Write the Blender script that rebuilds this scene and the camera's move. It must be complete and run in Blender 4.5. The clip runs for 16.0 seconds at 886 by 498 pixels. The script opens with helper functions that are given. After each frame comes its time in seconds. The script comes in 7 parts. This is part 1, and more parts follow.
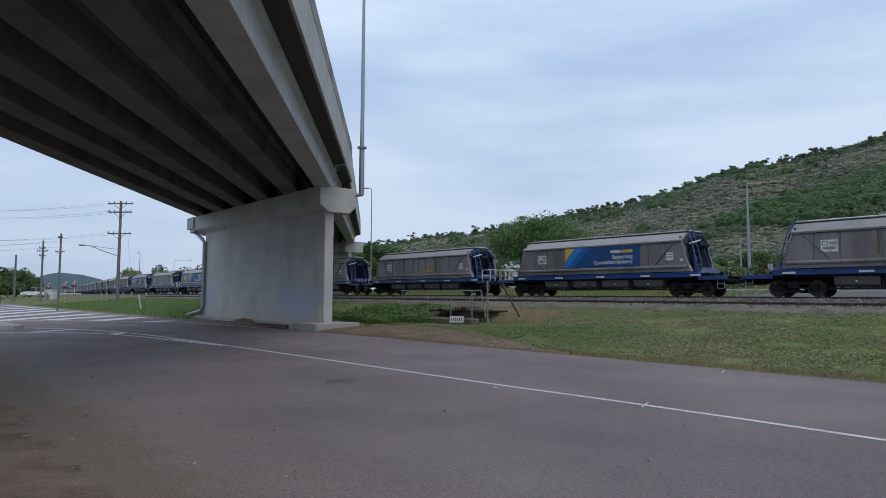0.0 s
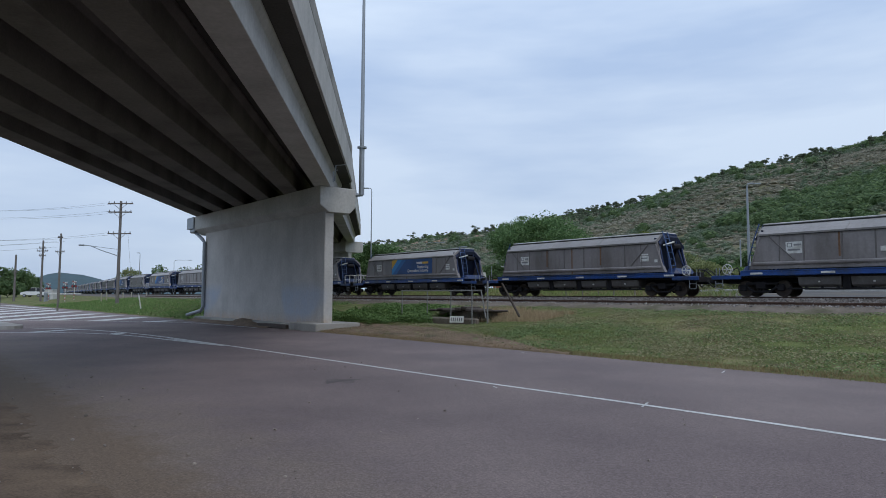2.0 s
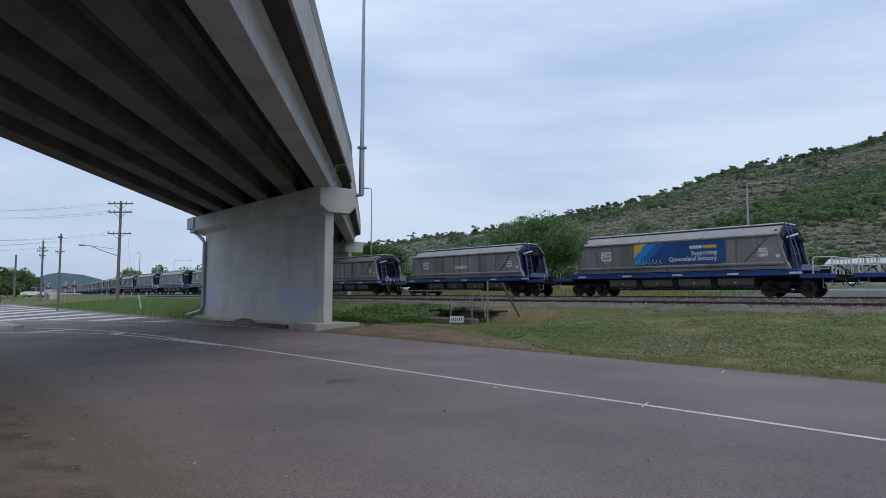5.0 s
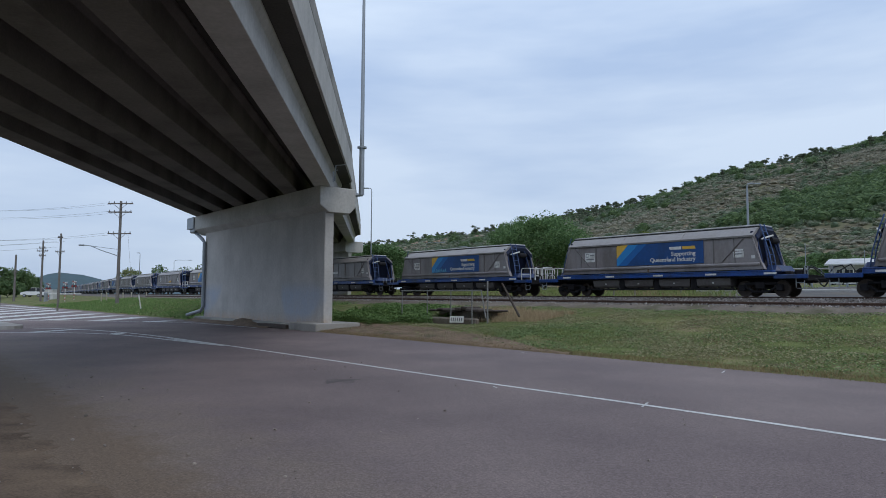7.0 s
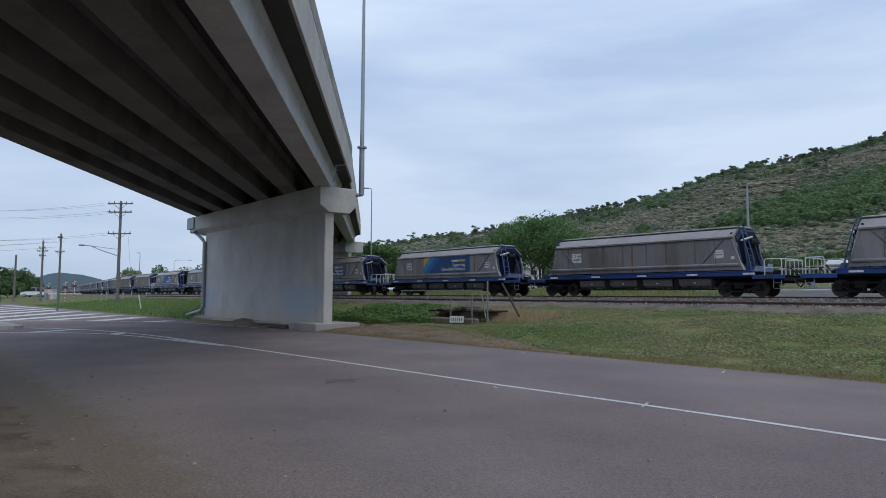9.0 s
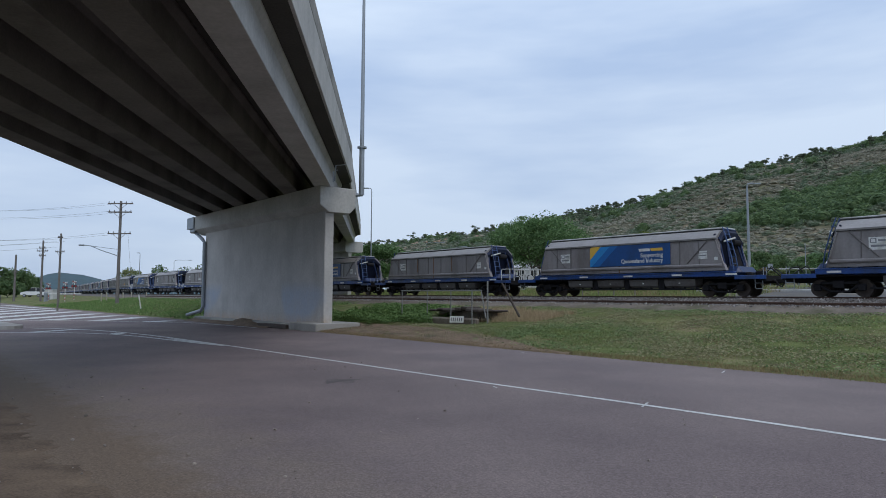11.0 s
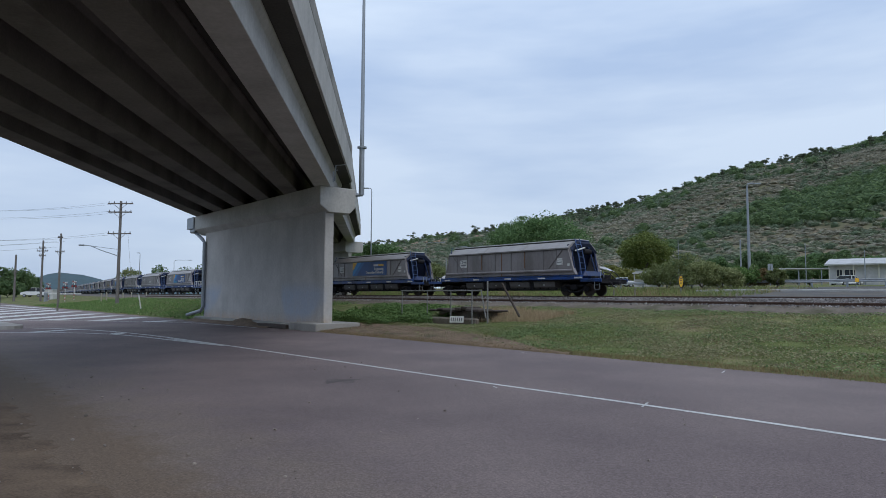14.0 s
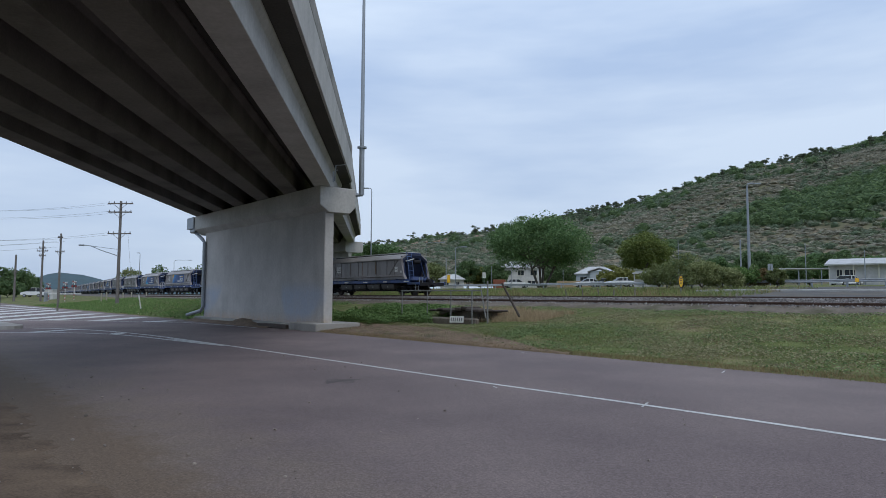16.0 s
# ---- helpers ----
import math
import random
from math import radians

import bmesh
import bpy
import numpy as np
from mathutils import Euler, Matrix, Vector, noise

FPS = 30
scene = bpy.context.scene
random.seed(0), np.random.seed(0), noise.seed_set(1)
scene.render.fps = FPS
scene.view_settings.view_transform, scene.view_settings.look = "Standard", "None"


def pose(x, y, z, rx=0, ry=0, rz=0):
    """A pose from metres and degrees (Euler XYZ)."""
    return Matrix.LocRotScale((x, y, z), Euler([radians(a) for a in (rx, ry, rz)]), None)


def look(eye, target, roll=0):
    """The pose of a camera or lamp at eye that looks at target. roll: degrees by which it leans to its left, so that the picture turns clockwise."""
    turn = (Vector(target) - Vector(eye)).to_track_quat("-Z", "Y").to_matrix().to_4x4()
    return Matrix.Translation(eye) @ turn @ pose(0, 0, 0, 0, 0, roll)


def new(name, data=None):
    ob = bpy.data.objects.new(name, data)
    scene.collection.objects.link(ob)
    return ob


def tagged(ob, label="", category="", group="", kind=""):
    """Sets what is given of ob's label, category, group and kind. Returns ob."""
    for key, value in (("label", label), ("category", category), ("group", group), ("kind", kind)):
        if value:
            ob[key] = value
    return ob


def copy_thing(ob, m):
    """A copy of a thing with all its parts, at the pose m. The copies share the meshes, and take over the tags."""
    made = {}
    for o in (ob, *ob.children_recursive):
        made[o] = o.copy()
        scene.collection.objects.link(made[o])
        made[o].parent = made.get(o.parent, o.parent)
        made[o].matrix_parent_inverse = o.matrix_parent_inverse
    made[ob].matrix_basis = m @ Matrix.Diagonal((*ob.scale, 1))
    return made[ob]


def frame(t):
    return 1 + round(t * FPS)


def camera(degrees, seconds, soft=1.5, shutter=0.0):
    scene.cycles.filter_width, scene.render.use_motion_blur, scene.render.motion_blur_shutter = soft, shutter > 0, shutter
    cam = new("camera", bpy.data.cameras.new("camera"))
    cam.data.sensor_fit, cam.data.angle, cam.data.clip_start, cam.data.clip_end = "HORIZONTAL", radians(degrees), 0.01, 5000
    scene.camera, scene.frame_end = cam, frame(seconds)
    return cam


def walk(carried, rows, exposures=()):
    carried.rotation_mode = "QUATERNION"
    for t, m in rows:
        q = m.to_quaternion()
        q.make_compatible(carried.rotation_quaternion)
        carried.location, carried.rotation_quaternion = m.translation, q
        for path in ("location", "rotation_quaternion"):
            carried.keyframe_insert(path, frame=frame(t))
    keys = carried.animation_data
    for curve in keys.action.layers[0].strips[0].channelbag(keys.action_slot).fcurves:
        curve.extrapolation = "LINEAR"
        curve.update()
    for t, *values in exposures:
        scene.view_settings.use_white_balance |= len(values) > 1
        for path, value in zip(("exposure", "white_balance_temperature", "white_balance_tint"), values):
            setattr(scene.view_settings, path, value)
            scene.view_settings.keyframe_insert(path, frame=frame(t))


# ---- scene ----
# ---------------------------------------------------------------- camera
cam = camera(68.57, 16.0, soft=0.65)
EYE = 1.6
HOLD = pose(0, 0, EYE, 90 + 4.10, 0, 0) @ pose(0, 0, 0, 0, 0, 0.258)
walk(cam, [(0, HOLD), (16, HOLD)], exposures=[(0, 0.08), (16, 0.08)])

# ---------------------------------------------------------------- overcast sky and weak sun
world = bpy.data.worlds.new("overcast_sky")
scene.world = world
world.use_nodes = True
wn, wl = world.node_tree.nodes, world.node_tree.links
wn.clear()
w_out = wn.new("ShaderNodeOutputWorld")
w_bg = wn.new("ShaderNodeBackground")
w_sky = wn.new("ShaderNodeTexSky")
w_sky.sky_type = "NISHITA"
w_sky.sun_disc = False
w_sky.sun_elevation = radians(48)
w_sky.sun_rotation = radians(200)
w_co = wn.new("ShaderNodeTexCoord")
w_map = wn.new("ShaderNodeMapping")
w_map.inputs["Scale"].default_value = (1.0, 1.0, 5.0)
w_noise = wn.new("ShaderNodeTexNoise")
w_noise.inputs["Scale"].default_value = 1.5
w_noise.inputs["Detail"].default_value = 5.0
w_noise.inputs["Roughness"].default_value = 0.52
w_ramp = wn.new("ShaderNodeValToRGB")
w_ramp.color_ramp.elements[0].position = 0.39
w_ramp.color_ramp.elements[0].color = (4.3, 5.6, 7.9, 1)
w_ramp.color_ramp.elements[1].position = 0.63
w_ramp.color_ramp.elements[1].color = (6.3, 7.5, 9.3, 1)
w_mix = wn.new("ShaderNodeMix")
w_mix.data_type = "RGBA"
w_mix.inputs[0].default_value = 0.93
wl.new(w_co.outputs["Generated"], w_map.inputs["Vector"])
wl.new(w_map.outputs["Vector"], w_noise.inputs["Vector"])
wl.new(w_noise.outputs["Fac"], w_ramp.inputs["Fac"])
wl.new(w_sky.outputs["Color"], w_mix.inputs[6])
wl.new(w_ramp.outputs["Color"], w_mix.inputs[7])
w_sep = wn.new("ShaderNodeSeparateXYZ")
w_rise = wn.new("ShaderNodeMapRange")
w_rise.inputs["From Min"].default_value, w_rise.inputs["From Max"].default_value = 0.0, 0.5
w_rise.inputs["To Min"].default_value, w_rise.inputs["To Max"].default_value = 0.86, 1.10
w_gain = wn.new("ShaderNodeMix")
w_gain.data_type, w_gain.blend_type = "RGBA", "MULTIPLY"
w_gain.inputs[0].default_value = 1.0
wl.new(w_co.outputs["Generated"], w_sep.inputs["Vector"])
wl.new(w_sep.outputs["Z"], w_rise.inputs["Value"])
wl.new(w_mix.outputs[2], w_gain.inputs[6])
wl.new(w_rise.outputs["Result"], w_gain.inputs[7])
wl.new(w_gain.outputs[2], w_bg.inputs["Color"])
w_bg.inputs["Strength"].default_value = 0.1
wl.new(w_bg.outputs["Background"], w_out.inputs["Surface"])

sun_data = bpy.data.lights.new("sun", "SUN")
sun_data.energy = 0.9
sun_data.angle = radians(25)
sun_data.color = (1.0, 0.96, 0.9)
sun = new("sun", sun_data)
sun.matrix_world = look((40, -60, 90), (0, 0, 0))

# ---------------------------------------------------------------- plan
# along: distance along road and railway (away to the left); across: distance from the camera at right angles to them
HEAD = radians(40.3)
AL = Vector((-math.sin(HEAD), math.cos(HEAD), 0))
AC = Vector((math.cos(HEAD), math.sin(HEAD), 0))
ROAD_NEAR, ROAD_FAR = 1.5, 14.4
RAIL_Z = 1.62
TRACK_AC = 31.6
START = 1.65            # along-coordinate at which track distance 0 lies


def at(along, across, z=0.0):
    p = AL * along + AC * across
    return Vector((p.x, p.y, z))


# railway centre line: straight, then an easy bend away, then straight
TRACK = []
_p, _h, _s = at(START - 140, TRACK_AC), HEAD, -140.0
while _s < 900:
    TRACK.append((_s, _p.x, _p.y, _h))
    if 68 < _s < 158:
        _h -= radians(8.3) / 89.0
    _p = _p + Vector((-math.sin(_h), math.cos(_h), 0))
    _s += 1.0


def track(s, off=0.0, z=0.0):
    """Point and heading of the railway at distance s, off metres to its far side."""
    i = min(max(int(math.floor(s + 140)), 0), len(TRACK) - 2)
    f = s + 140 - i
    a, b = TRACK[i], TRACK[i + 1]
    h = a[3] * (1 - f) + b[3] * f
    x, y = a[1] * (1 - f) + b[1] * f, a[2] * (1 - f) + b[2] * f
    return Vector((x + math.cos(h) * off, y + math.sin(h) * off, z)), h


def track_across(along):
    """Across-coordinate of the railway at an along-coordinate."""
    s = along - START
    if s <= 68:
        return TRACK_AC
    p, h = track(s)
    return p.x * AC.x + p.y * AC.y + 0.0


def smooth(a, b, v):
    v = min(max((v - a) / (b - a), 0.0), 1.0)
    return v * v * (3 - 2 * v)


def ground_z(x, y):
    al, ac = x * AL.x + y * AL.y, x * AC.x + y * AC.y
    far = ac - (track_across(al) if al > 66 else TRACK_AC)
    z = -0.03 if ac < ROAD_FAR - 0.35 else -0.03 + 0.06 * smooth(ROAD_FAR - 0.35, ROAD_FAR + 0.1, ac)
    if ac > ROAD_FAR:
        t = min(max((ac - ROAD_FAR) / max(-far - 5.5 + ac - ROAD_FAR, 1.0), 0.0), 1.0)
        z += 1.0 * (0.55 * t + 0.45 * smooth(0, 1, t))
    if far > 3:
        z += 0.1 + (0.052 * min(far - 3, 30) + 0.014 * max(min(far - 33, 70), 0)) * smooth(-60, 0, x)
        z += 0.05 * max(far - 110, 0) * smooth(-60, 160, x)
    if ac < ROAD_NEAR:
        z += 0.04 * smooth(ROAD_NEAR, ROAD_NEAR - 1.2, ac)
    # drain hollow beside the railway culvert
    z -= 0.38 * math.exp(-((al - 23.5) / 3.0) ** 2 - ((ac - 20.6) / 1.7) ** 2)
    if ac > ROAD_FAR + 0.5:
        z += 0.05 * noise.noise(Vector((x * 0.35, y * 0.35, 1)))
    return z

# ---------------------------------------------------------------- materials
def mat(name, col, rough=0.8, metal=0.0, var=0.12, scale=1.5, fine=25.0, bump=0.15, tint=None, tint_scale=0.4, tint_lo=0.45, tint_hi=0.65, obj_var=0.0, coords="Object", spec=0.5, streak=0.0):
    """A surface with broad stains (second colour tint), fine grain, bump, and a change from object to object."""
    m = bpy.data.materials.new(name)
    m.use_nodes = True
    n, l = m.node_tree.nodes, m.node_tree.links
    b = n["Principled BSDF"]
    b.inputs["Metallic"].default_value = metal
    b.inputs["Specular IOR Level"].default_value = spec
    co = n.new("ShaderNodeTexCoord")
    big = n.new("ShaderNodeTexNoise")
    big.inputs["Scale"].default_value, big.inputs["Detail"].default_value = scale, 4
    small = n.new("ShaderNodeTexNoise")
    small.inputs["Scale"].default_value, small.inputs["Detail"].default_value = fine, 3
    l.new(co.outputs[coords], big.inputs["Vector"])
    l.new(co.outputs[coords], small.inputs["Vector"])
    base = n.new("ShaderNodeMix")
    base.data_type = "RGBA"
    base.inputs[6].default_value = (*col, 1)
    base.inputs[7].default_value = (*(tint or col), 1)
    if tint:
        tn = n.new("ShaderNodeTexNoise")
        tn.inputs["Scale"].default_value, tn.inputs["Detail"].default_value, tn.inputs["Roughness"].default_value = tint_scale, 6, 0.62
        if streak:
            mp = n.new("ShaderNodeMapping")
            mp.inputs["Scale"].default_value = (1, 1, streak)
            l.new(co.outputs[coords], mp.inputs["Vector"])
            l.new(mp.outputs["Vector"], tn.inputs["Vector"])
        else:
            l.new(co.outputs[coords], tn.inputs["Vector"])
        mr = n.new("ShaderNodeMapRange")
        mr.inputs["From Min"].default_value, mr.inputs["From Max"].default_value = tint_lo, tint_hi
        l.new(tn.outputs["Fac"], mr.inputs["Value"])
        l.new(mr.outputs["Result"], base.inputs[0])
    else:
        base.inputs[0].default_value = 0.0
    add = n.new("ShaderNodeMath")
    add.operation = "ADD"
    l.new(big.outputs["Fac"], add.inputs[0])
    l.new(small.outputs["Fac"], add.inputs[1])
    rng = n.new("ShaderNodeMapRange")
    rng.inputs["From Min"].default_value, rng.inputs["From Max"].default_value = 0.6, 1.4
    rng.inputs["To Min"].default_value, rng.inputs["To Max"].default_value = 1 - var, 1 + var
    l.new(add.outputs[0], rng.inputs["Value"])
    fac = rng.outputs["Result"]
    if obj_var:
        oi = n.new("ShaderNodeObjectInfo")
        orr = n.new("ShaderNodeMapRange")
        orr.inputs["To Min"].default_value, orr.inputs["To Max"].default_value = 1 - obj_var, 1 + obj_var
        l.new(oi.outputs["Random"], orr.inputs["Value"])
        mu = n.new("ShaderNodeMath")
        mu.operation = "MULTIPLY"
        l.new(fac, mu.inputs[0])
        l.new(orr.outputs["Result"], mu.inputs[1])
        fac = mu.outputs[0]
    mul = n.new("ShaderNodeMix")
    mul.data_type, mul.blend_type = "RGBA", "MULTIPLY"
    mul.inputs[0].default_value = 1.0
    l.new(base.outputs[2], mul.inputs[6])
    l.new(fac, mul.inputs[7])
    l.new(mul.outputs[2], b.inputs["Base Color"])
    rr = n.new("ShaderNodeMapRange")
    rr.inputs["To Min"].default_value, rr.inputs["To Max"].default_value = max(rough - 0.1, 0.02), min(rough + 0.1, 1)
    l.new(big.outputs["Fac"], rr.inputs["Value"])
    l.new(rr.outputs["Result"], b.inputs["Roughness"])
    if bump:
        bp = n.new("ShaderNodeBump")
        bp.inputs["Strength"].default_value, bp.inputs["Distance"].default_value = bump, 0.02
        l.new(small.outputs["Fac"], bp.inputs["Height"])
        l.new(bp.outputs["Normal"], b.inputs["Normal"])
    return m


def leaf_mat(name, col, col2):
    """Foliage that changes from clump to clump."""
    m = bpy.data.materials.new(name)
    m.use_nodes = True
    n, l = m.node_tree.nodes, m.node_tree.links
    b = n["Principled BSDF"]
    g = n.new("ShaderNodeNewGeometry")
    mx = n.new("ShaderNodeMix")
    mx.data_type = "RGBA"
    mx.inputs[6].default_value, mx.inputs[7].default_value = (*col, 1), (*col2, 1)
    l.new(g.outputs["Random Per Island"], mx.inputs[0])
    l.new(mx.outputs[2], b.inputs["Base Color"])
    b.inputs["Roughness"].default_value = 0.65
    b.inputs["Specular IOR Level"].default_value = 0.3
    tr = n.new("ShaderNodeBsdfTranslucent")
    l.new(mx.outputs[2], tr.inputs["Color"])
    ms = n.new("ShaderNodeMixShader")
    ms.inputs[0].default_value = 0.42
    l.new(b.outputs[0], ms.inputs[1])
    l.new(tr.outputs[0], ms.inputs[2])
    l.new(ms.outputs[0], n["Material Output"].inputs["Surface"])
    return m


def asphalt_mat():
    """Worn chip-seal: broad stains, pale and dark chips, brown dust blown in from the dirt shoulder."""
    m = bpy.data.materials.new("asphalt")
    m.use_nodes = True
    n, l = m.node_tree.nodes, m.node_tree.links
    b = n["Principled BSDF"]
    b.inputs["Roughness"].default_value = 0.82
    b.inputs["Specular IOR Level"].default_value = 0.25
    co = n.new("ShaderNodeTexCoord")

    def noise_tex(scale, detail, rough=0.55):
        t = n.new("ShaderNodeTexNoise")
        t.inputs["Scale"].default_value, t.inputs["Detail"].default_value, t.inputs["Roughness"].default_value = scale, detail, rough
        l.new(co.outputs["Object"], t.inputs["Vector"])
        return t.outputs["Fac"]

    def ranged(src, a, c, lo, hi):
        r = n.new("ShaderNodeMapRange")
        r.inputs["From Min"].default_value, r.inputs["From Max"].default_value = a, c
        r.inputs["To Min"].default_value, r.inputs["To Max"].default_value = lo, hi
        l.new(src, r.inputs["Value"])
        return r.outputs["Result"]

    def mix(fac, a, c, kind="MIX"):
        x = n.new("ShaderNodeMix")
        x.data_type, x.blend_type = "RGBA", kind
        for s_, v in ((0, fac), (6, a), (7, c)):
            if isinstance(v, (float, tuple)):
                x.inputs[s_].default_value = v
            else:
                l.new(v, x.inputs[s_])
        return x.outputs[2]

    broad = mix(ranged(noise_tex(0.25, 5), 0.4, 0.66, 0.0, 1.0), (0.162, 0.126, 0.124, 1), (0.225, 0.178, 0.168, 1))
    # dust near the shoulder
    dot = n.new("ShaderNodeVectorMath")
    dot.operation = "DOT_PRODUCT"
    l.new(co.outputs["Object"], dot.inputs[0])
    dot.inputs[1].default_value = AC
    near = ranged(dot.outputs["Value"], 5.4, 1.5, 0.0, 1.0)
    add = n.new("ShaderNodeMath")
    add.operation = "MULTIPLY_ADD"
    l.new(noise_tex(0.9, 6, 0.65), add.inputs[0])
    add.inputs[1].default_value = 1.5
    sub = n.new("ShaderNodeMath")
    sub.operation = "SUBTRACT"
    l.new(near, sub.inputs[0])
    sub.inputs[1].default_value = 1.0
    l.new(sub.outputs[0], add.inputs[2])
    dusty = mix(ranged(add.outputs[0], 0.1, 0.72, 0.0, 0.85), broad, (0.215, 0.172, 0.140, 1))
    verge = n.new("ShaderNodeMath")
    verge.operation = "MULTIPLY_ADD"
    l.new(noise_tex(1.7, 7, 0.68), verge.inputs[0])
    verge.inputs[1].default_value = 1.6
    l.new(ranged(dot.outputs["Value"], 2.9, 1.3, -1.3, 0.35), verge.inputs[2])
    dusty = mix(ranged(verge.outputs[0], 0.0, 0.5, 0.0, 1.0), dusty, (0.175, 0.130, 0.096, 1))
    # chips
    vo = n.new("ShaderNodeTexVoronoi")
    vo.inputs["Scale"].default_value = 85.0
    l.new(co.outputs["Object"], vo.inputs["Vector"])
    bw = n.new("ShaderNodeRGBToBW")
    l.new(vo.outputs["Color"], bw.inputs[0])
    chip = ranged(bw.outputs[0], 0.15, 0.9, 0.74, 1.28)
    grain = ranged(noise_tex(26.0, 4, 0.7), 0.3, 0.7, 0.82, 1.18)
    col = mix(1.0, mix(1.0, dusty, chip, "MULTIPLY"), grain, "MULTIPLY")
    l.new(col, b.inputs["Base Color"])
    bp = n.new("ShaderNodeBump")
    bp.inputs["Strength"].default_value, bp.inputs["Distance"].default_value = 0.5, 0.01
    l.new(bw.outputs[0], bp.inputs["Height"])
    l.new(bp.outputs["Normal"], b.inputs["Normal"])
    return m


M_ASPHALT = asphalt_mat()
M_DIRT = mat("dirt", (0.180, 0.134, 0.099), 0.95, var=0.4, scale=2.2, fine=40, bump=0.6, tint=(0.125, 0.094, 0.070), tint_scale=1.3, spec=0.1)
M_PAINT = mat("road_paint", (0.58, 0.58, 0.56), 0.8, var=0.2, scale=3, fine=40, bump=0.1, tint=(0.3, 0.28, 0.27), tint_scale=5, tint_lo=0.52, tint_hi=0.75)
M_GROUND = mat("grassy_ground", (0.12, 0.14, 0.05), 0.95, var=0.6, scale=1.1, fine=11, bump=0.8, tint=(0.19, 0.15, 0.085), tint_scale=0.33, tint_lo=0.48, tint_hi=0.66, spec=0.08)
M_CONC = mat("pale_concrete", (0.48, 0.467, 0.445), 0.85, var=0.16, scale=0.9, fine=9, bump=0.05, tint=(0.37, 0.357, 0.333), tint_scale=0.5, tint_lo=0.35, tint_hi=0.7, streak=0.6)
M_CONC_OLD = mat("weathered_concrete", (0.30, 0.285, 0.26), 0.9, var=0.18, scale=0.7, fine=18, bump=0.15, tint=(0.19, 0.18, 0.165), tint_scale=0.5)
M_BALLAST = mat("ballast", (0.185, 0.17, 0.16), 0.95, var=0.45, scale=2, fine=16, bump=1.0, tint=(0.14, 0.122, 0.108), tint_scale=0.9, spec=0.1)
M_RUST = mat("rusty_steel", (0.10, 0.058, 0.042), 0.75, 0.3, var=0.3, scale=2, fine=30)
M_TIMBER = mat("grey_timber", (0.17, 0.15, 0.135), 0.9, var=0.3, scale=2, fine=20, obj_var=0.15)
M_GALV = mat("galvanised_steel", (0.30, 0.325, 0.35), 0.5, 0.55, var=0.12, scale=1.5, fine=15, bump=0.05)
M_GREY = mat("grey_wagon_paint", (0.222, 0.202, 0.202), 0.33, var=0.14, scale=0.8, fine=9, bump=0.02, tint=(0.145, 0.128, 0.123), tint_scale=0.9, streak=0.3, obj_var=0.14)
M_ROOF = mat("pale_wagon_roof", (0.25, 0.234, 0.228), 0.5, var=0.15, scale=0.8, fine=9, bump=0.03, tint=(0.21, 0.195, 0.185), tint_scale=0.9, obj_var=0.15)
M_BLUE = mat("dark_blue_paint", (0.007, 0.05, 0.215), 0.4, var=0.25, scale=1.2, fine=12, bump=0.05, tint=(0.012, 0.03, 0.085), tint_scale=0.9, obj_var=0.15)
M_BLACK = mat("sooty_black_steel", (0.017, 0.016, 0.018), 0.85, 0.0, var=0.3, scale=3, fine=20, bump=0.2, spec=0.2)
M_LEAF = leaf_mat("tree_leaves", (0.065, 0.13, 0.05), (0.185, 0.285, 0.11))
M_HILL = mat("dry_hillside", (0.20, 0.165, 0.115), 0.95, var=0.5, scale=0.06, fine=0.5, bump=0.6, tint=(0.12, 0.125, 0.07), tint_scale=0.03, tint_lo=0.42, tint_hi=0.6, spec=0.05)


# ---------------------------------------------------------------- mesh helpers
def finish(bm, name, material, parent=None, label="", smooth_shade=False):
    me = bpy.data.meshes.new(name)
    bm.normal_update()
    bm.to_mesh(me)
    bm.free()
    if smooth_shade:
        for p in me.polygons:
            p.use_smooth = True
    me.materials.append(material)
    ob = new(name, me)
    if parent is not None:
        ob.parent = parent
    if label:
        ob["label"] = label
    return ob


def part(name, bm, material, parent, label="", smooth_shade=False):
    return finish(bm, name, material, parent, label, smooth_shade)


def share(name, me, parent, m):
    """An object of its own on mesh data that alike pieces share."""
    ob = new(name, me)
    ob.parent = parent
    ob.matrix_basis = m
    return ob


def box(bm, a, b, bevel=0.0, m=None):
    """A box from corner a to corner b, its edges bevelled."""
    a, b = Vector(a), Vector(b)
    g = bmesh.ops.create_cube(bm, size=1.0)
    vs = g["verts"]
    for v in vs:
        v.co = Vector(((a.x + b.x) / 2 + v.co.x * (b.x - a.x), (a.y + b.y) / 2 + v.co.y * (b.y - a.y), (a.z + b.z) / 2 + v.co.z * (b.z - a.z)))
    if bevel:
        es = list({e for v in vs for e in v.link_edges})
        r = bmesh.ops.bevel(bm, geom=es, offset=bevel, segments=1, affect="EDGES", clamp_overlap=True)
        vs = list({v for f in r["faces"] for v in f.verts} | {v for v in vs if v.is_valid})
    if m is not None:
        bmesh.ops.transform(bm, matrix=m, verts=[v for v in vs if v.is_valid])
    return vs


def tube(bm, p, q, r0, r1=None, seg=10, caps=True):
    """A round bar from p to q."""
    p, q = Vector(p), Vector(q)
    d = q - p
    m = Matrix.Translation((p + q) / 2) @ d.to_track_quat("Z", "Y").to_matrix().to_4x4()
    g = bmesh.ops.create_cone(bm, cap_ends=caps, segments=seg, radius1=r0, radius2=r0 if r1 is None else r1, depth=d.length, matrix=m)
    return g["verts"]


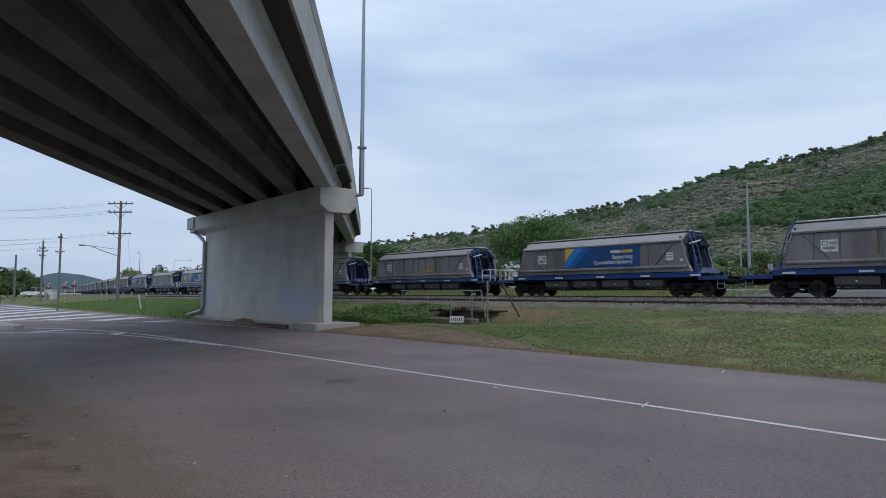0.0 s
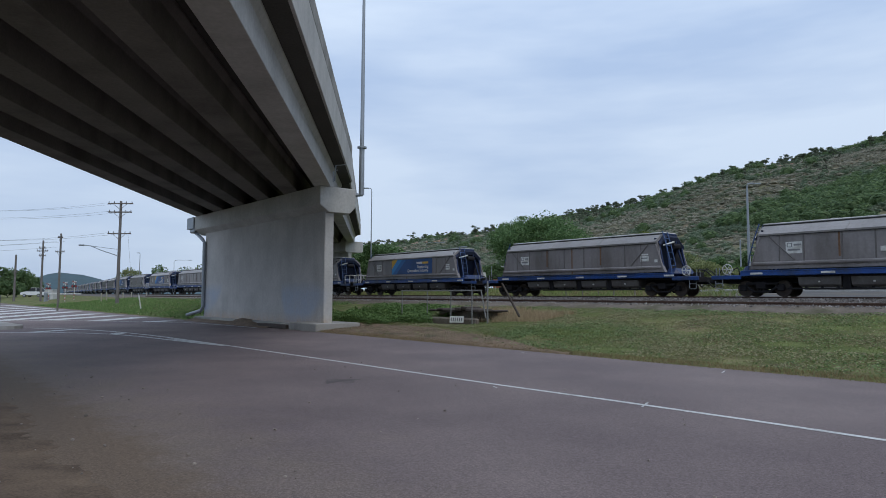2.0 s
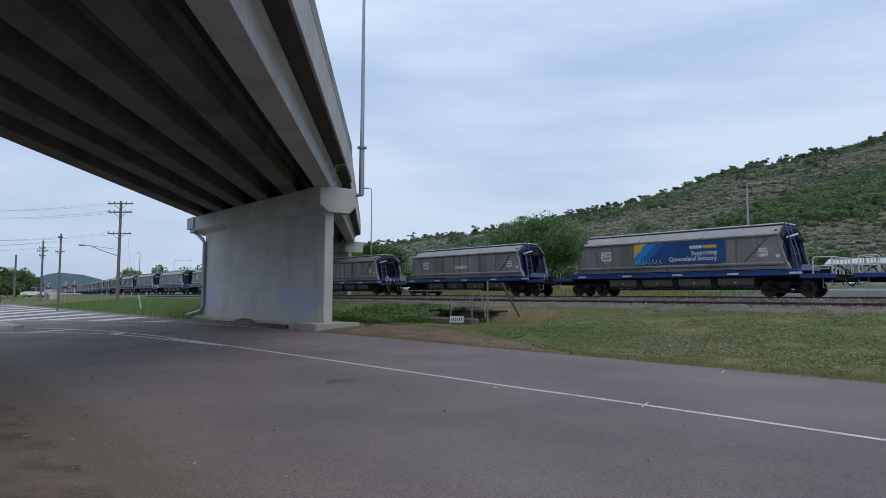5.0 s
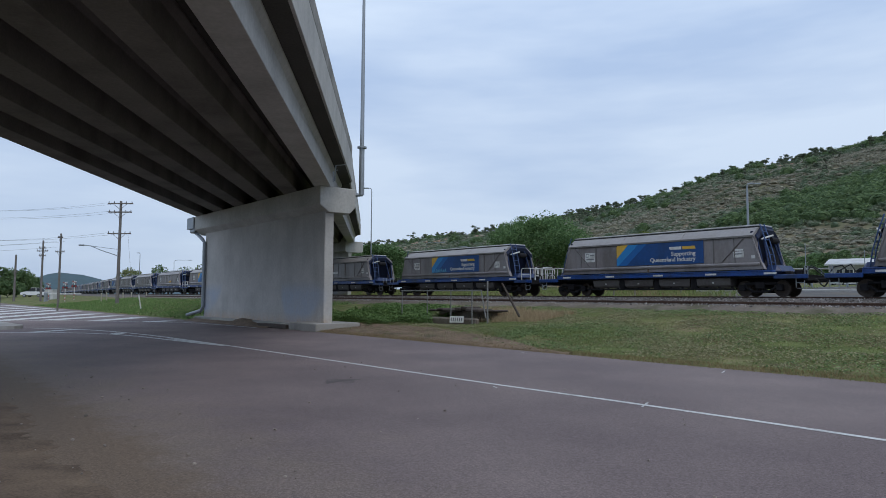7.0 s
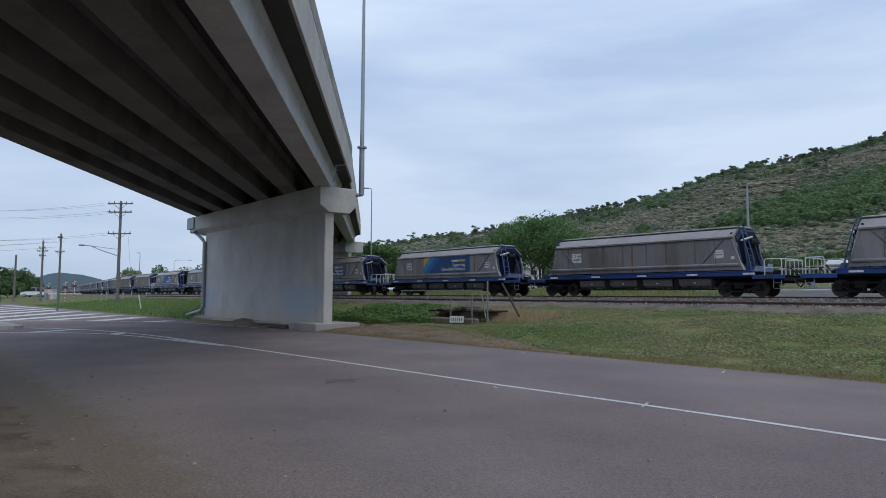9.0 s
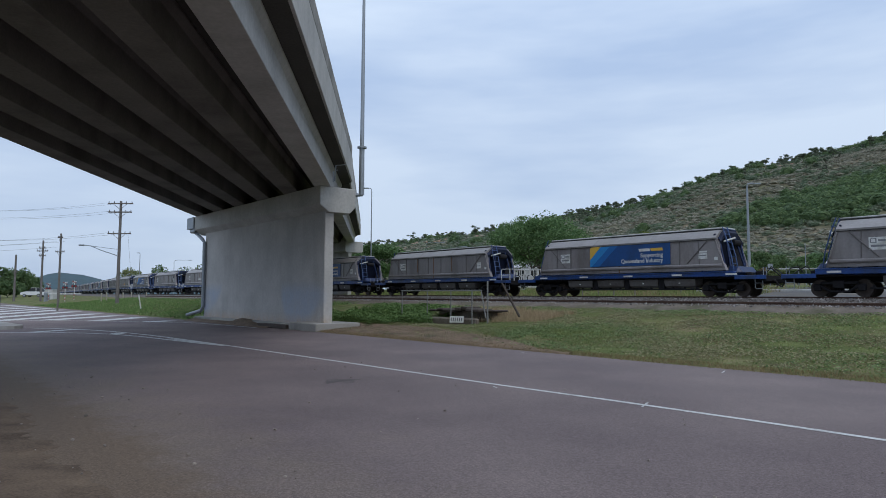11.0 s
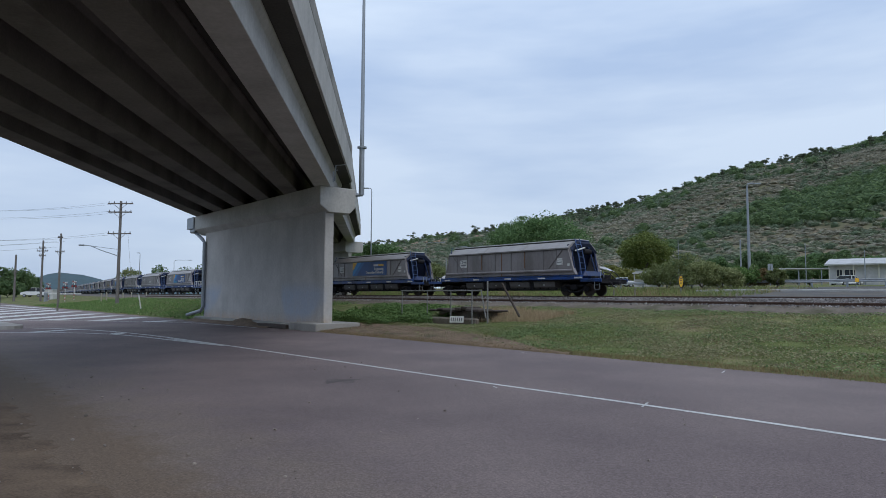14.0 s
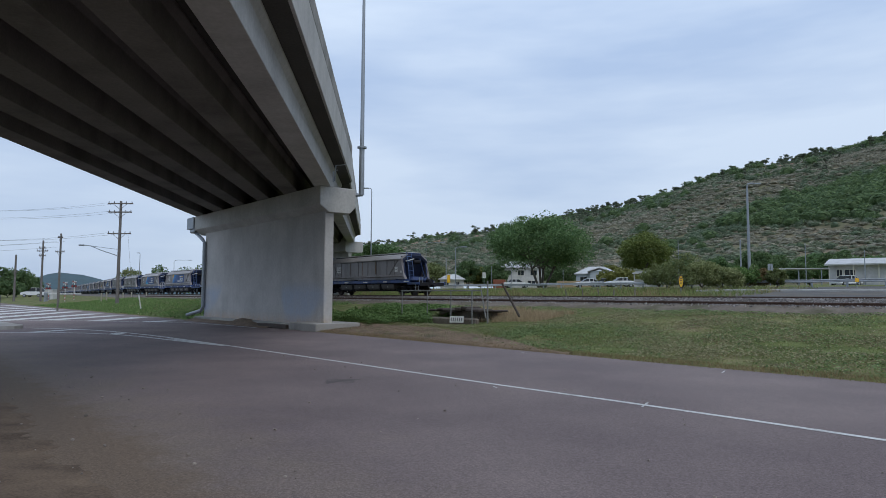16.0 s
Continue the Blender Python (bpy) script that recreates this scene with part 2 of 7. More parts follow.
def pipe(bm, pts, r, seg=8):
    """A bent round bar."""
    pts = [Vector(p) for p in pts]
    rings = []
    up = Vector((0.123, 0.456, 0.88))
    for i, p in enumerate(pts):
        d = (pts[min(i + 1, len(pts) - 1)] - pts[max(i - 1, 0)]).normalized()
        a = d.cross(up).normalized()
        b = d.cross(a)
        rings.append([bm.verts.new(p + (a * math.cos(2 * math.pi * k / seg) + b * math.sin(2 * math.pi * k / seg)) * r) for k in range(seg)])
    for r0, r1 in zip(rings, rings[1:]):
        for k in range(seg):
            bm.faces.new((r0[k], r0[(k + 1) % seg], r1[(k + 1) % seg], r1[k]))
    bm.faces.new(rings[0][::-1])
    bm.faces.new(rings[-1])


def extrude(bm, outline, path):
    """A closed outline (list of vectors in a frame's first two axes) carried along a path of matrices."""
    rings = [[bm.verts.new(m @ Vector((x, 0, z))) for x, z in outline] for m in path]
    k = len(outline)
    for a, b in zip(rings, rings[1:]):
        for i in range(k):
            bm.faces.new((a[i], a[(i + 1) % k], b[(i + 1) % k], b[i]))
    bm.faces.new(rings[0][::-1])
    bm.faces.new(rings[-1])
    bmesh.ops.recalc_face_normals(bm, faces=bm.faces[:])


def strip(bm, rows):
    """A ribbon of quads through rows of points."""
    vs = [[bm.verts.new(p) for p in r] for r in rows]
    for a, b in zip(vs, vs[1:]):
        for i in range(len(a) - 1):
            bm.faces.new((a[i], a[i + 1], b[i + 1], b[i]))


def empty(name, m, label, category, group=""):
    ob = new(name)
    ob.matrix_basis = m
    return tagged(ob, label, category, group)

# ---------------------------------------------------------------- ground, road
def build_ground():
    bm = bmesh.new()
    als = [-4000, -1500, -600, -300, -150, -100] + [-70 + 4 * i for i in range(18)] + [2 + i * 0.8 for i in range(52)] + [44 + 4 * i for i in range(30)] + [170, 200, 240, 300, 400, 600, 1000, 2000, 4000]
    acs = [-4000, -1000, -300, -100, -40, -15, -6, -2, 0.2, 0.9, 1.5, 6, 12, 14.0] + [14.2 + 0.5 * i for i in range(40)] + [34.5, 35.5, 37, 39, 42, 46, 52, 60, 70, 75, 80, 90, 100, 120, 150, 200, 260, 400, 800, 2000, 4000]
    grid = []
    for a in als:
        row = []
        for c in acs:
            p = at(a, c)
            z = ground_z(p.x, p.y) if abs(a) < 400 and abs(c) < 260 else ground_z(*(at(max(min(a, 400), -400), max(min(c, 260), -260)).xy))
            row.append(Vector((p.x, p.y, z)))
        grid.append(row)
    strip(bm, grid)
    bmesh.ops.recalc_face_normals(bm, faces=bm.faces[:])
    ob = finish(bm, "ground", M_GROUND, smooth_shade=True)
    tagged(ob, "mown green grass with dry brown patches beside the railway", "ground", kind="structure")

    bm = bmesh.new()
    rows = []
    for i in range(90):
        a = -80 + i * 3.2
        n0 = -1.2
        n1 = ROAD_FAR + 0.12 * noise.noise(Vector((a * 0.8, 7, 0)))
        rows.append([at(a, n0, -0.02), at(a, n0 + 0.4, 0.0), at(a, 8, 0.0), at(a, n1 - 0.1, 0.0), at(a, n1, -0.04)])
    strip(bm, rows)
    bmesh.ops.recalc_face_normals(bm, faces=bm.faces[:])
    ob = finish(bm, "road", M_ASPHALT, smooth_shade=True)
    tagged(ob, "reddish grey worn asphalt road under the overpass", "road", kind="structure")


build_ground()

# ---------------------------------------------------------------- road markings, island, railway
def paint(name, pts, width, label):
    """A painted line through plan points (along, across)."""
    bm = bmesh.new()
    rows = []
    for i, (a, c) in enumerate(pts):
        p = Vector((a, c))
        d = (Vector(pts[min(i + 1, len(pts) - 1)]) - Vector(pts[max(i - 1, 0)])).normalized()
        nrm = Vector((-d.y, d.x)) * width / 2
        u, v = p + nrm, p - nrm
        rows.append([at(u.x, u.y, 0.005), at(v.x, v.y, 0.005)])
    strip(bm, rows)
    bmesh.ops.recalc_face_normals(bm, faces=bm.faces[:])
    ob = finish(bm, name, M_PAINT)
    return tagged(ob, label, "road marking", kind="structure")


M_SIDING = mat("earthy_siding_bed", (0.165, 0.138, 0.115), 0.95, var=0.4, scale=1.5, fine=14, bump=0.8, tint=(0.115, 0.105, 0.07), tint_scale=0.7, spec=0.08)


M_OIL = mat("oil_stained_asphalt", (0.105, 0.084, 0.081), 0.95, var=0.6, scale=3, fine=50, bump=0.4)


def build_marks():
    paint("road_line", [(-60 + i * 2.0, 8.6) for i in range(33)] + [(6, 8.55), (8.3, 8.43), (14, 8.33), (20.1, 8.17)], 0.11, "thin worn white line along the asphalt")
    paint("road_line", [(20.1, 8.15), (22.4, 8.07), (25.0, 7.96), (27, 7.82), (28.8, 7.6), (30.4, 7.34), (31.9, 7.0), (33.4, 6.5), (34.5, 5.92), (35.7, 5.05)], 0.17, "white line curving towards the traffic island")
    paint("road_line", [(20.1, 8.06), (21.6, 7.8), (23.8, 7.57), (26.3, 7.3), (28.4, 6.85), (29.9, 6.14), (31.0, 5.32), (31.6, 4.42), (32.3, 3.52), (33.2, 1.5), (34.5, -1.0)], 0.17, "white line curving before the traffic island")
    paint("road_stripe", [(31.75, 4.5), (33.2, 6.45)], 0.5, "white hatched stripe beside the island")
    paint("road_stripe", [(28.5, 6.95), (29.3, 7.4)], 0.5, "white hatched stripe beside the island")
    paint("road_stripe", [(20.6, 8.1), (22.4, 7.9), (24.4, 7.76)], 0.16, "white hatched stripe beside the island")
    # hatched area in front of the grass
    base = [(40.0, 11.5, 40.9, 13.2), (43.3, 9.5, 48.0, 13.3), (45.8, 7.3, 53.0, 13.0), (46.5, 5.0, 59.0, 13.0), (51.0, 4.6, 67.0, 13.0), (57.0, 4.6, 75.0, 13.2), (63.5, 4.6, 82, 13.3), (71, 4.6, 90, 13.4), (79, 4.6, 98, 13.4), (88, 4.8, 107, 13.4)]
    for a, c, e, g in base:
        paint("road_stripe", [(a, c), (a + (e - a) * 0.5, c + (g - c) * 0.5), (e, g)], 1.15, "broad white diagonal stripe on the asphalt")
    paint("road_line", [(30, 13.6), (33.4, 13.47), (36, 13.25), (38.0, 12.9), (40.1, 11.2), (43.0, 9.2), (45.1, 7.6), (46.3, 5.0), (47.0, 3.0)], 0.15, "thin white line round the hatched area")
    paint("road_tick", [(5.42, 8.40), (5.58, 8.8)], 0.03, "short white survey tick across the line")
    paint("road_tick", [(6.75, 13.45), (6.90, 13.9)], 0.03, "short white survey tick near the grass")
    paint("road_tick", [(8.1, 8.12), (8.28, 8.2)], 0.03, "short white paint fleck")
    paint("road_tick", [(12.4, 13.6), (12.7, 13.7)], 0.03, "short white paint fleck")
    bm = bmesh.new()
    ring = [bm.verts.new(at(10.53 + 0.28 * math.sin(i * 0.4488) * (1 + 0.9 * noise.noise(Vector((i * 1.7 + 0.3, 0.4, 0)))), 6.45 + 0.34 * math.cos(i * 0.4488) * (1 + 0.9 * noise.noise(Vector((i * 1.7 + 0.3, 0.4, 0)))), 0.004)) for i in range(14)]
    bm.faces.new(ring)
    bmesh.ops.recalc_face_normals(bm, faces=bm.faces[:])
    tagged(finish(bm, "oil_stain", M_OIL), "dark oil stain on the asphalt", "stain", kind="structure")
    # low traffic island with a rounded nose
    bm = bmesh.new()
    outline = []
    for i in range(9):
        t = -math.pi / 2 + math.pi * i / 8
        outline.append((36.0 - 1.1 * math.cos(t), 4.05 + 0.75 * math.sin(t)))
    outline += [(41, 4.5), (60, 4.3), (60, 0.6), (41, 1.6)]
    top = [bm.verts.new(at(a, c, 0.15)) for a, c in outline]
    low = [bm.verts.new(at(a + (0.0 if a > 40 else -0.12), c, -0.02)) for a, c in outline]
    bm.faces.new(top)
    for i in range(len(top)):
        j = (i + 1) % len(top)
        bm.faces.new((top[i], low[i], low[j], top[j]))
    bmesh.ops.recalc_face_normals(bm, faces=bm.faces[:])
    tagged(finish(bm, "traffic_island", M_CONC_OLD), "low concrete traffic island with a rounded nose", "traffic island", kind="structure")
    # dirt shoulder
    bm = bmesh.new()
    rows = []
    for i in range(900):
        a = -20 + i * 0.08
        e = 1.5 + 0.22 * noise.noise(Vector((a * 0.3, 5, 0))) + 0.16 * noise.noise(Vector((a * 1.3, 9, 0))) + 0.1 * noise.noise(Vector((a * 5.0, 3, 0))) + 0.05 * noise.noise(Vector((a * 13.0, 6, 0)))
        rows.append([at(a, c, z + 0.012 * noise.noise(Vector((a * 3, c * 5, 0)))) for c, z in ((-7, 0.03), (-3, 0.05), (-0.5, 0.05), (0.3, 0.04), (0.8, 0.03), (e - 0.35, 0.018), (e, -0.008), (e + 0.15, -0.05))])
    strip(bm, rows)
    bmesh.ops.recalc_face_normals(bm, faces=bm.faces[:])
    tagged(finish(bm, "road_shoulder", M_DIRT, smooth_shade=True), "bare brown dirt road shoulder", "shoulder", kind="structure")


def bed(name, off, half, top, foot, s0, s1, material, label, step=1.0):
    bm = bmesh.new()
    rows = []
    s = s0
    while s <= s1:
        row = []
        for x, z in ((-half - 1.1, foot), (-half - 0.5, foot + (top - foot) * 0.55), (-half, top), (-half * 0.4, top + 0.02), (half * 0.4, top + 0.02), (half, top), (half + 0.5, foot + (top - foot) * 0.5), (half + 1.1, foot)):
            p, h = track(s, off + x, z)
            p.z += 0.05 * noise.noise(Vector((p.x * 1.4, p.y * 1.4, 2)))
            p.x += 0.12 * noise.noise(Vector((p.x * 0.9, p.y * 0.9, 8)))
            row.append(p)
        rows.append(row)
        s += step
    strip(bm, rows)
    bmesh.ops.recalc_face_normals(bm, faces=bm.faces[:])
    return tagged(finish(bm, name, material, smooth_shade=True), label, "ballast", kind="structure")


def build_track(off, top, s0, s1, label, rail_material):
    track_ob = empty("railway_track", Matrix(), label, "railway track")
    for g in (-0.565, 0.565):
        bm = bmesh.new()
        path = []
        s = s0
        while s <= s1:
            p, h = track(s, off + g, top)
            path.append(Matrix.Translation(p) @ Matrix.Rotation(h, 4, "Z"))
            s += 2.0 if s < 60 else 6.0
        extrude(bm, [(-0.032, 0), (0.032, 0), (0.032, -0.035), (0.008, -0.05), (0.008, -0.12), (0.06, -0.14), (-0.06, -0.14), (-0.008, -0.12), (-0.008, -0.05), (-0.032, -0.035)], path)
        part("rail", bm, rail_material, track_ob, "rusty steel rail")
    me = None
    s = -28.0
    while s < 95 and s < s1:
        p, h = track(s, off, top - 0.2)
        if me is None:
            bm = bmesh.new()
            box(bm, (-1.05, -0.11, -0.07), (1.05, 0.11, 0.075), 0.012)
            ob = part("sleeper", bm, M_TIMBER, track_ob)
            me = ob.data
        else:
            ob = share("sleeper", me, track_ob, Matrix())
        ob.matrix_basis = Matrix.Translation(p) @ Matrix.Rotation(h, 4, "Z")
        s += 0.68


build_marks()
bed("ballast_main", 0.0, 1.5, RAIL_Z - 0.105, 1.05, -130, 700, M_BALLAST, "grey crushed stone ballast under the main line")
bed("ballast_siding", -4.1, 1.25, 1.25, 0.95, -130, 110, M_SIDING, "brownish crushed stone ballast under a disused siding")
build_track(0.0, RAIL_Z, -130, 700, "main line railway track on timber sleepers", M_RUST)
build_track(-4.1, 1.39, -130, 100, "rusty disused siding half sunk in ballast", M_RUST)

# ---------------------------------------------------------------- overpass
B_HEAD = radians(4.6)
BD = Vector((-math.sin(B_HEAD), math.cos(B_HEAD), 0))     # along the bridge
BC = Vector((math.cos(B_HEAD), math.sin(B_HEAD), 0))      # across it, to the right
SOFFIT = 6.52


def plan_frame(ax, ay, origin=(0, 0, 0)):
    return Matrix(((ax.x, ay.x, 0, origin[0]), (ax.y, ay.y, 0, origin[1]), (0, 0, 1, origin[2]), (0, 0, 0, 1)))


RAILWISE = plan_frame(AL, AC)


def pier_mat():
    """Smooth formed concrete: faint lift lines, water streaks, painted-out blue-grey patches and rusty mud at the foot."""
    m = bpy.data.materials.new("pier_concrete")
    m.use_nodes = True
    n, l = m.node_tree.nodes, m.node_tree.links
    b = n["Principled BSDF"]
    b.inputs["Roughness"].default_value = 0.8
    b.inputs["Specular IOR Level"].default_value = 0.3
    co = n.new("ShaderNodeTexCoord")

    def tex(scale, detail, stretch=(1, 1, 1), rough=0.6, move=0.0):
        mp = n.new("ShaderNodeMapping")
        mp.inputs["Scale"].default_value = stretch
        mp.inputs["Location"].default_value = (move, move, move)
        l.new(co.outputs["Object"], mp.inputs["Vector"])
        t = n.new("ShaderNodeTexNoise")
        t.inputs["Scale"].default_value, t.inputs["Detail"].default_value, t.inputs["Roughness"].default_value = scale, detail, rough
        l.new(mp.outputs["Vector"], t.inputs["Vector"])
        return t.outputs["Fac"]

    def span(src, a, c, lo=0.0, hi=1.0):
        r = n.new("ShaderNodeMapRange")
        r.inputs["From Min"].default_value, r.inputs["From Max"].default_value = a, c
        r.inputs["To Min"].default_value, r.inputs["To Max"].default_value = lo, hi
        l.new(src, r.inputs["Value"])
        return r.outputs["Result"]

    def blend(fac, a, c, kind="MIX"):
        x = n.new("ShaderNodeMix")
        x.data_type, x.blend_type = "RGBA", kind
        for slot, v in ((0, fac), (6, a), (7, c)):
            if isinstance(v, (float, tuple)):
                x.inputs[slot].default_value = v
            else:
                l.new(v, x.inputs[slot])
        return x.outputs[2]

    def times(a, c):
        x = n.new("ShaderNodeMath")
        x.operation = "MULTIPLY"
        l.new(a, x.inputs[0])
        l.new(c, x.inputs[1])
        return x.outputs[0]

    sep = n.new("ShaderNodeSeparateXYZ")
    l.new(co.outputs["Object"], sep.inputs["Vector"])
    z = sep.outputs["Z"]
    col = blend(span(tex(0.45, 5), 0.35, 0.68), (0.48, 0.462, 0.435, 1), (0.365, 0.348, 0.325, 1))
    col = blend(span(tex(1.3, 4, (1, 1, 0.12)), 0.48, 0.72, 0.0, 0.35), col, (0.28, 0.265, 0.245, 1))
    patch = times(span(tex(0.32, 2, (1, 1, 0.8), 0.4, 3.7), 0.47, 0.56), span(z, 2.3, 1.7))
    col = blend(times(patch, span(tex(2.5, 4), 0.2, 0.6, 0.5, 0.95)), col, (0.37, 0.405, 0.47, 1))
    mud = times(span(z, 0.75, 0.2), span(tex(1.6, 6, (1, 1, 0.5), 0.65, 9.1), 0.3, 0.55))
    col = blend(times(mud, span(tex(7.0, 3), 0.2, 0.7, 0.4, 0.9)), col, (0.46, 0.33, 0.23, 1))
    col = blend(1.0, col, span(tex(11.0, 4), 0.3, 0.7, 0.93, 1.07), "MULTIPLY")
    l.new(col, b.inputs["Base Color"])
    return m


M_PIER = pier_mat()


def build_pier(bridge, a0, a1, ac, soffit, base, plain=False):
    """A blade wall with a wider capping beam whose lower ends are cut off, in line with the railway."""
    bm = bmesh.new()
    box(bm, (a0 + 0.2, ac - 0.23, base), (a1 - 0.95, ac + 0.23, soffit - 1.05), 0.03, RAILWISE)
    part("pier", bm, M_PIER, bridge, "smooth pale concrete blade pier")
    bm = bmesh.new()
    prof = [(-0.62, soffit), (-0.62, soffit - 0.85), (-0.15, soffit - 1.17), (0.95, soffit - 1.17), (1.26, soffit - 0.85), (1.26, soffit)]
    if plain:
        prof = [(-0.75, soffit), (-0.75, soffit - 1.1), (-0.6, soffit - 1.25), (1.5, soffit - 1.25), (1.65, soffit - 1.1), (1.65, soffit)]
    path = [RAILWISE @ Matrix(((0, 1, 0, a), (1, 0, 0, ac), (0, 0, 1, 0), (0, 0, 0, 1))) for a in (a0, a1)]
    extrude(bm, prof, path)
    bmesh.ops.bevel(bm, geom=bm.edges[:], offset=0.025, segments=1, affect="EDGES")
    part("headstock", bm, M_CONC, bridge, "pale concrete capping beam with chamfered underside")


def build_span(bridge, p0, p1, z0, z1, right, left, skew0, skew1, rail=True):
    """Girders, slab and parapets from p0 to p1 (points on the reference line), soffit heights z0, z1."""
    d = Vector((p1[0] - p0[0], p1[1] - p0[1], 0))
    n = d.length
    d.normalize()
    c = Vector((d.y, -d.x, 0))

    def run(name, prof, material, label="", over0=0.0, over1=0.0):
        bm = bmesh.new()
        rings = []
        for q, p, z, sk in ((0, p0, z0, skew0), (1, p1, z1, skew1)):
            ring = []
            for x, h in prof:
                e = Vector((p[0], p[1], 0)) + c * x + d * (x * sk + (over1 if q else -over0))
                ring.append(bm.verts.new((e.x, e.y, z + h)))
            rings.append(ring)
        k = len(prof)
        for i in range(k):
            bm.faces.new((rings[0][i], rings[0][(i + 1) % k], rings[1][(i + 1) % k], rings[1][i]))
        bm.faces.new(rings[0][::-1])
        bm.faces.new(rings[1])
        bmesh.ops.recalc_face_normals(bm, faces=bm.faces[:])
        bmesh.ops.bevel(bm, geom=bm.edges[:], offset=0.012, segments=1, affect="EDGES")
        return part(name, bm, material, bridge, label)

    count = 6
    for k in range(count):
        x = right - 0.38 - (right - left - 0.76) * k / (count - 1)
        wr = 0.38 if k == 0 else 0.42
        # outer girder in paler concrete for its light, inner ones darkened for shade
        run("girder", [(x - 0.38, 0), (x + wr, 0), (x + wr - 0.02, 0.72), (x + wr + 0.1, 0.9), (x + wr + 0.1, 0.98), (x - 0.5, 0.98), (x - 0.5, 0.9), (x - 0.36, 0.72)], M_CONC if k == 0 else M_GIRDER_SHADED, "grey precast concrete girder")
    run("deck", [(left - 0.7, 0.985), (right + 0.62, 0.985), (right + 0.62, 1.25), (left - 0.7, 1.25)], M_DECK_SHADED)
    for side, x in ((1, right + 0.62), (-1, left - 0.7)):
        run("parapet", [(x - 0.02 * side, 1.0), (x + 0.08 * side, 1.0), (x + 0.08 * side, 2.2), (x - 0.22 * side, 2.2), (x - 0.3 * side, 1.26), (x - 0.02 * side, 1.26)], M_CONC, "pale concrete parapet")
        if rail:
            run("top_rail", [(x - 0.02 * side, 2.36), (x + 0.04 * side, 2.36), (x + 0.04 * side, 2.9), (x - 0.02 * side, 2.9)], M_CONC_OLD, "grey parapet top rail")
            for i in range(int(n / 2.0)):
                p = Vector((p0[0], p0[1], 0)) + d * (1.0 + i * 2.0) + c * x
                z = z0 + (z1 - z0) * (1.0 + i * 2.0) / n
                bm = bmesh.new()
                box(bm, (-0.05, -0.05, z + 2.15), (0.02, 0.05, z + 2.8), 0.0, plan_frame(c * side, d if side > 0 else -d, (p.x, p.y, 0)))
                part("rail_post", bm, M_CONC_OLD, bridge)


# under-bridge shade is put into these two darker base colours
M_GIRDER_SHADED = mat("shaded_girder_concrete", (0.19, 0.176, 0.158), 0.9, var=0.18, scale=0.6, fine=14, bump=0.12, tint=(0.13, 0.12, 0.107), tint_scale=0.5, spec=0.2)
M_DECK_SHADED = mat("shaded_deck_soffit", (0.085, 0.08, 0.073), 0.95, var=0.2, scale=0.6, fine=14, bump=0.12, spec=0.1)


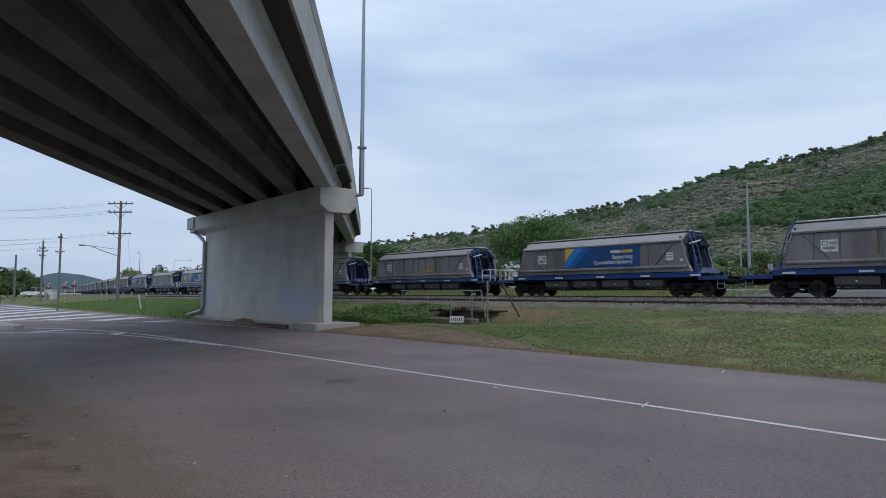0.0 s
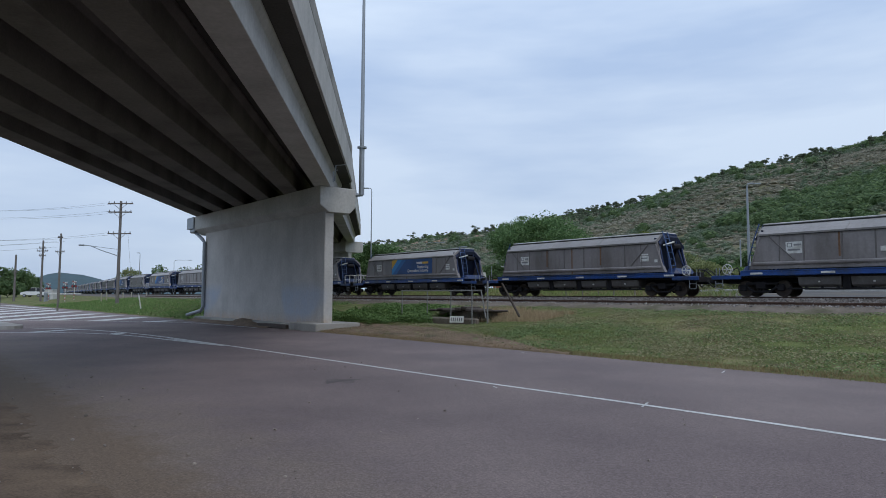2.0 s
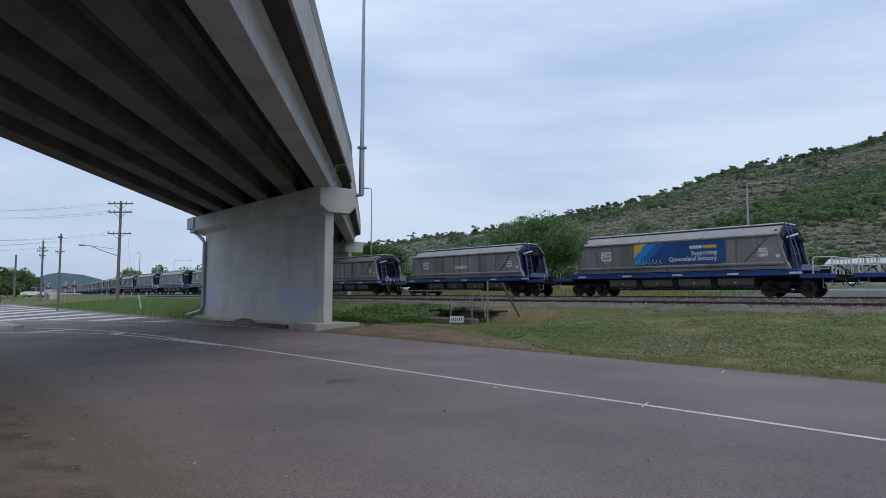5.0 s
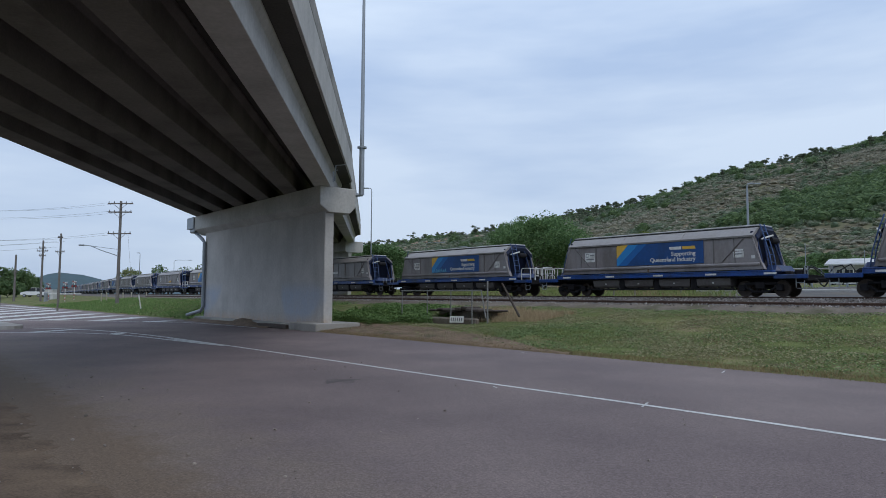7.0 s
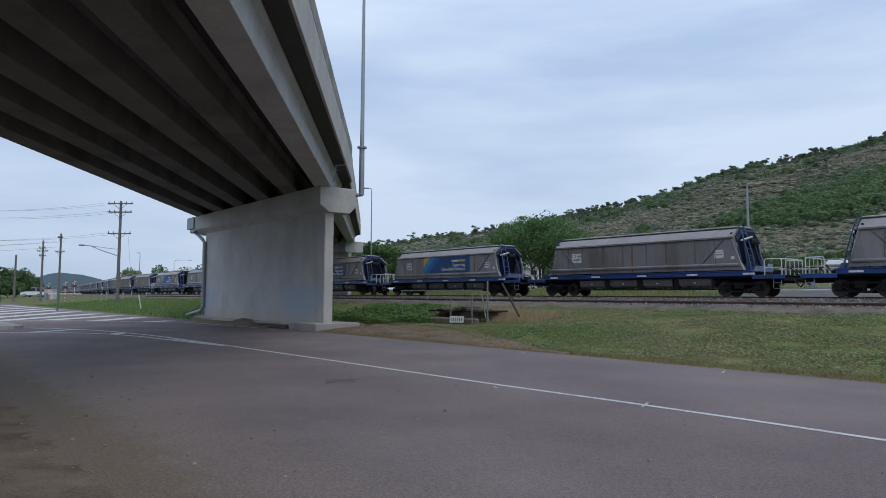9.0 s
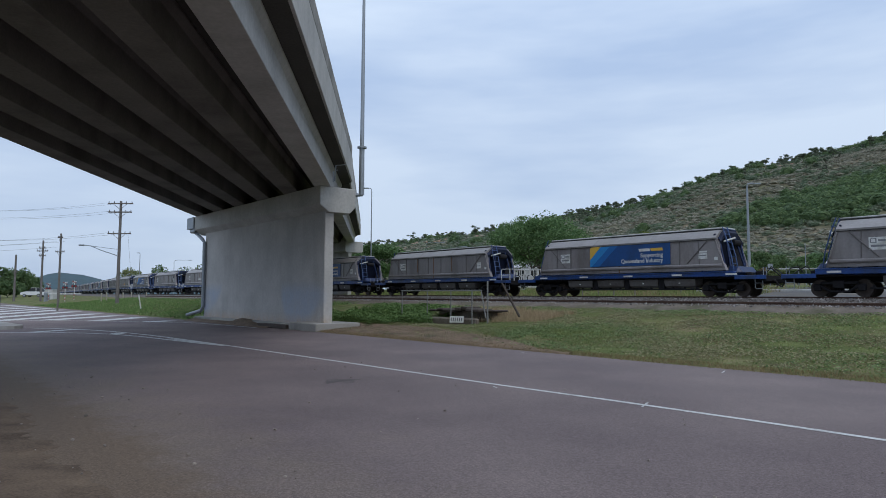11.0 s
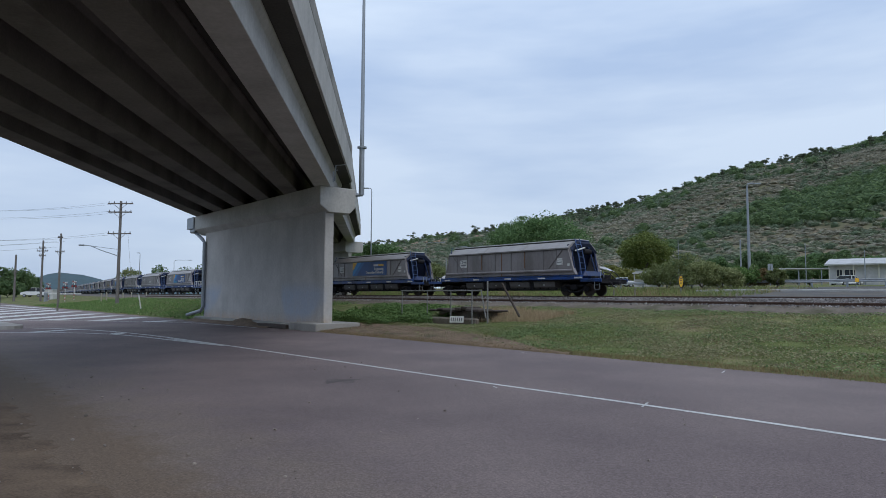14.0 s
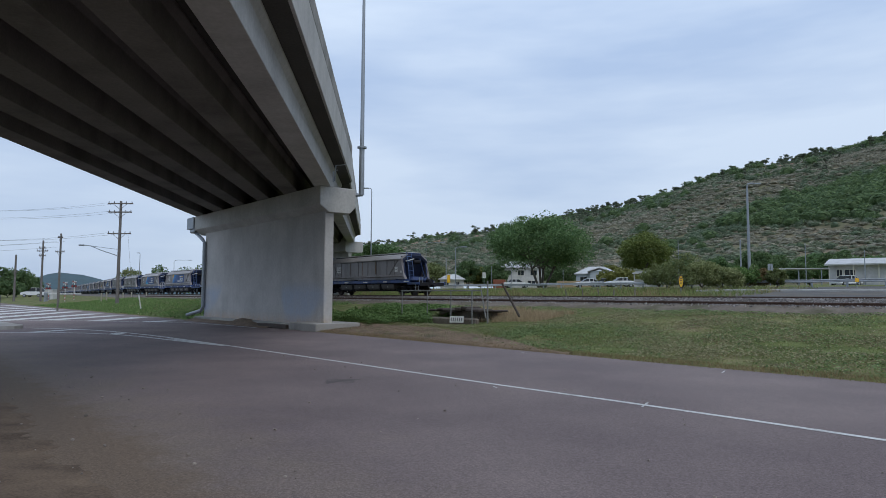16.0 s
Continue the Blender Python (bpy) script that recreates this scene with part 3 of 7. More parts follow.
def build_bridge():
    bridge = empty("overpass", Matrix(), "grey concrete road overpass on blade piers beside the road", "bridge")
    build_pier(bridge, 25.6, 41.4, 15.1, SOFFIT, 0.2)
    build_pier(bridge, 63.0, 78.0, 39.7, 7.72, 0.8, True)
    bm = bmesh.new()
    box(bm, (25.2, 14.15, -0.3), (27.75, 16.45, 0.35), 0.03, RAILWISE)
    box(bm, (27.7, 14.55, -0.3), (41.2, 16.45, 0.26), 0.05, RAILWISE)
    part("footing", bm, M_CONC_OLD, bridge, "stained concrete footing block")
    sk = AL.dot(BD) / AL.dot(BC)
    # the reference line runs through the eye's plan position; bearings are skewed with the railway
    mid = 31.15
    p_back = BD * -60.0
    p_mid = BD * mid
    d2 = Vector((-0.1135, 0.9935, 0))
    p_far = p_mid + d2 * 43.0
    build_span(bridge, p_back, p_mid, SOFFIT, SOFFIT, -2.74, -12.3, 0.0, sk)
    sk2 = AL.dot(d2) / AL.dot(Vector((d2.y, -d2.x, 0)))
    build_span(bridge, p_mid + d2 * 0.06, p_far, SOFFIT, 7.72, -2.74, -12.3, sk2, sk2, True)
    d3 = Vector((-0.2, 0.98, 0)).normalized()
    build_span(bridge, p_far + d3 * 0.06, p_far + d3 * 45, 7.72, 9.0, -2.74, -12.3, sk2, 0.0, True)
    # rain-water box and pipe at the far end of the capping beam
    bm = bmesh.new()
    box(bm, (41.45, 14.4, 5.75), (42.6, 15.1, 6.5), 0.03, RAILWISE)
    box(bm, (41.45, 14.45, 5.5), (42.2, 15.05, 5.76), 0.06, RAILWISE)
    pipe(bm, [at(41.85, 14.7, 5.55), at(41.5, 14.75, 5.4), at(40.55, 14.74, 4.98), at(40.3, 14.74, 4.8), at(40.26, 14.74, 0.85), at(40.5, 14.7, 0.6), at(42.3, 14.5, 0.3)], 0.11, 8)
    pipe(bm, [at(41.7, 14.9, 6.5), at(41.5, 14.9, 6.9), at(41.2, 14.9, 7.4)], 0.08, 8)
    part("downpipe", bm, M_GALV, bridge, "grey drain box and downpipe")
    # small drain pipe under the deck edge
    bm = bmesh.new()
    q = BD * 28.6
    pipe(bm, [q + BC * -2.5 + Vector((0, 0, 6.6)), q + BC * -2.45 + Vector((0, 0, 7.3)), q + BC * -2.0 + Vector((0, 0, 7.35))], 0.03, 6)
    pipe(bm, [q + BC * -2.56 + Vector((0, 0, 6.55)), q + BC * -2.56 + Vector((0, 0, 7.05)), q + BC * -2.35 + Vector((0, 0, 7.1))], 0.025, 6)
    part("conduit", bm, M_GALV, bridge)
    # lamp column bracketed off the capping beam
    lamp = empty("street_lamp", Matrix.Translation((-3.85, 30.3, 6.3)), "tall galvanised street lamp bracketed to the overpass", "street lamp")
    bm = bmesh.new()
    pipe(bm, [(-0.62, -0.1, -0.05), (-0.2, -0.02, 0.0), (0, 0, 0.0), (0, 0, 0.3)], 0.1, 10)
    tube(bm, (0, 0, 0.0), (0, 0, 2.25), 0.13, 0.12, 12)
    box(bm, (-0.7, -0.25, -0.25), (-0.55, 0.1, 0.25), 0.02)
    part("bracket", bm, M_GALV, lamp)
    bm = bmesh.new()
    tube(bm, (0, 0, 2.22), (0, 0, 2.3), 0.22, 0.22, 12)
    part("flange", bm, M_GALV, lamp)
    bm = bmesh.new()
    tube(bm, (0, 0, 2.3), (0, 0, 11.5), 0.1, 0.06, 12)
    pipe(bm, [(0, 0, 11.4), (0.02, -0.0, 12.0), (-0.5, -0.1, 12.6), (-1.8, -0.1, 12.8)], 0.05, 8)
    part("column", bm, M_GALV, lamp)
    bm = bmesh.new()
    box(bm, (-2.5, -0.25, 12.72), (-1.75, 0.05, 12.9), 0.05)
    part("lantern", bm, M_GALV, lamp)


build_bridge()

# ---------------------------------------------------------------- freight train
PITCH = 16.0
M_WHITE = mat("white_enamel", (0.62, 0.62, 0.6), 0.5, var=0.12, scale=2, fine=12, bump=0.03, tint=(0.42, 0.4, 0.37), tint_scale=2.5)
M_SIGNBLUE = mat("livery_blue", (0.006, 0.06, 0.21), 0.45, var=0.12, scale=0.8, fine=9, bump=0.03, tint=(0.008, 0.04, 0.13), tint_scale=0.8)
M_SKYBLUE = mat("livery_light_blue", (0.02, 0.21, 0.50), 0.45, var=0.12, scale=0.8, fine=9, bump=0.03)
M_YELLOW = mat("livery_yellow", (0.60, 0.36, 0.05), 0.5, var=0.12, scale=0.8, fine=9, bump=0.03)
M_STENCIL = mat("dark_stencil", (0.05, 0.05, 0.055), 0.7, var=0.1)
M_PALEBLUE = mat("faded_blue_steel", (0.045, 0.09, 0.21), 0.5, var=0.2, scale=2, fine=12, bump=0.03)
M_NAVY = mat("navy_end_paint", (0.004, 0.010, 0.034), 0.7, var=0.3, scale=1.5, fine=12)
M_HOSE = mat("black_rubber", (0.015, 0.015, 0.016), 0.6, var=0.2)
M_BIN = mat("grey_hopper_steel", (0.12, 0.112, 0.108), 0.6, var=0.2, scale=1.2, fine=10, bump=0.05, tint=(0.07, 0.06, 0.055), tint_scale=1.2, obj_var=0.1)
M_FADED = mat("faded_grey_stencil", (0.20, 0.20, 0.21), 0.7, var=0.3, scale=6, fine=30)
# darker blue than the sill, for end casings and end frames
M_ENDBLUE = mat("dark_end_blue", (0.006, 0.022, 0.085), 0.5, var=0.3, scale=2, fine=12)
M_HATCH = mat("pale_hatch_paint", (0.50, 0.49, 0.47), 0.5, var=0.15, scale=0.8, fine=9, bump=0.03, tint=(0.33, 0.31, 0.29), tint_scale=0.9, obj_var=0.2)
M_SEAM = mat("grimy_seam_steel", (0.125, 0.112, 0.108), 0.6, var=0.25, scale=2, fine=14)
M_RUSTSTREAK = mat("rust_streak", (0.16, 0.085, 0.045), 0.85, var=0.3, scale=2, fine=14)
M_WHEEL = mat("worn_wheel_steel", (0.075, 0.06, 0.052), 0.6, 0.5, var=0.3, scale=3, fine=16)

MID = 5.2              # middle of a wagon, measured from its rear roof edge
BODY_T, BODY_B = 5.38, 5.8
EAVE, SIDE_B, ROOF = 2.9, 1.42, 3.5


def text_mesh(words, size):
    cu = bpy.data.curves.new("words", "FONT")
    cu.body, cu.size, cu.align_x = words, size, "RIGHT"
    cu.extrude = 0.003
    cu.offset = 0.006
    tmp = bpy.data.objects.new("words", cu)
    me = bpy.data.meshes.new_from_object(tmp)
    bpy.data.objects.remove(tmp)
    return me


def sheet(bm, pts, x, t=0.012):
    """A flat plate on a wagon side, outline pts (y, z), outer face at -x."""
    a = [bm.verts.new((-x - t, y, z)) for y, z in pts]
    b = [bm.verts.new((-x, y, z)) for y, z in pts]
    bm.faces.new(a)
    bm.faces.new(b[::-1])
    k = len(pts)
    for i in range(k):
        bm.faces.new((a[i], b[i], b[(i + 1) % k], a[(i + 1) % k]))
    bmesh.ops.recalc_face_normals(bm, faces=bm.faces[:])


SIDE = 1.25


def half_len(z):
    """Half length of the side sheet at height z: the ends lean in towards the roof."""
    return BODY_B + (BODY_T - BODY_B) * (z - SIDE_B) / (EAVE - SIDE_B)


def build_wheelset(bogie, y):
    for sx in (-1, 1):
        bm = bmesh.new()
        bmesh.ops.create_cone(bm, cap_ends=True, segments=24, radius1=0.42, radius2=0.42, depth=0.12, matrix=Matrix.Translation((sx * 0.58, y, 0.42)) @ Matrix.Diagonal((1, 0.865, 1, 1)) @ pose(0, 0, 0, 0, 90, 0))
        bmesh.ops.create_cone(bm, cap_ends=True, segments=24, radius1=0.45, radius2=0.45, depth=0.03, matrix=Matrix.Translation((sx * 0.52, y, 0.425)) @ Matrix.Diagonal((1, 0.865, 1, 1)) @ pose(0, 0, 0, 0, 90, 0))
        bmesh.ops.create_cone(bm, cap_ends=True, segments=14, radius1=0.13, radius2=0.10, depth=0.3, matrix=Matrix.Translation((sx * 0.72, y, 0.42)) @ pose(0, 0, 0, 0, 90 * sx, 0))
        part("wheel", bm, M_WHEEL, bogie)


def build_bogie(wagon, yc):
    bm = bmesh.new()
    box(bm, (-1.0, yc - 0.22, 0.42), (1.0, yc + 0.22, 0.8), 0.03)
    tube(bm, (0, yc, 0.7), (0, yc, 0.98), 0.28, seg=14)
    bogie = part("bogie", bm, M_BLACK, wagon, "black cast steel bogie")
    for sx in (-1, 1):
        bm = bmesh.new()
        x0, x1 = (0.76, 0.94) if sx > 0 else (-0.94, -0.76)
        # cast side frame: top bar, sloping arms, axle boxes, springs in the window
        box(bm, (x0, yc - 0.72, 0.62), (x1, yc + 0.72, 0.76), 0.03)
        box(bm, (x0, yc - 0.42, 0.2), (x1, yc + 0.42, 0.31), 0.03)
        for sy in (-1, 1):
            tube(bm, ((x0 + x1) / 2, yc + sy * 0.36, 0.27), ((x0 + x1) / 2, yc + sy * 0.8, 0.6), 0.07, seg=6)
            box(bm, (x0 - 0.02, yc + sy * 0.85 - 0.15, 0.3), (x1 + 0.02, yc + sy * 0.85 + 0.15, 0.64), 0.04)
            for q in (-0.14, 0.0, 0.14):
                tube(bm, ((x0 + x1) / 2, yc + q, 0.3), ((x0 + x1) / 2, yc + q, 0.6), 0.055, seg=8)
        bmesh.ops.recalc_face_normals(bm, faces=bm.faces[:])
        part("side_frame", bm, M_BLACK, bogie)
    for sy in (-1, 1):
        build_wheelset(bogie, yc + sy * 0.85)


def build_wagon():
    wagon = empty("hopper_wagon", Matrix(), "grey covered hopper wagon on a dark blue underframe", "railway wagon", "wagons of the freight train")
    # hopper body: sides, hipped curved roof line, sloping end sheets set in from the side sheets
    bm = bmesh.new()
    for sx in (-1, 1):
        a = [(-sx * SIDE, MID - half_len(SIDE_B), SIDE_B), (-sx * SIDE, MID + half_len(SIDE_B), SIDE_B), (-sx * SIDE, MID + half_len(EAVE), EAVE), (-sx * SIDE, MID - half_len(EAVE), EAVE)]
        b = [(x + sx * 0.06, y, z) for x, y, z in a]
        va, vb = [bm.verts.new(p) for p in a], [bm.verts.new(p) for p in b]
        bm.faces.new(va)
        bm.faces.new(vb[::-1])
        for i in range(4):
            bm.faces.new((va[i], vb[i], vb[(i + 1) % 4], va[(i + 1) % 4]))
    bmesh.ops.recalc_face_normals(bm, faces=bm.faces[:])
    body = part("body", bm, M_GREY, wagon, "weathered grey side sheets with brown streaks")
    for sy in (-1, 1):
        bm = bmesh.new()
        y0, y1 = MID + sy * 5.3, MID + sy * 4.6
        v = [bm.verts.new(p) for p in ((-1.18, y0, 3.1), (1.18, y0, 3.1), (1.18, y1, 1.3), (-1.18, y1, 1.3))]
        w = [bm.verts.new(p) for p in ((-1.18, y0 - sy * 0.08, 3.1), (1.18, y0 - sy * 0.08, 3.1), (1.18, y1 - sy * 0.08, 1.3), (-1.18, y1 - sy * 0.08, 1.3))]
        bm.faces.new(v)
        bm.faces.new(w[::-1])
        for i in range(4):
            bm.faces.new((v[i], w[i], w[(i + 1) % 4], v[(i + 1) % 4]))
        bmesh.ops.recalc_face_normals(bm, faces=bm.faces[:])
        part("end_sheet", bm, M_NAVY, body, "dark navy sloping end sheet")
    # roof
    prof = [(-1.3, 2.86), (-1.32, 2.93), (-1.12, 3.07), (-0.85, 3.23), (-0.62, 3.31), (0.62, 3.31), (0.85, 3.23), (1.12, 3.07), (1.32, 2.93), (1.3, 2.86), (1.0, 2.95), (-1.0, 2.95)]
    bm = bmesh.new()
    extrude(bm, prof, [Matrix.Translation((0, MID - 5.38, 0)), Matrix.Translation((0, MID + 5.38, 0))])
    roof = part("roof", bm, M_ROOF, wagon, "dusty pale grey sloping roof")
    bm = bmesh.new()
    box(bm, (-0.66, MID - 5.42, 3.335), (0.66, MID + 5.42, 3.4), 0.02)
    part("hatch_cover", bm, M_HATCH, roof, "long pale roof hatch")
    bm = bmesh.new()
    box(bm, (-0.7, MID - 5.4, 3.29), (0.7, MID + 5.4, 3.335))
    part("hatch_seal", bm, M_HOSE, roof)
    for q in (-1.75, 1.75):
        bm = bmesh.new()
        extrude(bm, [(x * 1.012, z + 0.012) for x, z in prof], [Matrix.Translation((0, MID + q - 0.03, 0)), Matrix.Translation((0, MID + q + 0.03, 0))])
        part("roof_band", bm, M_ROOF, roof)
    for sy in (-1, 1):
        # curved hood closing the roof end, and the flanges that run down from it
        bm = bmesh.new()
        rows = []
        for x in (-1.2, -1.1, -0.82, -0.55, 0.55, 0.82, 1.1, 1.2):
            top = 3.3 - 0.42 * smooth(0.5, 1.25, abs(x))
            rows.append([Vector((x, MID + sy * yy, top - dz)) for yy, dz in ((5.36, 0.0), (5.5, 0.03), (5.56, 0.12), (5.5, 0.3), (5.3, 0.42))])
        strip(bm, rows)
        part("end_hood", bm, M_NAVY, roof, "dark curved hood under the roof end")
        for sx in (-1, 1):
            bm = bmesh.new()
            pts = [(5.4, 2.9), (5.5, 2.62), (5.5, 2.3), (5.58, 1.9), (5.84, 1.42)]
            rows = [[Vector((sx * 1.26, MID + sy * (y - 0.12), z)), Vector((sx * 1.26, MID + sy * y, z)), Vector((sx * 1.05, MID + sy * (y + 0.02), z))] for y, z in pts]
            strip(bm, rows)
            part("end_flange", bm, M_GREY, body)
        bm = bmesh.new()
        tube(bm, (-0.35, MID + sy * 5.72, 2.72), (0.3, MID + sy * 5.72, 2.72), 0.16, seg=12)
        tube(bm, (-0.28, MID + sy * 5.62, 2.72), (-0.28, MID + sy * 5.3, 2.85), 0.05, seg=6)
        part("air_reservoir", bm, M_BLACK, wagon, "black air cylinder between the end frames")
        bm = bmesh.new()
        box(bm, (0.3, MID + sy * 6.7 - 0.2, 1.12), (0.75, MID + sy * 6.7 + 0.2, 1.42), 0.04)
        part("brake_cylinder", bm, M_BLACK, wagon)
        bm = bmesh.new()
        box(bm, (-0.55, MID + sy * 6.55 - 0.15, 1.12), (-0.2, MID + sy * 6.55 + 0.15, 1.34), 0.04)
        part("valve_box", bm, M_BLACK, wagon)
    # seams, bottom rail, end posts and braces on each side
    for sx in (-1, 1):
        flip = Matrix.Diagonal((sx, 1, 1, 1))
        for q in (-3.45, -1.95, -0.72, 0.72, 1.95, 3.45):
            bm = bmesh.new()
            box(bm, (-SIDE - 0.03, MID + q - 0.025, SIDE_B + 0.1), (-SIDE, MID + q + 0.025, EAVE - 0.04), 0.0, flip)
            part("seam", bm, M_SEAM, body)
        for q in (-1.95, 0.05, 1.95):
            bm = bmesh.new()
            box(bm, (-SIDE - 0.006, MID + q + 0.06, SIDE_B + 0.2 * abs(q)), (-SIDE, MID + q + 0.14, EAVE - 0.06), 0.0, flip)
            part("rust_streak", bm, M_RUSTSTREAK, body)
        bm = bmesh.new()
        tube(bm, (-sx * (SIDE + 0.03), MID - half_len(1.6) + 0.1, 1.6), (-sx * (SIDE + 0.03), MID + half_len(1.6) - 0.1, 1.6), 0.065, seg=10)
        part("side_rail", bm, M_GREY, body)
        bm = bmesh.new()
        box(bm, (-SIDE - 0.05, MID - 5.36, EAVE - 0.07), (-SIDE, MID + 5.36, EAVE - 0.02), 0.0, flip)
        part("drip_rail", bm, M_HOSE, body)
        for sy in (-1, 1):
            for y0, z0, y1, z1, r in ((half_len(EAVE) - 0.05, EAVE - 0.08, half_len(SIDE_B) - 0.05, SIDE_B + 0.12, 0.031), (4.45, EAVE - 0.08, 4.5, SIDE_B + 0.14, 0.02), (4.9, EAVE - 0.1, 3.85, SIDE_B + 0.3, 0.03)):
                bm = bmesh.new()
                tube(bm, (-sx * (SIDE + 0.02), MID + sy * y0, z0), (-sx * (SIDE + 0.02), MID + sy * y1, z1), r, seg=6)
                part("brace", bm, M_GREY if r > 0.0305 else M_SEAM, body)
    # underframe
    bm = bmesh.new()
    for sx in (-1, 1):
        flip = Matrix.Diagonal((sx, 1, 1, 1))
        box(bm, (-1.3, MID - 6.25, 1.1), (-1.08, MID + 6.25, 1.38), 0.02, flip)
        box(bm, (-1.33, MID - 6.2, 1.33), (-1.08, MID + 6.2, 1.385), 0.01, flip)
    bmesh.ops.recalc_face_normals(bm, faces=bm.faces[:])
    frame_ob = part("underframe", bm, M_BLUE, wagon, "dark blue steel side sill")
    bm = bmesh.new()
    box(bm, (-0.3, MID - 7.5, 0.72), (0.3, MID + 7.5, 1.1), 0.03)
    for sy in (-1, 1):
        box(bm, (-1.22, MID + sy * 7.0 - 0.65, 0.98), (1.22, MID + sy * 7.0 + 0.65, 1.12), 0.02)
        box(bm, (-1.22, MID + sy * 7.55 - 0.1, 0.82), (1.22, MID + sy * 7.55 + 0.1, 1.12), 0.02)
    box(bm, (-1.08, MID - 6.2, 1.0), (1.08, MID + 6.2, 1.08), 0.0)
    part("platform", bm, M_BLACK, frame_ob, "black end platforms and centre sill")
    for sx in (-1, 1):
        for sy in (-1, 1):
            bm = bmesh.new()
            box(bm, (sx * 1.25 - 0.05, MID + sy * 6.95 - 0.72, 0.93), (sx * 1.25 + 0.05, MID + sy * 6.95 + 0.72, 1.15), 0.02)
            part("platform_edge", bm, M_BLUE, frame_ob)
    for sy in (-1, 1):
        bm = bmesh.new()
        box(bm, (-1.0, MID + sy * 6.0 - 0.4, 1.12), (0.95, MID + sy * 6.0 + 0.4, 1.56), 0.2)
        part("end_hump", bm, M_ENDBLUE, wagon, "rounded dark blue end casing")
    for sx in (-1, 1):
        for q in (-6.1, -3.3, -0.45, 2.5, 5.5):
            bm = bmesh.new()
            box(bm, (-1.345, MID + q - 0.27, 1.17), (-1.3, MID + q + 0.27, 1.27), 0.0, Matrix.Diagonal((sx, 1, 1, 1)))
            bmesh.ops.recalc_face_normals(bm, faces=bm.faces[:])
            part("reflector", bm, M_WHITE, frame_ob, "white reflector strip")
    # discharge hoppers below the sill, with dark gaps and doors
    for i in range(4):
        y0, y1 = MID - 4.15 + i * 2.08, MID - 4.15 + i * 2.08 + 1.72
        bm = bmesh.new()
        v = []
        for z, hx, ins in ((1.0, 1.08, 0.0), (0.62, 1.02, 0.02), (0.5, 0.9, 0.06)):
            v.append([bm.verts.new(p) for p in ((-hx, y0 + ins, z), (hx, y0 + ins, z), (hx, y1 - ins, z), (-hx, y1 - ins, z))])
        for a, b in zip(v, v[1:]):
            for k in range(4):
                bm.faces.new((a[k], a[(k + 1) % 4], b[(k + 1) % 4], b[k]))
        bm.faces.new(v[0][::-1])
        bm.faces.new(v[-1])
        bmesh.ops.recalc_face_normals(bm, faces=bm.faces[:])
        hop = part("discharge_hopper", bm, M_BIN, wagon)
        bm = bmesh.new()
        for sx in (-1, 1):
            box(bm, (sx * 1.06 - 0.03, y0 + 0.82, 0.72), (sx * 1.06 + 0.03, y0 + 0.9, 0.8), 0.01)
        part("latch", bm, M_WHITE, hop)
    bm = bmesh.new()
    for sx in (-1, 1):
        box(bm, (sx * 0.95 - 0.04, MID - 4.3, 0.38), (sx * 0.95 + 0.04, MID + 4.3, 0.46), 0.01)
        for i in range(14):
            box(bm, (sx * 0.9 - 0.03, MID - 4.2 + i * 0.64, 0.42), (sx * 0.9 + 0.03, MID - 4.1 + i * 0.64, 0.56))
    part("door_gear", bm, M_BLACK, wagon, "black door operating gear")
    for i in range(3):
        bm = bmesh.new()
        yy = MID - 4.15 + (i + 1) * 2.08 - 0.18
        box(bm, (-1.02, yy - 0.15, 0.42), (1.02, yy + 0.15, 1.02), 0.02)
        part("cross_bearer", bm, M_BLACK, wagon)
    # end frames: leaning posts, ladder, strut, brake pipe
    for sy in (-1, 1):
        bm = bmesh.new()
        for x in (-1.08, 1.08):
            tube(bm, (x, MID + sy * 5.78, 1.15), (x, MID + sy * 5.42, 2.95), 0.05, seg=6)
            tube(bm, (x * 0.75, MID + sy * 5.9, 1.15), (x * 0.4, MID + sy * 5.4, 3.3), 0.045, seg=6)
        tube(bm, (-1.08, MID + sy * 5.3, 2.95), (1.08, MID + sy * 5.3, 2.95), 0.045, seg=6)
        tube(bm, (-0.6, MID + sy * 5.42, 3.32), (0.6, MID + sy * 5.42, 3.32), 0.04, seg=6)
        for x in (-0.6, 0.6):
            pipe(bm, [(x, MID + sy * 5.3, 2.9), (x, MID + sy * 5.46, 3.15), (x, MID + sy * 5.42, 3.34)], 0.035, 6)
        part("end_frame", bm, M_ENDBLUE, wagon, "dark blue tubular end frame")
        bm = bmesh.new()
        for x in (-0.95, -0.5):
            pipe(bm, [(x, MID + sy * 6.1, 1.1), (x, MID + sy * 5.95, 2.0), (x + 0.05, MID + sy * 5.7, 2.9), (x + 0.1, MID + sy * 5.5, 3.4)], 0.028, 6)
        for i in range(6):
            f = 0.1 + i * 0.16
            yy = MID + sy * (6.1 - 0.5 * f)
            tube(bm, (-0.95, yy, 1.1 + 2.2 * f), (-0.5, yy, 1.1 + 2.2 * f), 0.02, seg=6)
        part("ladder", bm, M_PALEBLUE, wagon, "faded blue end ladder")
        bm = bmesh.new()
        tube(bm, (-0.95, MID + sy * 5.6, 2.75), (-0.4, MID + sy * 5.9, 2.93), 0.04, seg=8)
        part("strut", bm, M_WHITE, wagon, "white diagonal strut")
        bm = bmesh.new()
        box(bm, (-0.14, MID + sy * 7.72 - 0.3, 0.74), (0.14, MID + sy * 7.72 + 0.28, 0.98), 0.05)
        part("coupler", bm, M_BLACK, wagon)
        bm = bmesh.new()
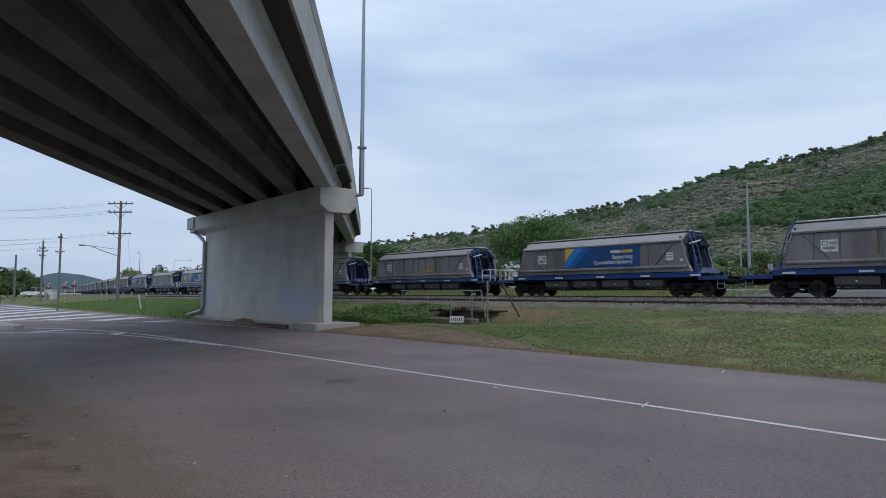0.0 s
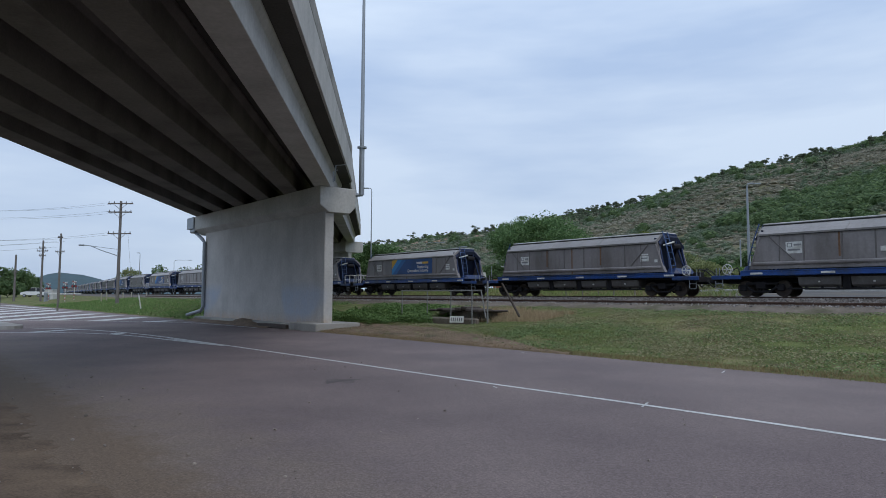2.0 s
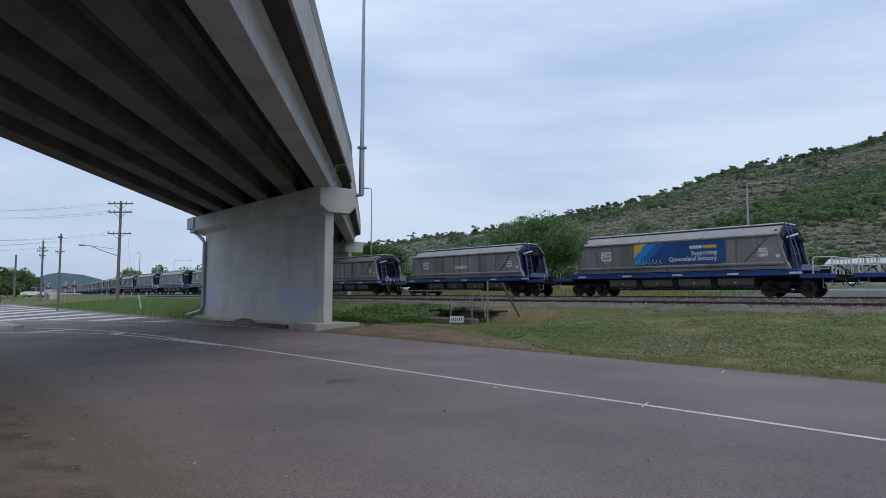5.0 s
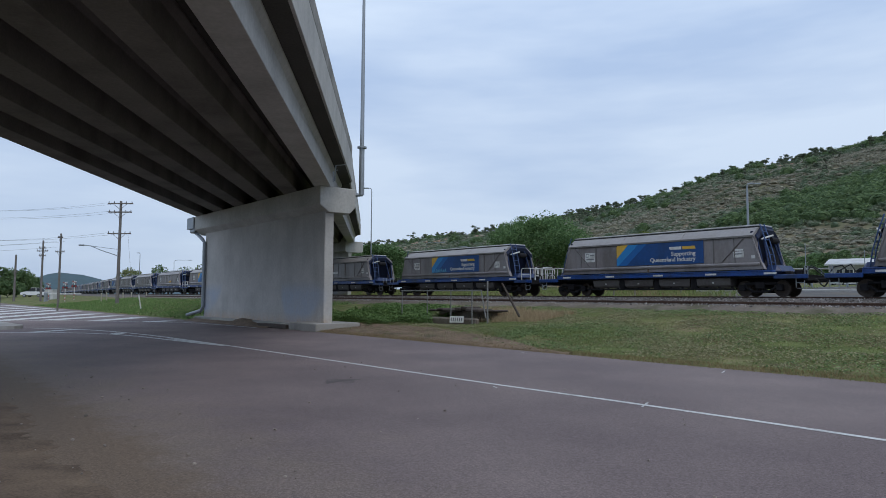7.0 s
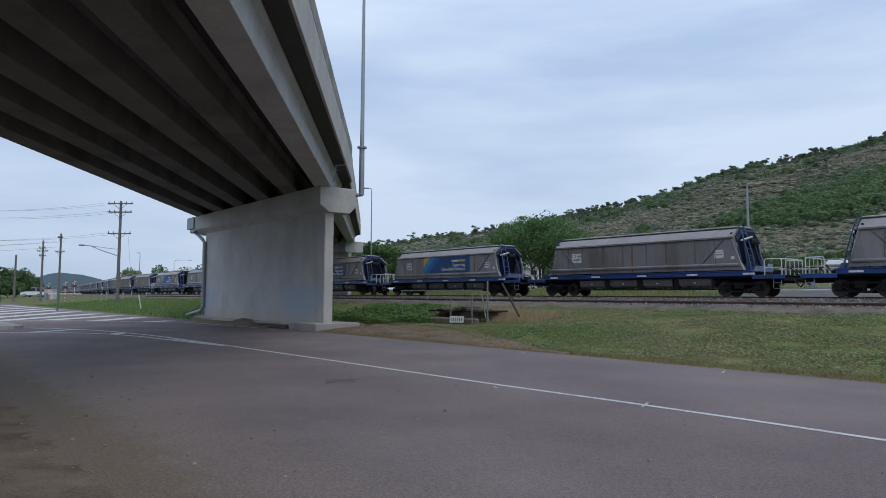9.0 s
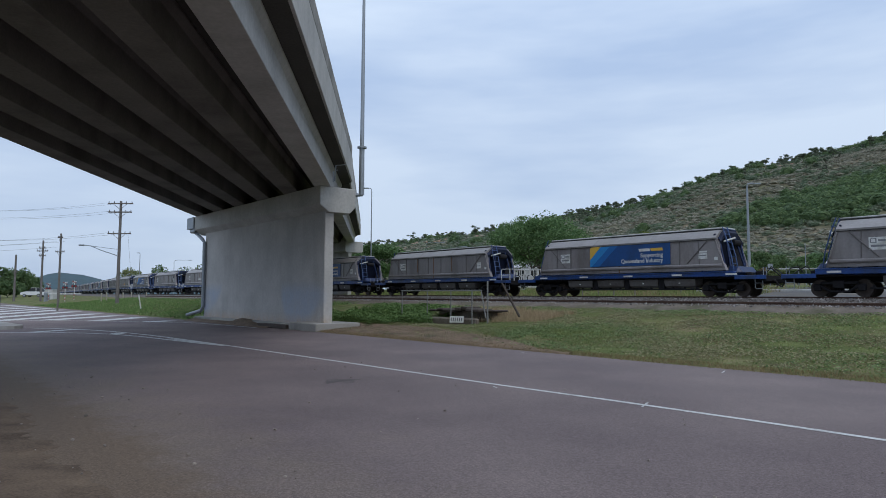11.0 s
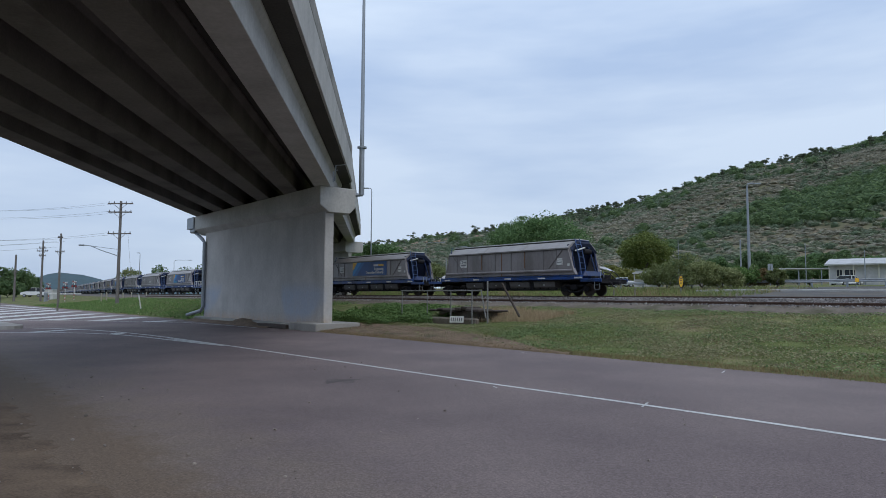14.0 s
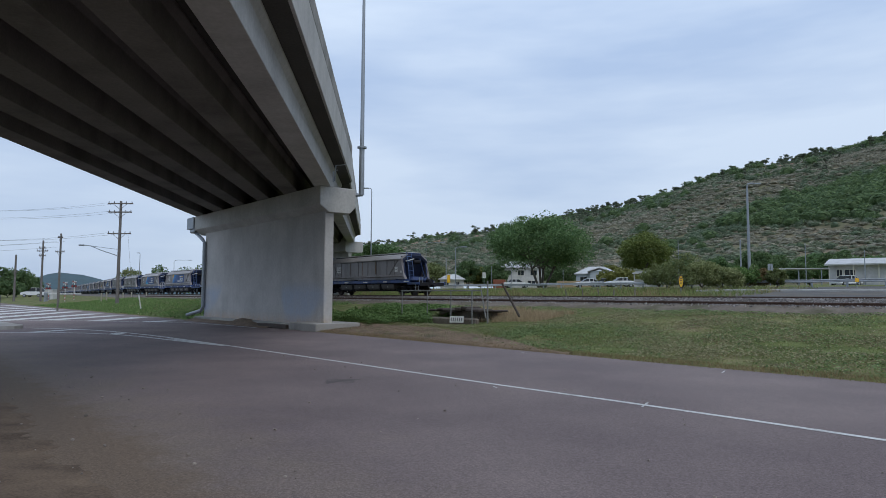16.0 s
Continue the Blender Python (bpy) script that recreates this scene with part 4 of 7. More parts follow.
        pipe(bm, [(-0.5, MID + sy * 7.5, 0.95), (-0.5, MID + sy * 7.75, 0.9), (-0.46, MID + sy * 7.9, 0.62), (-0.4, MID + sy * 8.0, 0.52)], 0.03, 6)
        pipe(bm, [(-0.3, MID + sy * 7.0, 1.12), (-0.45, MID + sy * 7.25, 1.5), (-0.4, MID + sy * 7.6, 1.45), (-0.2, MID + sy * 7.95, 1.02)], 0.025, 6)
        pipe(bm, [(0.3, MID + sy * 6.9, 1.12), (0.45, MID + sy * 7.2, 1.55), (0.4, MID + sy * 7.55, 1.4), (0.2, MID + sy * 7.95, 1.0)], 0.025, 6)
        part("brake_hose", bm, M_HOSE, wagon)
        for x in (-1.12, -0.8):
            bm = bmesh.new()
            tube(bm, (x, MID + sy * 7.5, 1.1), (x, MID + sy * 7.5, 1.5), 0.02, seg=6)
            part("grab_post", bm, M_GALV, wagon)
        bm = bmesh.new()
        pipe(bm, [(-1.2, MID + sy * 7.15, 1.0), (-1.2, MID + sy * 7.15, 0.47), (-1.2, MID + sy * 7.19, 0.43), (-1.2, MID + sy * 7.46, 0.43), (-1.2, MID + sy * 7.5, 0.47), (-1.2, MID + sy * 7.5, 1.0)], 0.018, 6)
        stirrup = part("stirrup", bm, M_GALV, wagon)
        bm = bmesh.new()
        tube(bm, (-1.2, MID + sy * 7.15, 0.72), (-1.2, MID + sy * 7.5, 0.72), 0.018, seg=6)
        part("rung", bm, M_GALV, stirrup)
    # white notices on each side
    for sx in (-1, 1):
        fl = Matrix.Diagonal((sx, 1, 1, 1))

        def plate(name, y0, z0, y1, z1, material, parent, depth, label=""):
            q = bmesh.new()
            box(q, (-SIDE - depth, MID + y0, z0), (-SIDE, MID + y1, z1), 0.0, fl)
            bmesh.ops.recalc_face_normals(q, faces=q.faces[:])
            return part(name, q, material, parent, label)

        notice = plate("notice", 3.52, 2.0, 4.2, 2.52, M_WHITE, body, 0.014, "white stencilled notice")
        plate("stencil", 3.92, 2.28, 4.15, 2.47, M_FADED, notice, 0.018)
        plate("stencil", 3.96, 2.31, 4.11, 2.44, M_WHITE, notice, 0.022)
        plate("stencil", 3.56, 2.34, 3.86, 2.42, M_FADED, notice, 0.018)
        plate("stencil", 3.6, 2.12, 4.12, 2.2, M_FADED, notice, 0.018)
        notice = plate("notice", -4.9, 1.92, -4.42, 2.2, M_WHITE, body, 0.014, "white stencilled notice")
        plate("stencil", -4.88, 2.24, -4.46, 2.32, M_WHITE, notice, 0.018)
        plate("stencil", -4.84, 2.06, -4.5, 2.12, M_FADED, notice, 0.018)
        plate("notice", -5.42, 1.85, -5.25, 2.0, M_WHITE, body, 0.014)
    build_bogie(wagon, MID - 5.47)
    build_bogie(wagon, MID + 5.47)
    for ob in wagon.children_recursive:
        settle(ob.data)
    return wagon


HEIGHTS = ((0.0, 0.0), (1.1, 0.95), (1.385, 1.2), (1.62, 1.53), (2.9, 2.81), (3.4, 3.39), (4.5, 4.49))


def settle(me):
    """Brings the drawn heights to the built ones: low bogies, a shallow sill, the body close above it."""
    lo, hi = [a for a, b in HEIGHTS], [b for a, b in HEIGHTS]
    for v in me.vertices:
        v.co.z = float(np.interp(v.co.z, lo, hi))
    me.update()


def add_livery(wagon):
    """Blue promotional panel with yellow and light-blue slanted bands and white words."""
    y0, y1, z0, z1 = MID - 2.95, MID + 2.05, 1.62, 2.74
    bm = bmesh.new()
    sheet(bm, [(y0, z0), (y1, z0), (y1, z1), (y0, z1)], SIDE + 0.032)
    panel = part("livery_panel", bm, M_SIGNBLUE, wagon, "blue promotional panel with white words")
    bm = bmesh.new()
    sheet(bm, [(y1 - 1.35, z1), (y1 - 0.3, z1), (y1, z1 - 0.33), (y1, z0), (y1 - 0.08, z0)], SIDE + 0.045, 0.006)
    part("slanted_band", bm, M_SKYBLUE, panel)
    bm = bmesh.new()
    sheet(bm, [(y1 - 0.72, z1), (y1 - 0.06, z1), (y1, z1 - 0.1), (y1, z1 - 0.72)], SIDE + 0.051, 0.006)
    part("slanted_band", bm, M_YELLOW, panel)
    bm = bmesh.new()
    sheet(bm, [(y1 - 1.35, z1), (y1 - 1.85, z1), (y1 - 0.6, z0), (y1 - 0.08, z0)], SIDE + 0.040, 0.006)
    part("slanted_band", bm, mat_mid_blue, panel)
    for words, y, z in (("Supporting", y0 + 0.42, 2.05), ("Queensland Industry", y0 + 0.42, 1.77)):
        me = text_mesh(words, 0.3)
        # words read along the side that faces the road
        me.transform(Matrix(((0, 0, -1, 0), (-1, 0, 0, 0), (0, 1, 0, 0), (0, 0, 0, 1))))
        me.materials.append(M_WHITE)
        share("lettering", me, panel, Matrix.Translation((-SIDE - 0.05, y, z)))
    for a, b, m in ((y0 + 0.4, y0 + 1.15, M_YELLOW), (y0 + 1.15, y0 + 1.85, M_WHITE)):
        bm = bmesh.new()
        sheet(bm, [(a, 2.36), (b - 0.05, 2.36), (b, 2.51), (a + 0.05, 2.51)], SIDE + 0.045, 0.006)
        part("emblem", bm, m, panel)


def add_handrails(wagon, sy):
    bm = bmesh.new()
    for x in (-1.15, 1.15):
        for y in (6.75, 7.5):
            tube(bm, (x, MID + sy * y, 1.1), (x, MID + sy * y, 1.78), 0.028, seg=6)
        pipe(bm, [(x, MID + sy * 6.75, 1.76), (x, MID + sy * 6.8, 1.84), (x, MID + sy * 7.45, 1.84), (x, MID + sy * 7.5, 1.76)], 0.028, 6)
        tube(bm, (x, MID + sy * 6.75, 1.45), (x, MID + sy * 7.5, 1.45), 0.02, seg=6)
    for x in (-1.15, -0.7, -0.25, 0.25, 0.7, 1.15):
        tube(bm, (x, MID + sy * 7.5, 1.1), (x, MID + sy * 7.5, 1.84), 0.022, seg=6)
    tube(bm, (-1.15, MID + sy * 7.5, 1.84), (1.15, MID + sy * 7.5, 1.84), 0.025, seg=6)
    bmesh.ops.translate(bm, verts=bm.verts[:], vec=(0, 0, -0.13))
    part("handrail", bm, M_WHITE, wagon, "white tubular platform handrail")


def add_brake_wheel(wagon, sy):
    bm = bmesh.new()
    c = Vector((-1.12, MID + sy * 6.95, 1.42))
    ring = [c + Vector((0, 0.24 * math.cos(i * math.pi / 10), 0.24 * math.sin(i * math.pi / 10))) for i in range(21)]
    pipe(bm, ring, 0.022, 6)
    for i in range(3):
        d = Vector((0, 0.24 * math.cos(i * math.pi / 3), 0.24 * math.sin(i * math.pi / 3)))
        tube(bm, c - d, c + d, 0.016, seg=6)
    tube(bm, c, c + Vector((0.3, 0, 0)), 0.03, seg=6)
    tube(bm, c + Vector((0.3, 0, 0)), c + Vector((0.3, 0, -0.34)), 0.03, seg=6)
    bmesh.ops.translate(bm, verts=bm.verts[:], vec=(0, 0, -0.13))
    part("brake_wheel", bm, M_WHITE, wagon, "pale six-spoked hand brake wheel")


def add_notice(wagon):
    bm = bmesh.new()
    sheet(bm, [(MID - 0.7, 1.86), (MID + 0.55, 1.86), (MID + 0.55, 2.06), (MID - 0.7, 2.06)], SIDE + 0.032)
    part("notice", bm, M_WHITE, wagon, "long white notice on the side sheet")


def add_scrawl(wagon, y, z, material, n):
    """Illegible sprayed scrawl, a zigzag of short strokes."""
    bm = bmesh.new()
    for i in range(n):
        yy = y - i * 0.2
        pts = [(yy, z), (yy - 0.09, z + 0.2 + 0.04 * (i % 3)), (yy - 0.12, z + 0.06 * (i % 2)), (yy - 0.2, z + 0.02)]
        for (a, b), (c, d) in zip(pts, pts[1:]):
            tube(bm, (-SIDE - 0.055, a, b), (-SIDE - 0.055, c, d), 0.014, seg=4)
    part("scrawl", bm, material, wagon, "faded sprayed scrawl")


mat_mid_blue = mat("livery_mid_blue", (0.008, 0.11, 0.34), 0.45, var=0.12, scale=0.8, fine=9, bump=0.03)
M_SKYPALE = mat("pale_blue_spray", (0.12, 0.38, 0.5), 0.6, var=0.1)
WAGONS = [build_wagon()]
for _i in range(1, 32):
    WAGONS.append(copy_thing(WAGONS[0], Matrix()))
for _i in (1, 3, 4, 7, 11, 13, 18, 22):
    add_livery(WAGONS[_i])
    WAGONS[_i]["label"] = "grey hopper wagon with a blue promotional panel"
for _i, _e in ((2, -1), (4, -1), (8, -1), (1, 1), (3, 1), (7, 1), (11, 1), (12, -1)):
    add_handrails(WAGONS[_i], _e)
for _i, _e in ((6, -1), (5, 1), (9, 1), (10, -1)):
    add_brake_wheel(WAGONS[_i], _e)
add_notice(WAGONS[5])
add_scrawl(WAGONS[4], MID + 2.0, 1.65, M_SKYPALE, 8)
add_scrawl(WAGONS[8], MID - 0.6, 1.71, M_YELLOW, 6)
WAGONS[5]["label"] = "grey covered hopper wagon with a long white notice"

# ---------------------------------------------------------------- hill
RIDGE = [(-16, 4), (-12, 30), (-7.2, 51), (-4.2, 57), (-1.2, 64), (3.3, 70), (5.8, 75), (10.7, 86), (15.5, 97), (18.2, 106), (20.9, 118), (24.4, 132), (28.4, 137), (31.5, 142), (33.7, 148), (38, 160), (46, 178), (60, 185), (80, 150), (100, 90)]


def ridge_z(az):
    for (a0, z0), (a1, z1) in zip(RIDGE, RIDGE[1:]):
        if a0 <= az <= a1:
            t = (az - a0) / (a1 - a0)
            return z0 + (z1 - z0) * t
    return 4


def hill_point(az, t):
    """Point of the hillside at azimuth az (degrees right of the camera's heading); t from foot 0 to crest 1 and down again."""
    r = 170 + 580 * t
    z = 4.0 + (ridge_z(az) - 4.0) * (smooth(0, 1.0, t) * 0.4 + 0.6 * t if t <= 1 else 1 - 0.8 * (t - 1))
    a = radians(az)
    x, y = r * math.sin(a), r * math.cos(a)
    z += (3 * noise.noise(Vector((x * 0.012, y * 0.012, 2))) + 1.2 * noise.noise(Vector((x * 0.05, y * 0.05, 5)))) * min(t * 4, 1)
    return Vector((x, y, z))


def build_hill():
    bm = bmesh.new()
    rows = []
    for i in range(233):
        az = -16 + i * 0.5
        rows.append([hill_point(az, j / 36.0) for j in range(45)])
    strip(bm, rows)
    bmesh.ops.recalc_face_normals(bm, faces=bm.faces[:])
    ob = finish(bm, "hill", M_HILL, smooth_shade=True)
    tagged(ob, "scrub-covered dry hill behind the houses", "hill", kind="structure")


build_hill()


def build_mountain():
    """Low blue-green range far beyond the level crossing."""
    bm = bmesh.new()
    rows = []
    for i in range(60):
        az = -50 + i * 0.75
        u = (az + 29.6) / 2.0
        h = 13 + 23 * math.exp(-u * u * 0.6) + 14 * math.exp(-((az + 33) / 5.0) ** 2) + 14 * math.exp(-((az + 26) / 1.5) ** 2) + 6 * noise.noise(Vector((az * 0.6, 0, 0)))
        a = radians(az)
        rows.append([Vector((r * math.sin(a), r * math.cos(a), z)) for r, z in ((1300, -2), (1450, h * 0.45), (1600, h), (1800, h * 0.8), (2100, 0))])
    strip(bm, rows)
    bmesh.ops.recalc_face_normals(bm, faces=bm.faces[:])
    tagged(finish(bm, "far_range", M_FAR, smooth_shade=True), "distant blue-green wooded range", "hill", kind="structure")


# distance haze is mixed into this blue-green base colour
M_FAR = mat("haze_tinted_far_woods", (0.045, 0.085, 0.10), 1.0, var=0.2, scale=0.01, fine=0.08, bump=0.0)
build_mountain()

# ---------------------------------------------------------------- vegetation
RNG = np.random.default_rng(7)


def raw_mesh(name, verts, per, material, parent=None, label=""):
    """A mesh of separate small polygons with `per` corners each."""
    n = len(verts) // per
    me = bpy.data.meshes.new(name)
    me.vertices.add(len(verts))
    me.vertices.foreach_set("co", np.ascontiguousarray(verts, dtype=np.float32).ravel())
    me.loops.add(len(verts))
    me.loops.foreach_set("vertex_index", np.arange(len(verts), dtype=np.int32))
    me.polygons.add(n)
    me.polygons.foreach_set("loop_start", np.arange(0, len(verts), per, dtype=np.int32))
    me.update(calc_edges=True)
    me.materials.append(material)
    ob = new(name, me)
    if parent is not None:
        ob.parent = parent
    if label:
        ob["label"] = label
    return ob


def cards(cent, size, up=0.35):
    """Corners of little leaf-shaped quads at the points cent."""
    n = len(cent)
    nrm = RNG.normal(size=(n, 3))
    nrm[:, 2] = np.abs(nrm[:, 2]) + up
    nrm /= np.linalg.norm(nrm, axis=1)[:, None]
    t = np.cross(nrm, RNG.normal(size=(n, 3)))
    t /= np.linalg.norm(t, axis=1)[:, None]
    b = np.cross(nrm, t)
    s = np.broadcast_to(np.asarray(size), (n,))[:, None] * RNG.uniform(0.6, 1.25, (n, 1))
    v = np.empty((n, 4, 3))
    v[:, 0], v[:, 1], v[:, 2], v[:, 3] = cent - t * s * 0.62, cent + b * s * 0.36, cent + t * s * 0.62, cent - b * s * 0.36
    return v.reshape(-1, 3)


def blades(cent, height, width):
    """Corners of leaning grass blades."""
    n = len(cent)
    a = RNG.uniform(0, 2 * math.pi, n)
    d = np.stack([np.cos(a), np.sin(a), np.zeros(n)], 1)
    h = np.broadcast_to(np.asarray(height), (n,)) * RNG.uniform(0.5, 1.3, n)
    lean = RNG.normal(scale=0.45, size=(n, 3)) * h[:, None]
    lean[:, 2] = h
    w = np.broadcast_to(np.asarray(width), (n,))[:, None] * 0.5
    v = np.empty((n, 3, 3))
    v[:, 0], v[:, 1], v[:, 2] = cent - d * w, cent + d * w, cent + lean
    return v.reshape(-1, 3)


def ball_points(n, r):
    p = RNG.normal(size=(n, 3))
    p /= np.linalg.norm(p, axis=1)[:, None]
    return p * (RNG.uniform(0.35, 1.0, (n, 1)) ** 0.5) * np.asarray(r)


def on_ground(al, ac):
    x = AL.x * al + AC.x * ac
    y = AL.y * al + AC.y * ac
    z = np.array([ground_z(a, b) for a, b in zip(x, y)])
    return np.stack([x, y, z], 1)


def earth_zone(al):
    """Across-coordinate to which the earth lies bare beside the road, at an along-coordinate."""
    w = np.where(al < 24, 1.0 - ((al - 24.0) / 11.5) ** 2, 1.0 - ((al - 25.0) / 6.5) ** 2)
    return 14.35 + 3.6 * np.clip(w, 0, 1)


def meadow(name, n, a0, a1, c0, c1, height, width, mats, label, lift=-0.01, bare=0.0):
    """Grass blades over a stretch of ground, drier where the patches are."""
    al, ac = RNG.uniform(a0, a1, n), RNG.uniform(c0, c1, n)
    p = on_ground(al, ac)
    p[:, 2] += lift
    patch = np.array([noise.noise(Vector((x * 0.23, y * 0.23, 4))) + 0.6 * noise.noise(Vector((x * 0.9, y * 0.9, 6))) for x, y, _ in p])
    if bare:
        keep = (patch < bare) & ((ac > earth_zone(al)) | (RNG.uniform(size=n) < 0.2))
        p, patch, al, ac = p[keep], patch[keep], al[keep], ac[keep]
    dry = patch + RNG.normal(scale=0.25, size=len(p)) > 0.28
    for sel, m in ((~dry, mats[0]), (dry, mats[1])):
        if sel.sum() > 10:
            ob = raw_mesh(name, blades(p[sel], height, width), 3, m)
            tagged(ob, label if m is mats[0] else "dry straw-coloured grass tufts among the green", "grass", kind="stuff")


M_GRASS = leaf_mat("green_grass", (0.115, 0.155, 0.045), (0.27, 0.31, 0.11))
M_LUSH = leaf_mat("lush_roadside_grass", (0.085, 0.155, 0.045), (0.23, 0.34, 0.115))
M_STRAW = leaf_mat("dry_grass", (0.19, 0.145, 0.07), (0.36, 0.28, 0.15))
M_VINE = leaf_mat("creeper_leaves", (0.065, 0.125, 0.035), (0.22, 0.33, 0.11))
M_LEAF2 = leaf_mat("olive_leaves", (0.11, 0.14, 0.05), (0.26, 0.29, 0.12))
M_LEAF3 = leaf_mat("dark_tree_leaves", (0.065, 0.115, 0.05), (0.17, 0.245, 0.10))
M_YELLOWLEAF = leaf_mat("yellow_green_leaves", (0.12, 0.135, 0.03), (0.27, 0.27, 0.08))
M_SCRUB = leaf_mat("grey_green_scrub", (0.11, 0.14, 0.09), (0.27, 0.30, 0.20))
# these two hill colours are greyed to carry some distance haze
M_TUSSOCK = leaf_mat("dry_tussock", (0.17, 0.168, 0.125), (0.42, 0.395, 0.30))
M_HILLDARK = leaf_mat("dark_hill_shrub_leaves", (0.085, 0.13, 0.08), (0.20, 0.255, 0.155))
M_RIDGELEAF = leaf_mat("grey_gum_leaves", (0.085, 0.11, 0.075), (0.20, 0.235, 0.16))
M_BUSH = leaf_mat("pale_bush_leaves", (0.14, 0.18, 0.065), (0.36, 0.38, 0.18))
M_ROUND = leaf_mat("olive_round_crown_leaves", (0.08, 0.115, 0.028), (0.235, 0.275, 0.08))
M_BARK = mat("grey_bark", (0.10, 0.085, 0.07), 0.95, var=0.3, scale=3, fine=20, bump=0.4)

meadow("grass", 70000, -6, 33, ROAD_FAR + 0.1, 26.8, 0.06, 0.02, (M_GRASS, M_STRAW), "short green mown grass on the embankment", bare=0.62)
meadow("grass", 22000, -30, 40, 25.6, 29.2, 0.12, 0.03, (M_STRAW, M_GRASS), "dry grass growing along the siding", bare=0.15)
meadow("grass", 42000, 39, 100, 14.5, 29, 0.2, 0.045, (M_LUSH, M_LUSH), "rough green grass beside the side road")
meadow("grass", 22000, 20, 90, 34.2, 56, 0.42, 0.07, (M_GRASS, M_STRAW), "tall rank grass behind the railway")
meadow("grass", 7000, -40, 22, 34.2, 41.0, 0.18, 0.05, (M_STRAW, M_GRASS), "dry brown grass on the bank behind the railway")
meadow("grass", 14000, -8, 30, 14.15, 14.75, 0.07, 0.018, (M_STRAW, M_STRAW), "dry grass along the asphalt edge")


def weeds(n, a0, a1, c0, c1, size, label):
    """Low broad-leaved weeds and clover in clumps, close to the ground."""
    al, ac = RNG.uniform(a0, a1, n), RNG.uniform(c0, c1, n)
    p = on_ground(al, ac)
    f = np.array([noise.noise(Vector((x * 0.55, y * 0.55, 21))) + 0.7 * noise.noise(Vector((x * 1.8, y * 1.8, 23))) for x, y, _ in p])
    keep = (f + RNG.normal(scale=0.22, size=n) > -0.12) & ((ac > earth_zone(al)) | (RNG.uniform(size=n) < 0.12)) & ~((np.hypot((al - 21.0) / 3.5, (ac - 21.0) / 2.4) < 1) & (RNG.uniform(size=n) < 0.85))
    p, f = p[keep], f[keep]
    p[:, 2] += RNG.uniform(0.0, 0.05, len(p)) + np.clip(f, 0, 0.6) * 0.06
    g = RNG.uniform(size=len(p)) + np.array([noise.noise(Vector((x * 0.2, y * 0.2, 31))) for x, y, _ in p])
    for sel, m in ((g < 0.55, M_WEED), (g >= 0.55, M_WEED2)):
        tagged(raw_mesh("weeds", cards(p[sel], size, 1.6), 4, m), label, "weeds", kind="stuff")


M_WEED = leaf_mat("broad_weed_leaves", (0.085, 0.14, 0.05), (0.28, 0.36, 0.15))
M_WEED2 = leaf_mat("pale_weed_leaves", (0.20, 0.195, 0.10), (0.40, 0.36, 0.21))
weeds(210000, -6, 33, ROAD_FAR + 0.3, 26.6, 0.062, "low green weeds and clover in the grass")
weeds(9000, 40, 90, 14.6, 28, 0.2, "low green weeds beside the side road")


def tree(name, x, y, z, height, spread, trunk_h, label, leaves, lumps=46, per=95, leaf=0.42, stems=1, flat=0.75, group=""):
    """Tapered trunk, limbs, and a crown of leaf clumps with gaps."""
    th = empty(name, Matrix.Translation((x, y, z)), label, "tree" if trunk_h > 0.4 else "bush", group)
    bm = bmesh.new()
    tips = []
    for k in range(stems):
        a0 = RNG.uniform(0, 6.28)
        off = Vector((math.cos(a0), math.sin(a0), 0)) * (0.25 * spread * 0.1 * (stems > 1))
        lean = Vector((math.cos(a0), math.sin(a0), 0)) * (0.18 * spread if stems > 1 else 0.04 * spread)
        fork = off + lean * 0.5 + Vector((0, 0, max(trunk_h, 0.25)))
        r = 0.028 * height * (0.6 if stems > 1 else 1.0)
        tube(bm, off + Vector((0, 0, -0.25)), fork, r * 1.2, r * 0.85, 8)
        for i in range(5):
            a = a0 + i * 1.26 + RNG.uniform(-0.4, 0.4)
            rr = spread * 0.5 * RNG.uniform(0.45, 0.8)
            tip = Vector((math.cos(a) * rr, math.sin(a) * rr, trunk_h + (height - trunk_h) * RNG.uniform(0.35, 0.75)))
            midp = fork.lerp(tip, 0.5) + Vector((0, 0, 0.06 * height))
            tube(bm, fork, midp, r * 0.6, r * 0.4, 6)
            tube(bm, midp, tip, r * 0.4, r * 0.12, 6)
            tips.append(tip)
    part("trunk", bm, M_BARK, th)
    cs = []
    hz = (height - trunk_h) * 0.5
    for i in range(lumps):
        d = RNG.normal(size=3)
        d /= np.linalg.norm(d)
        d[2] = d[2] if d[2] > -0.85 else -d[2]
        k = RNG.uniform(0.55, 0.92)
        c = np.array([d[0] * spread * 0.5 * k, d[1] * spread * 0.5 * k, trunk_h + hz + d[2] * hz * k])
        rad = spread * RNG.uniform(0.09, 0.17)
        cs.append(c + ball_points(per, (rad, rad, rad * flat)))
    raw_mesh("crown", cards(np.concatenate(cs), leaf), 4, leaves, th)
    return th


def gz(x, y):
    return ground_z(x, y)


def place_tree(name, az, dist, *args, **kw):
    x, y = dist * math.tan(radians(az)), dist
    return tree(name, x, y, gz(x, y), *args, **kw)


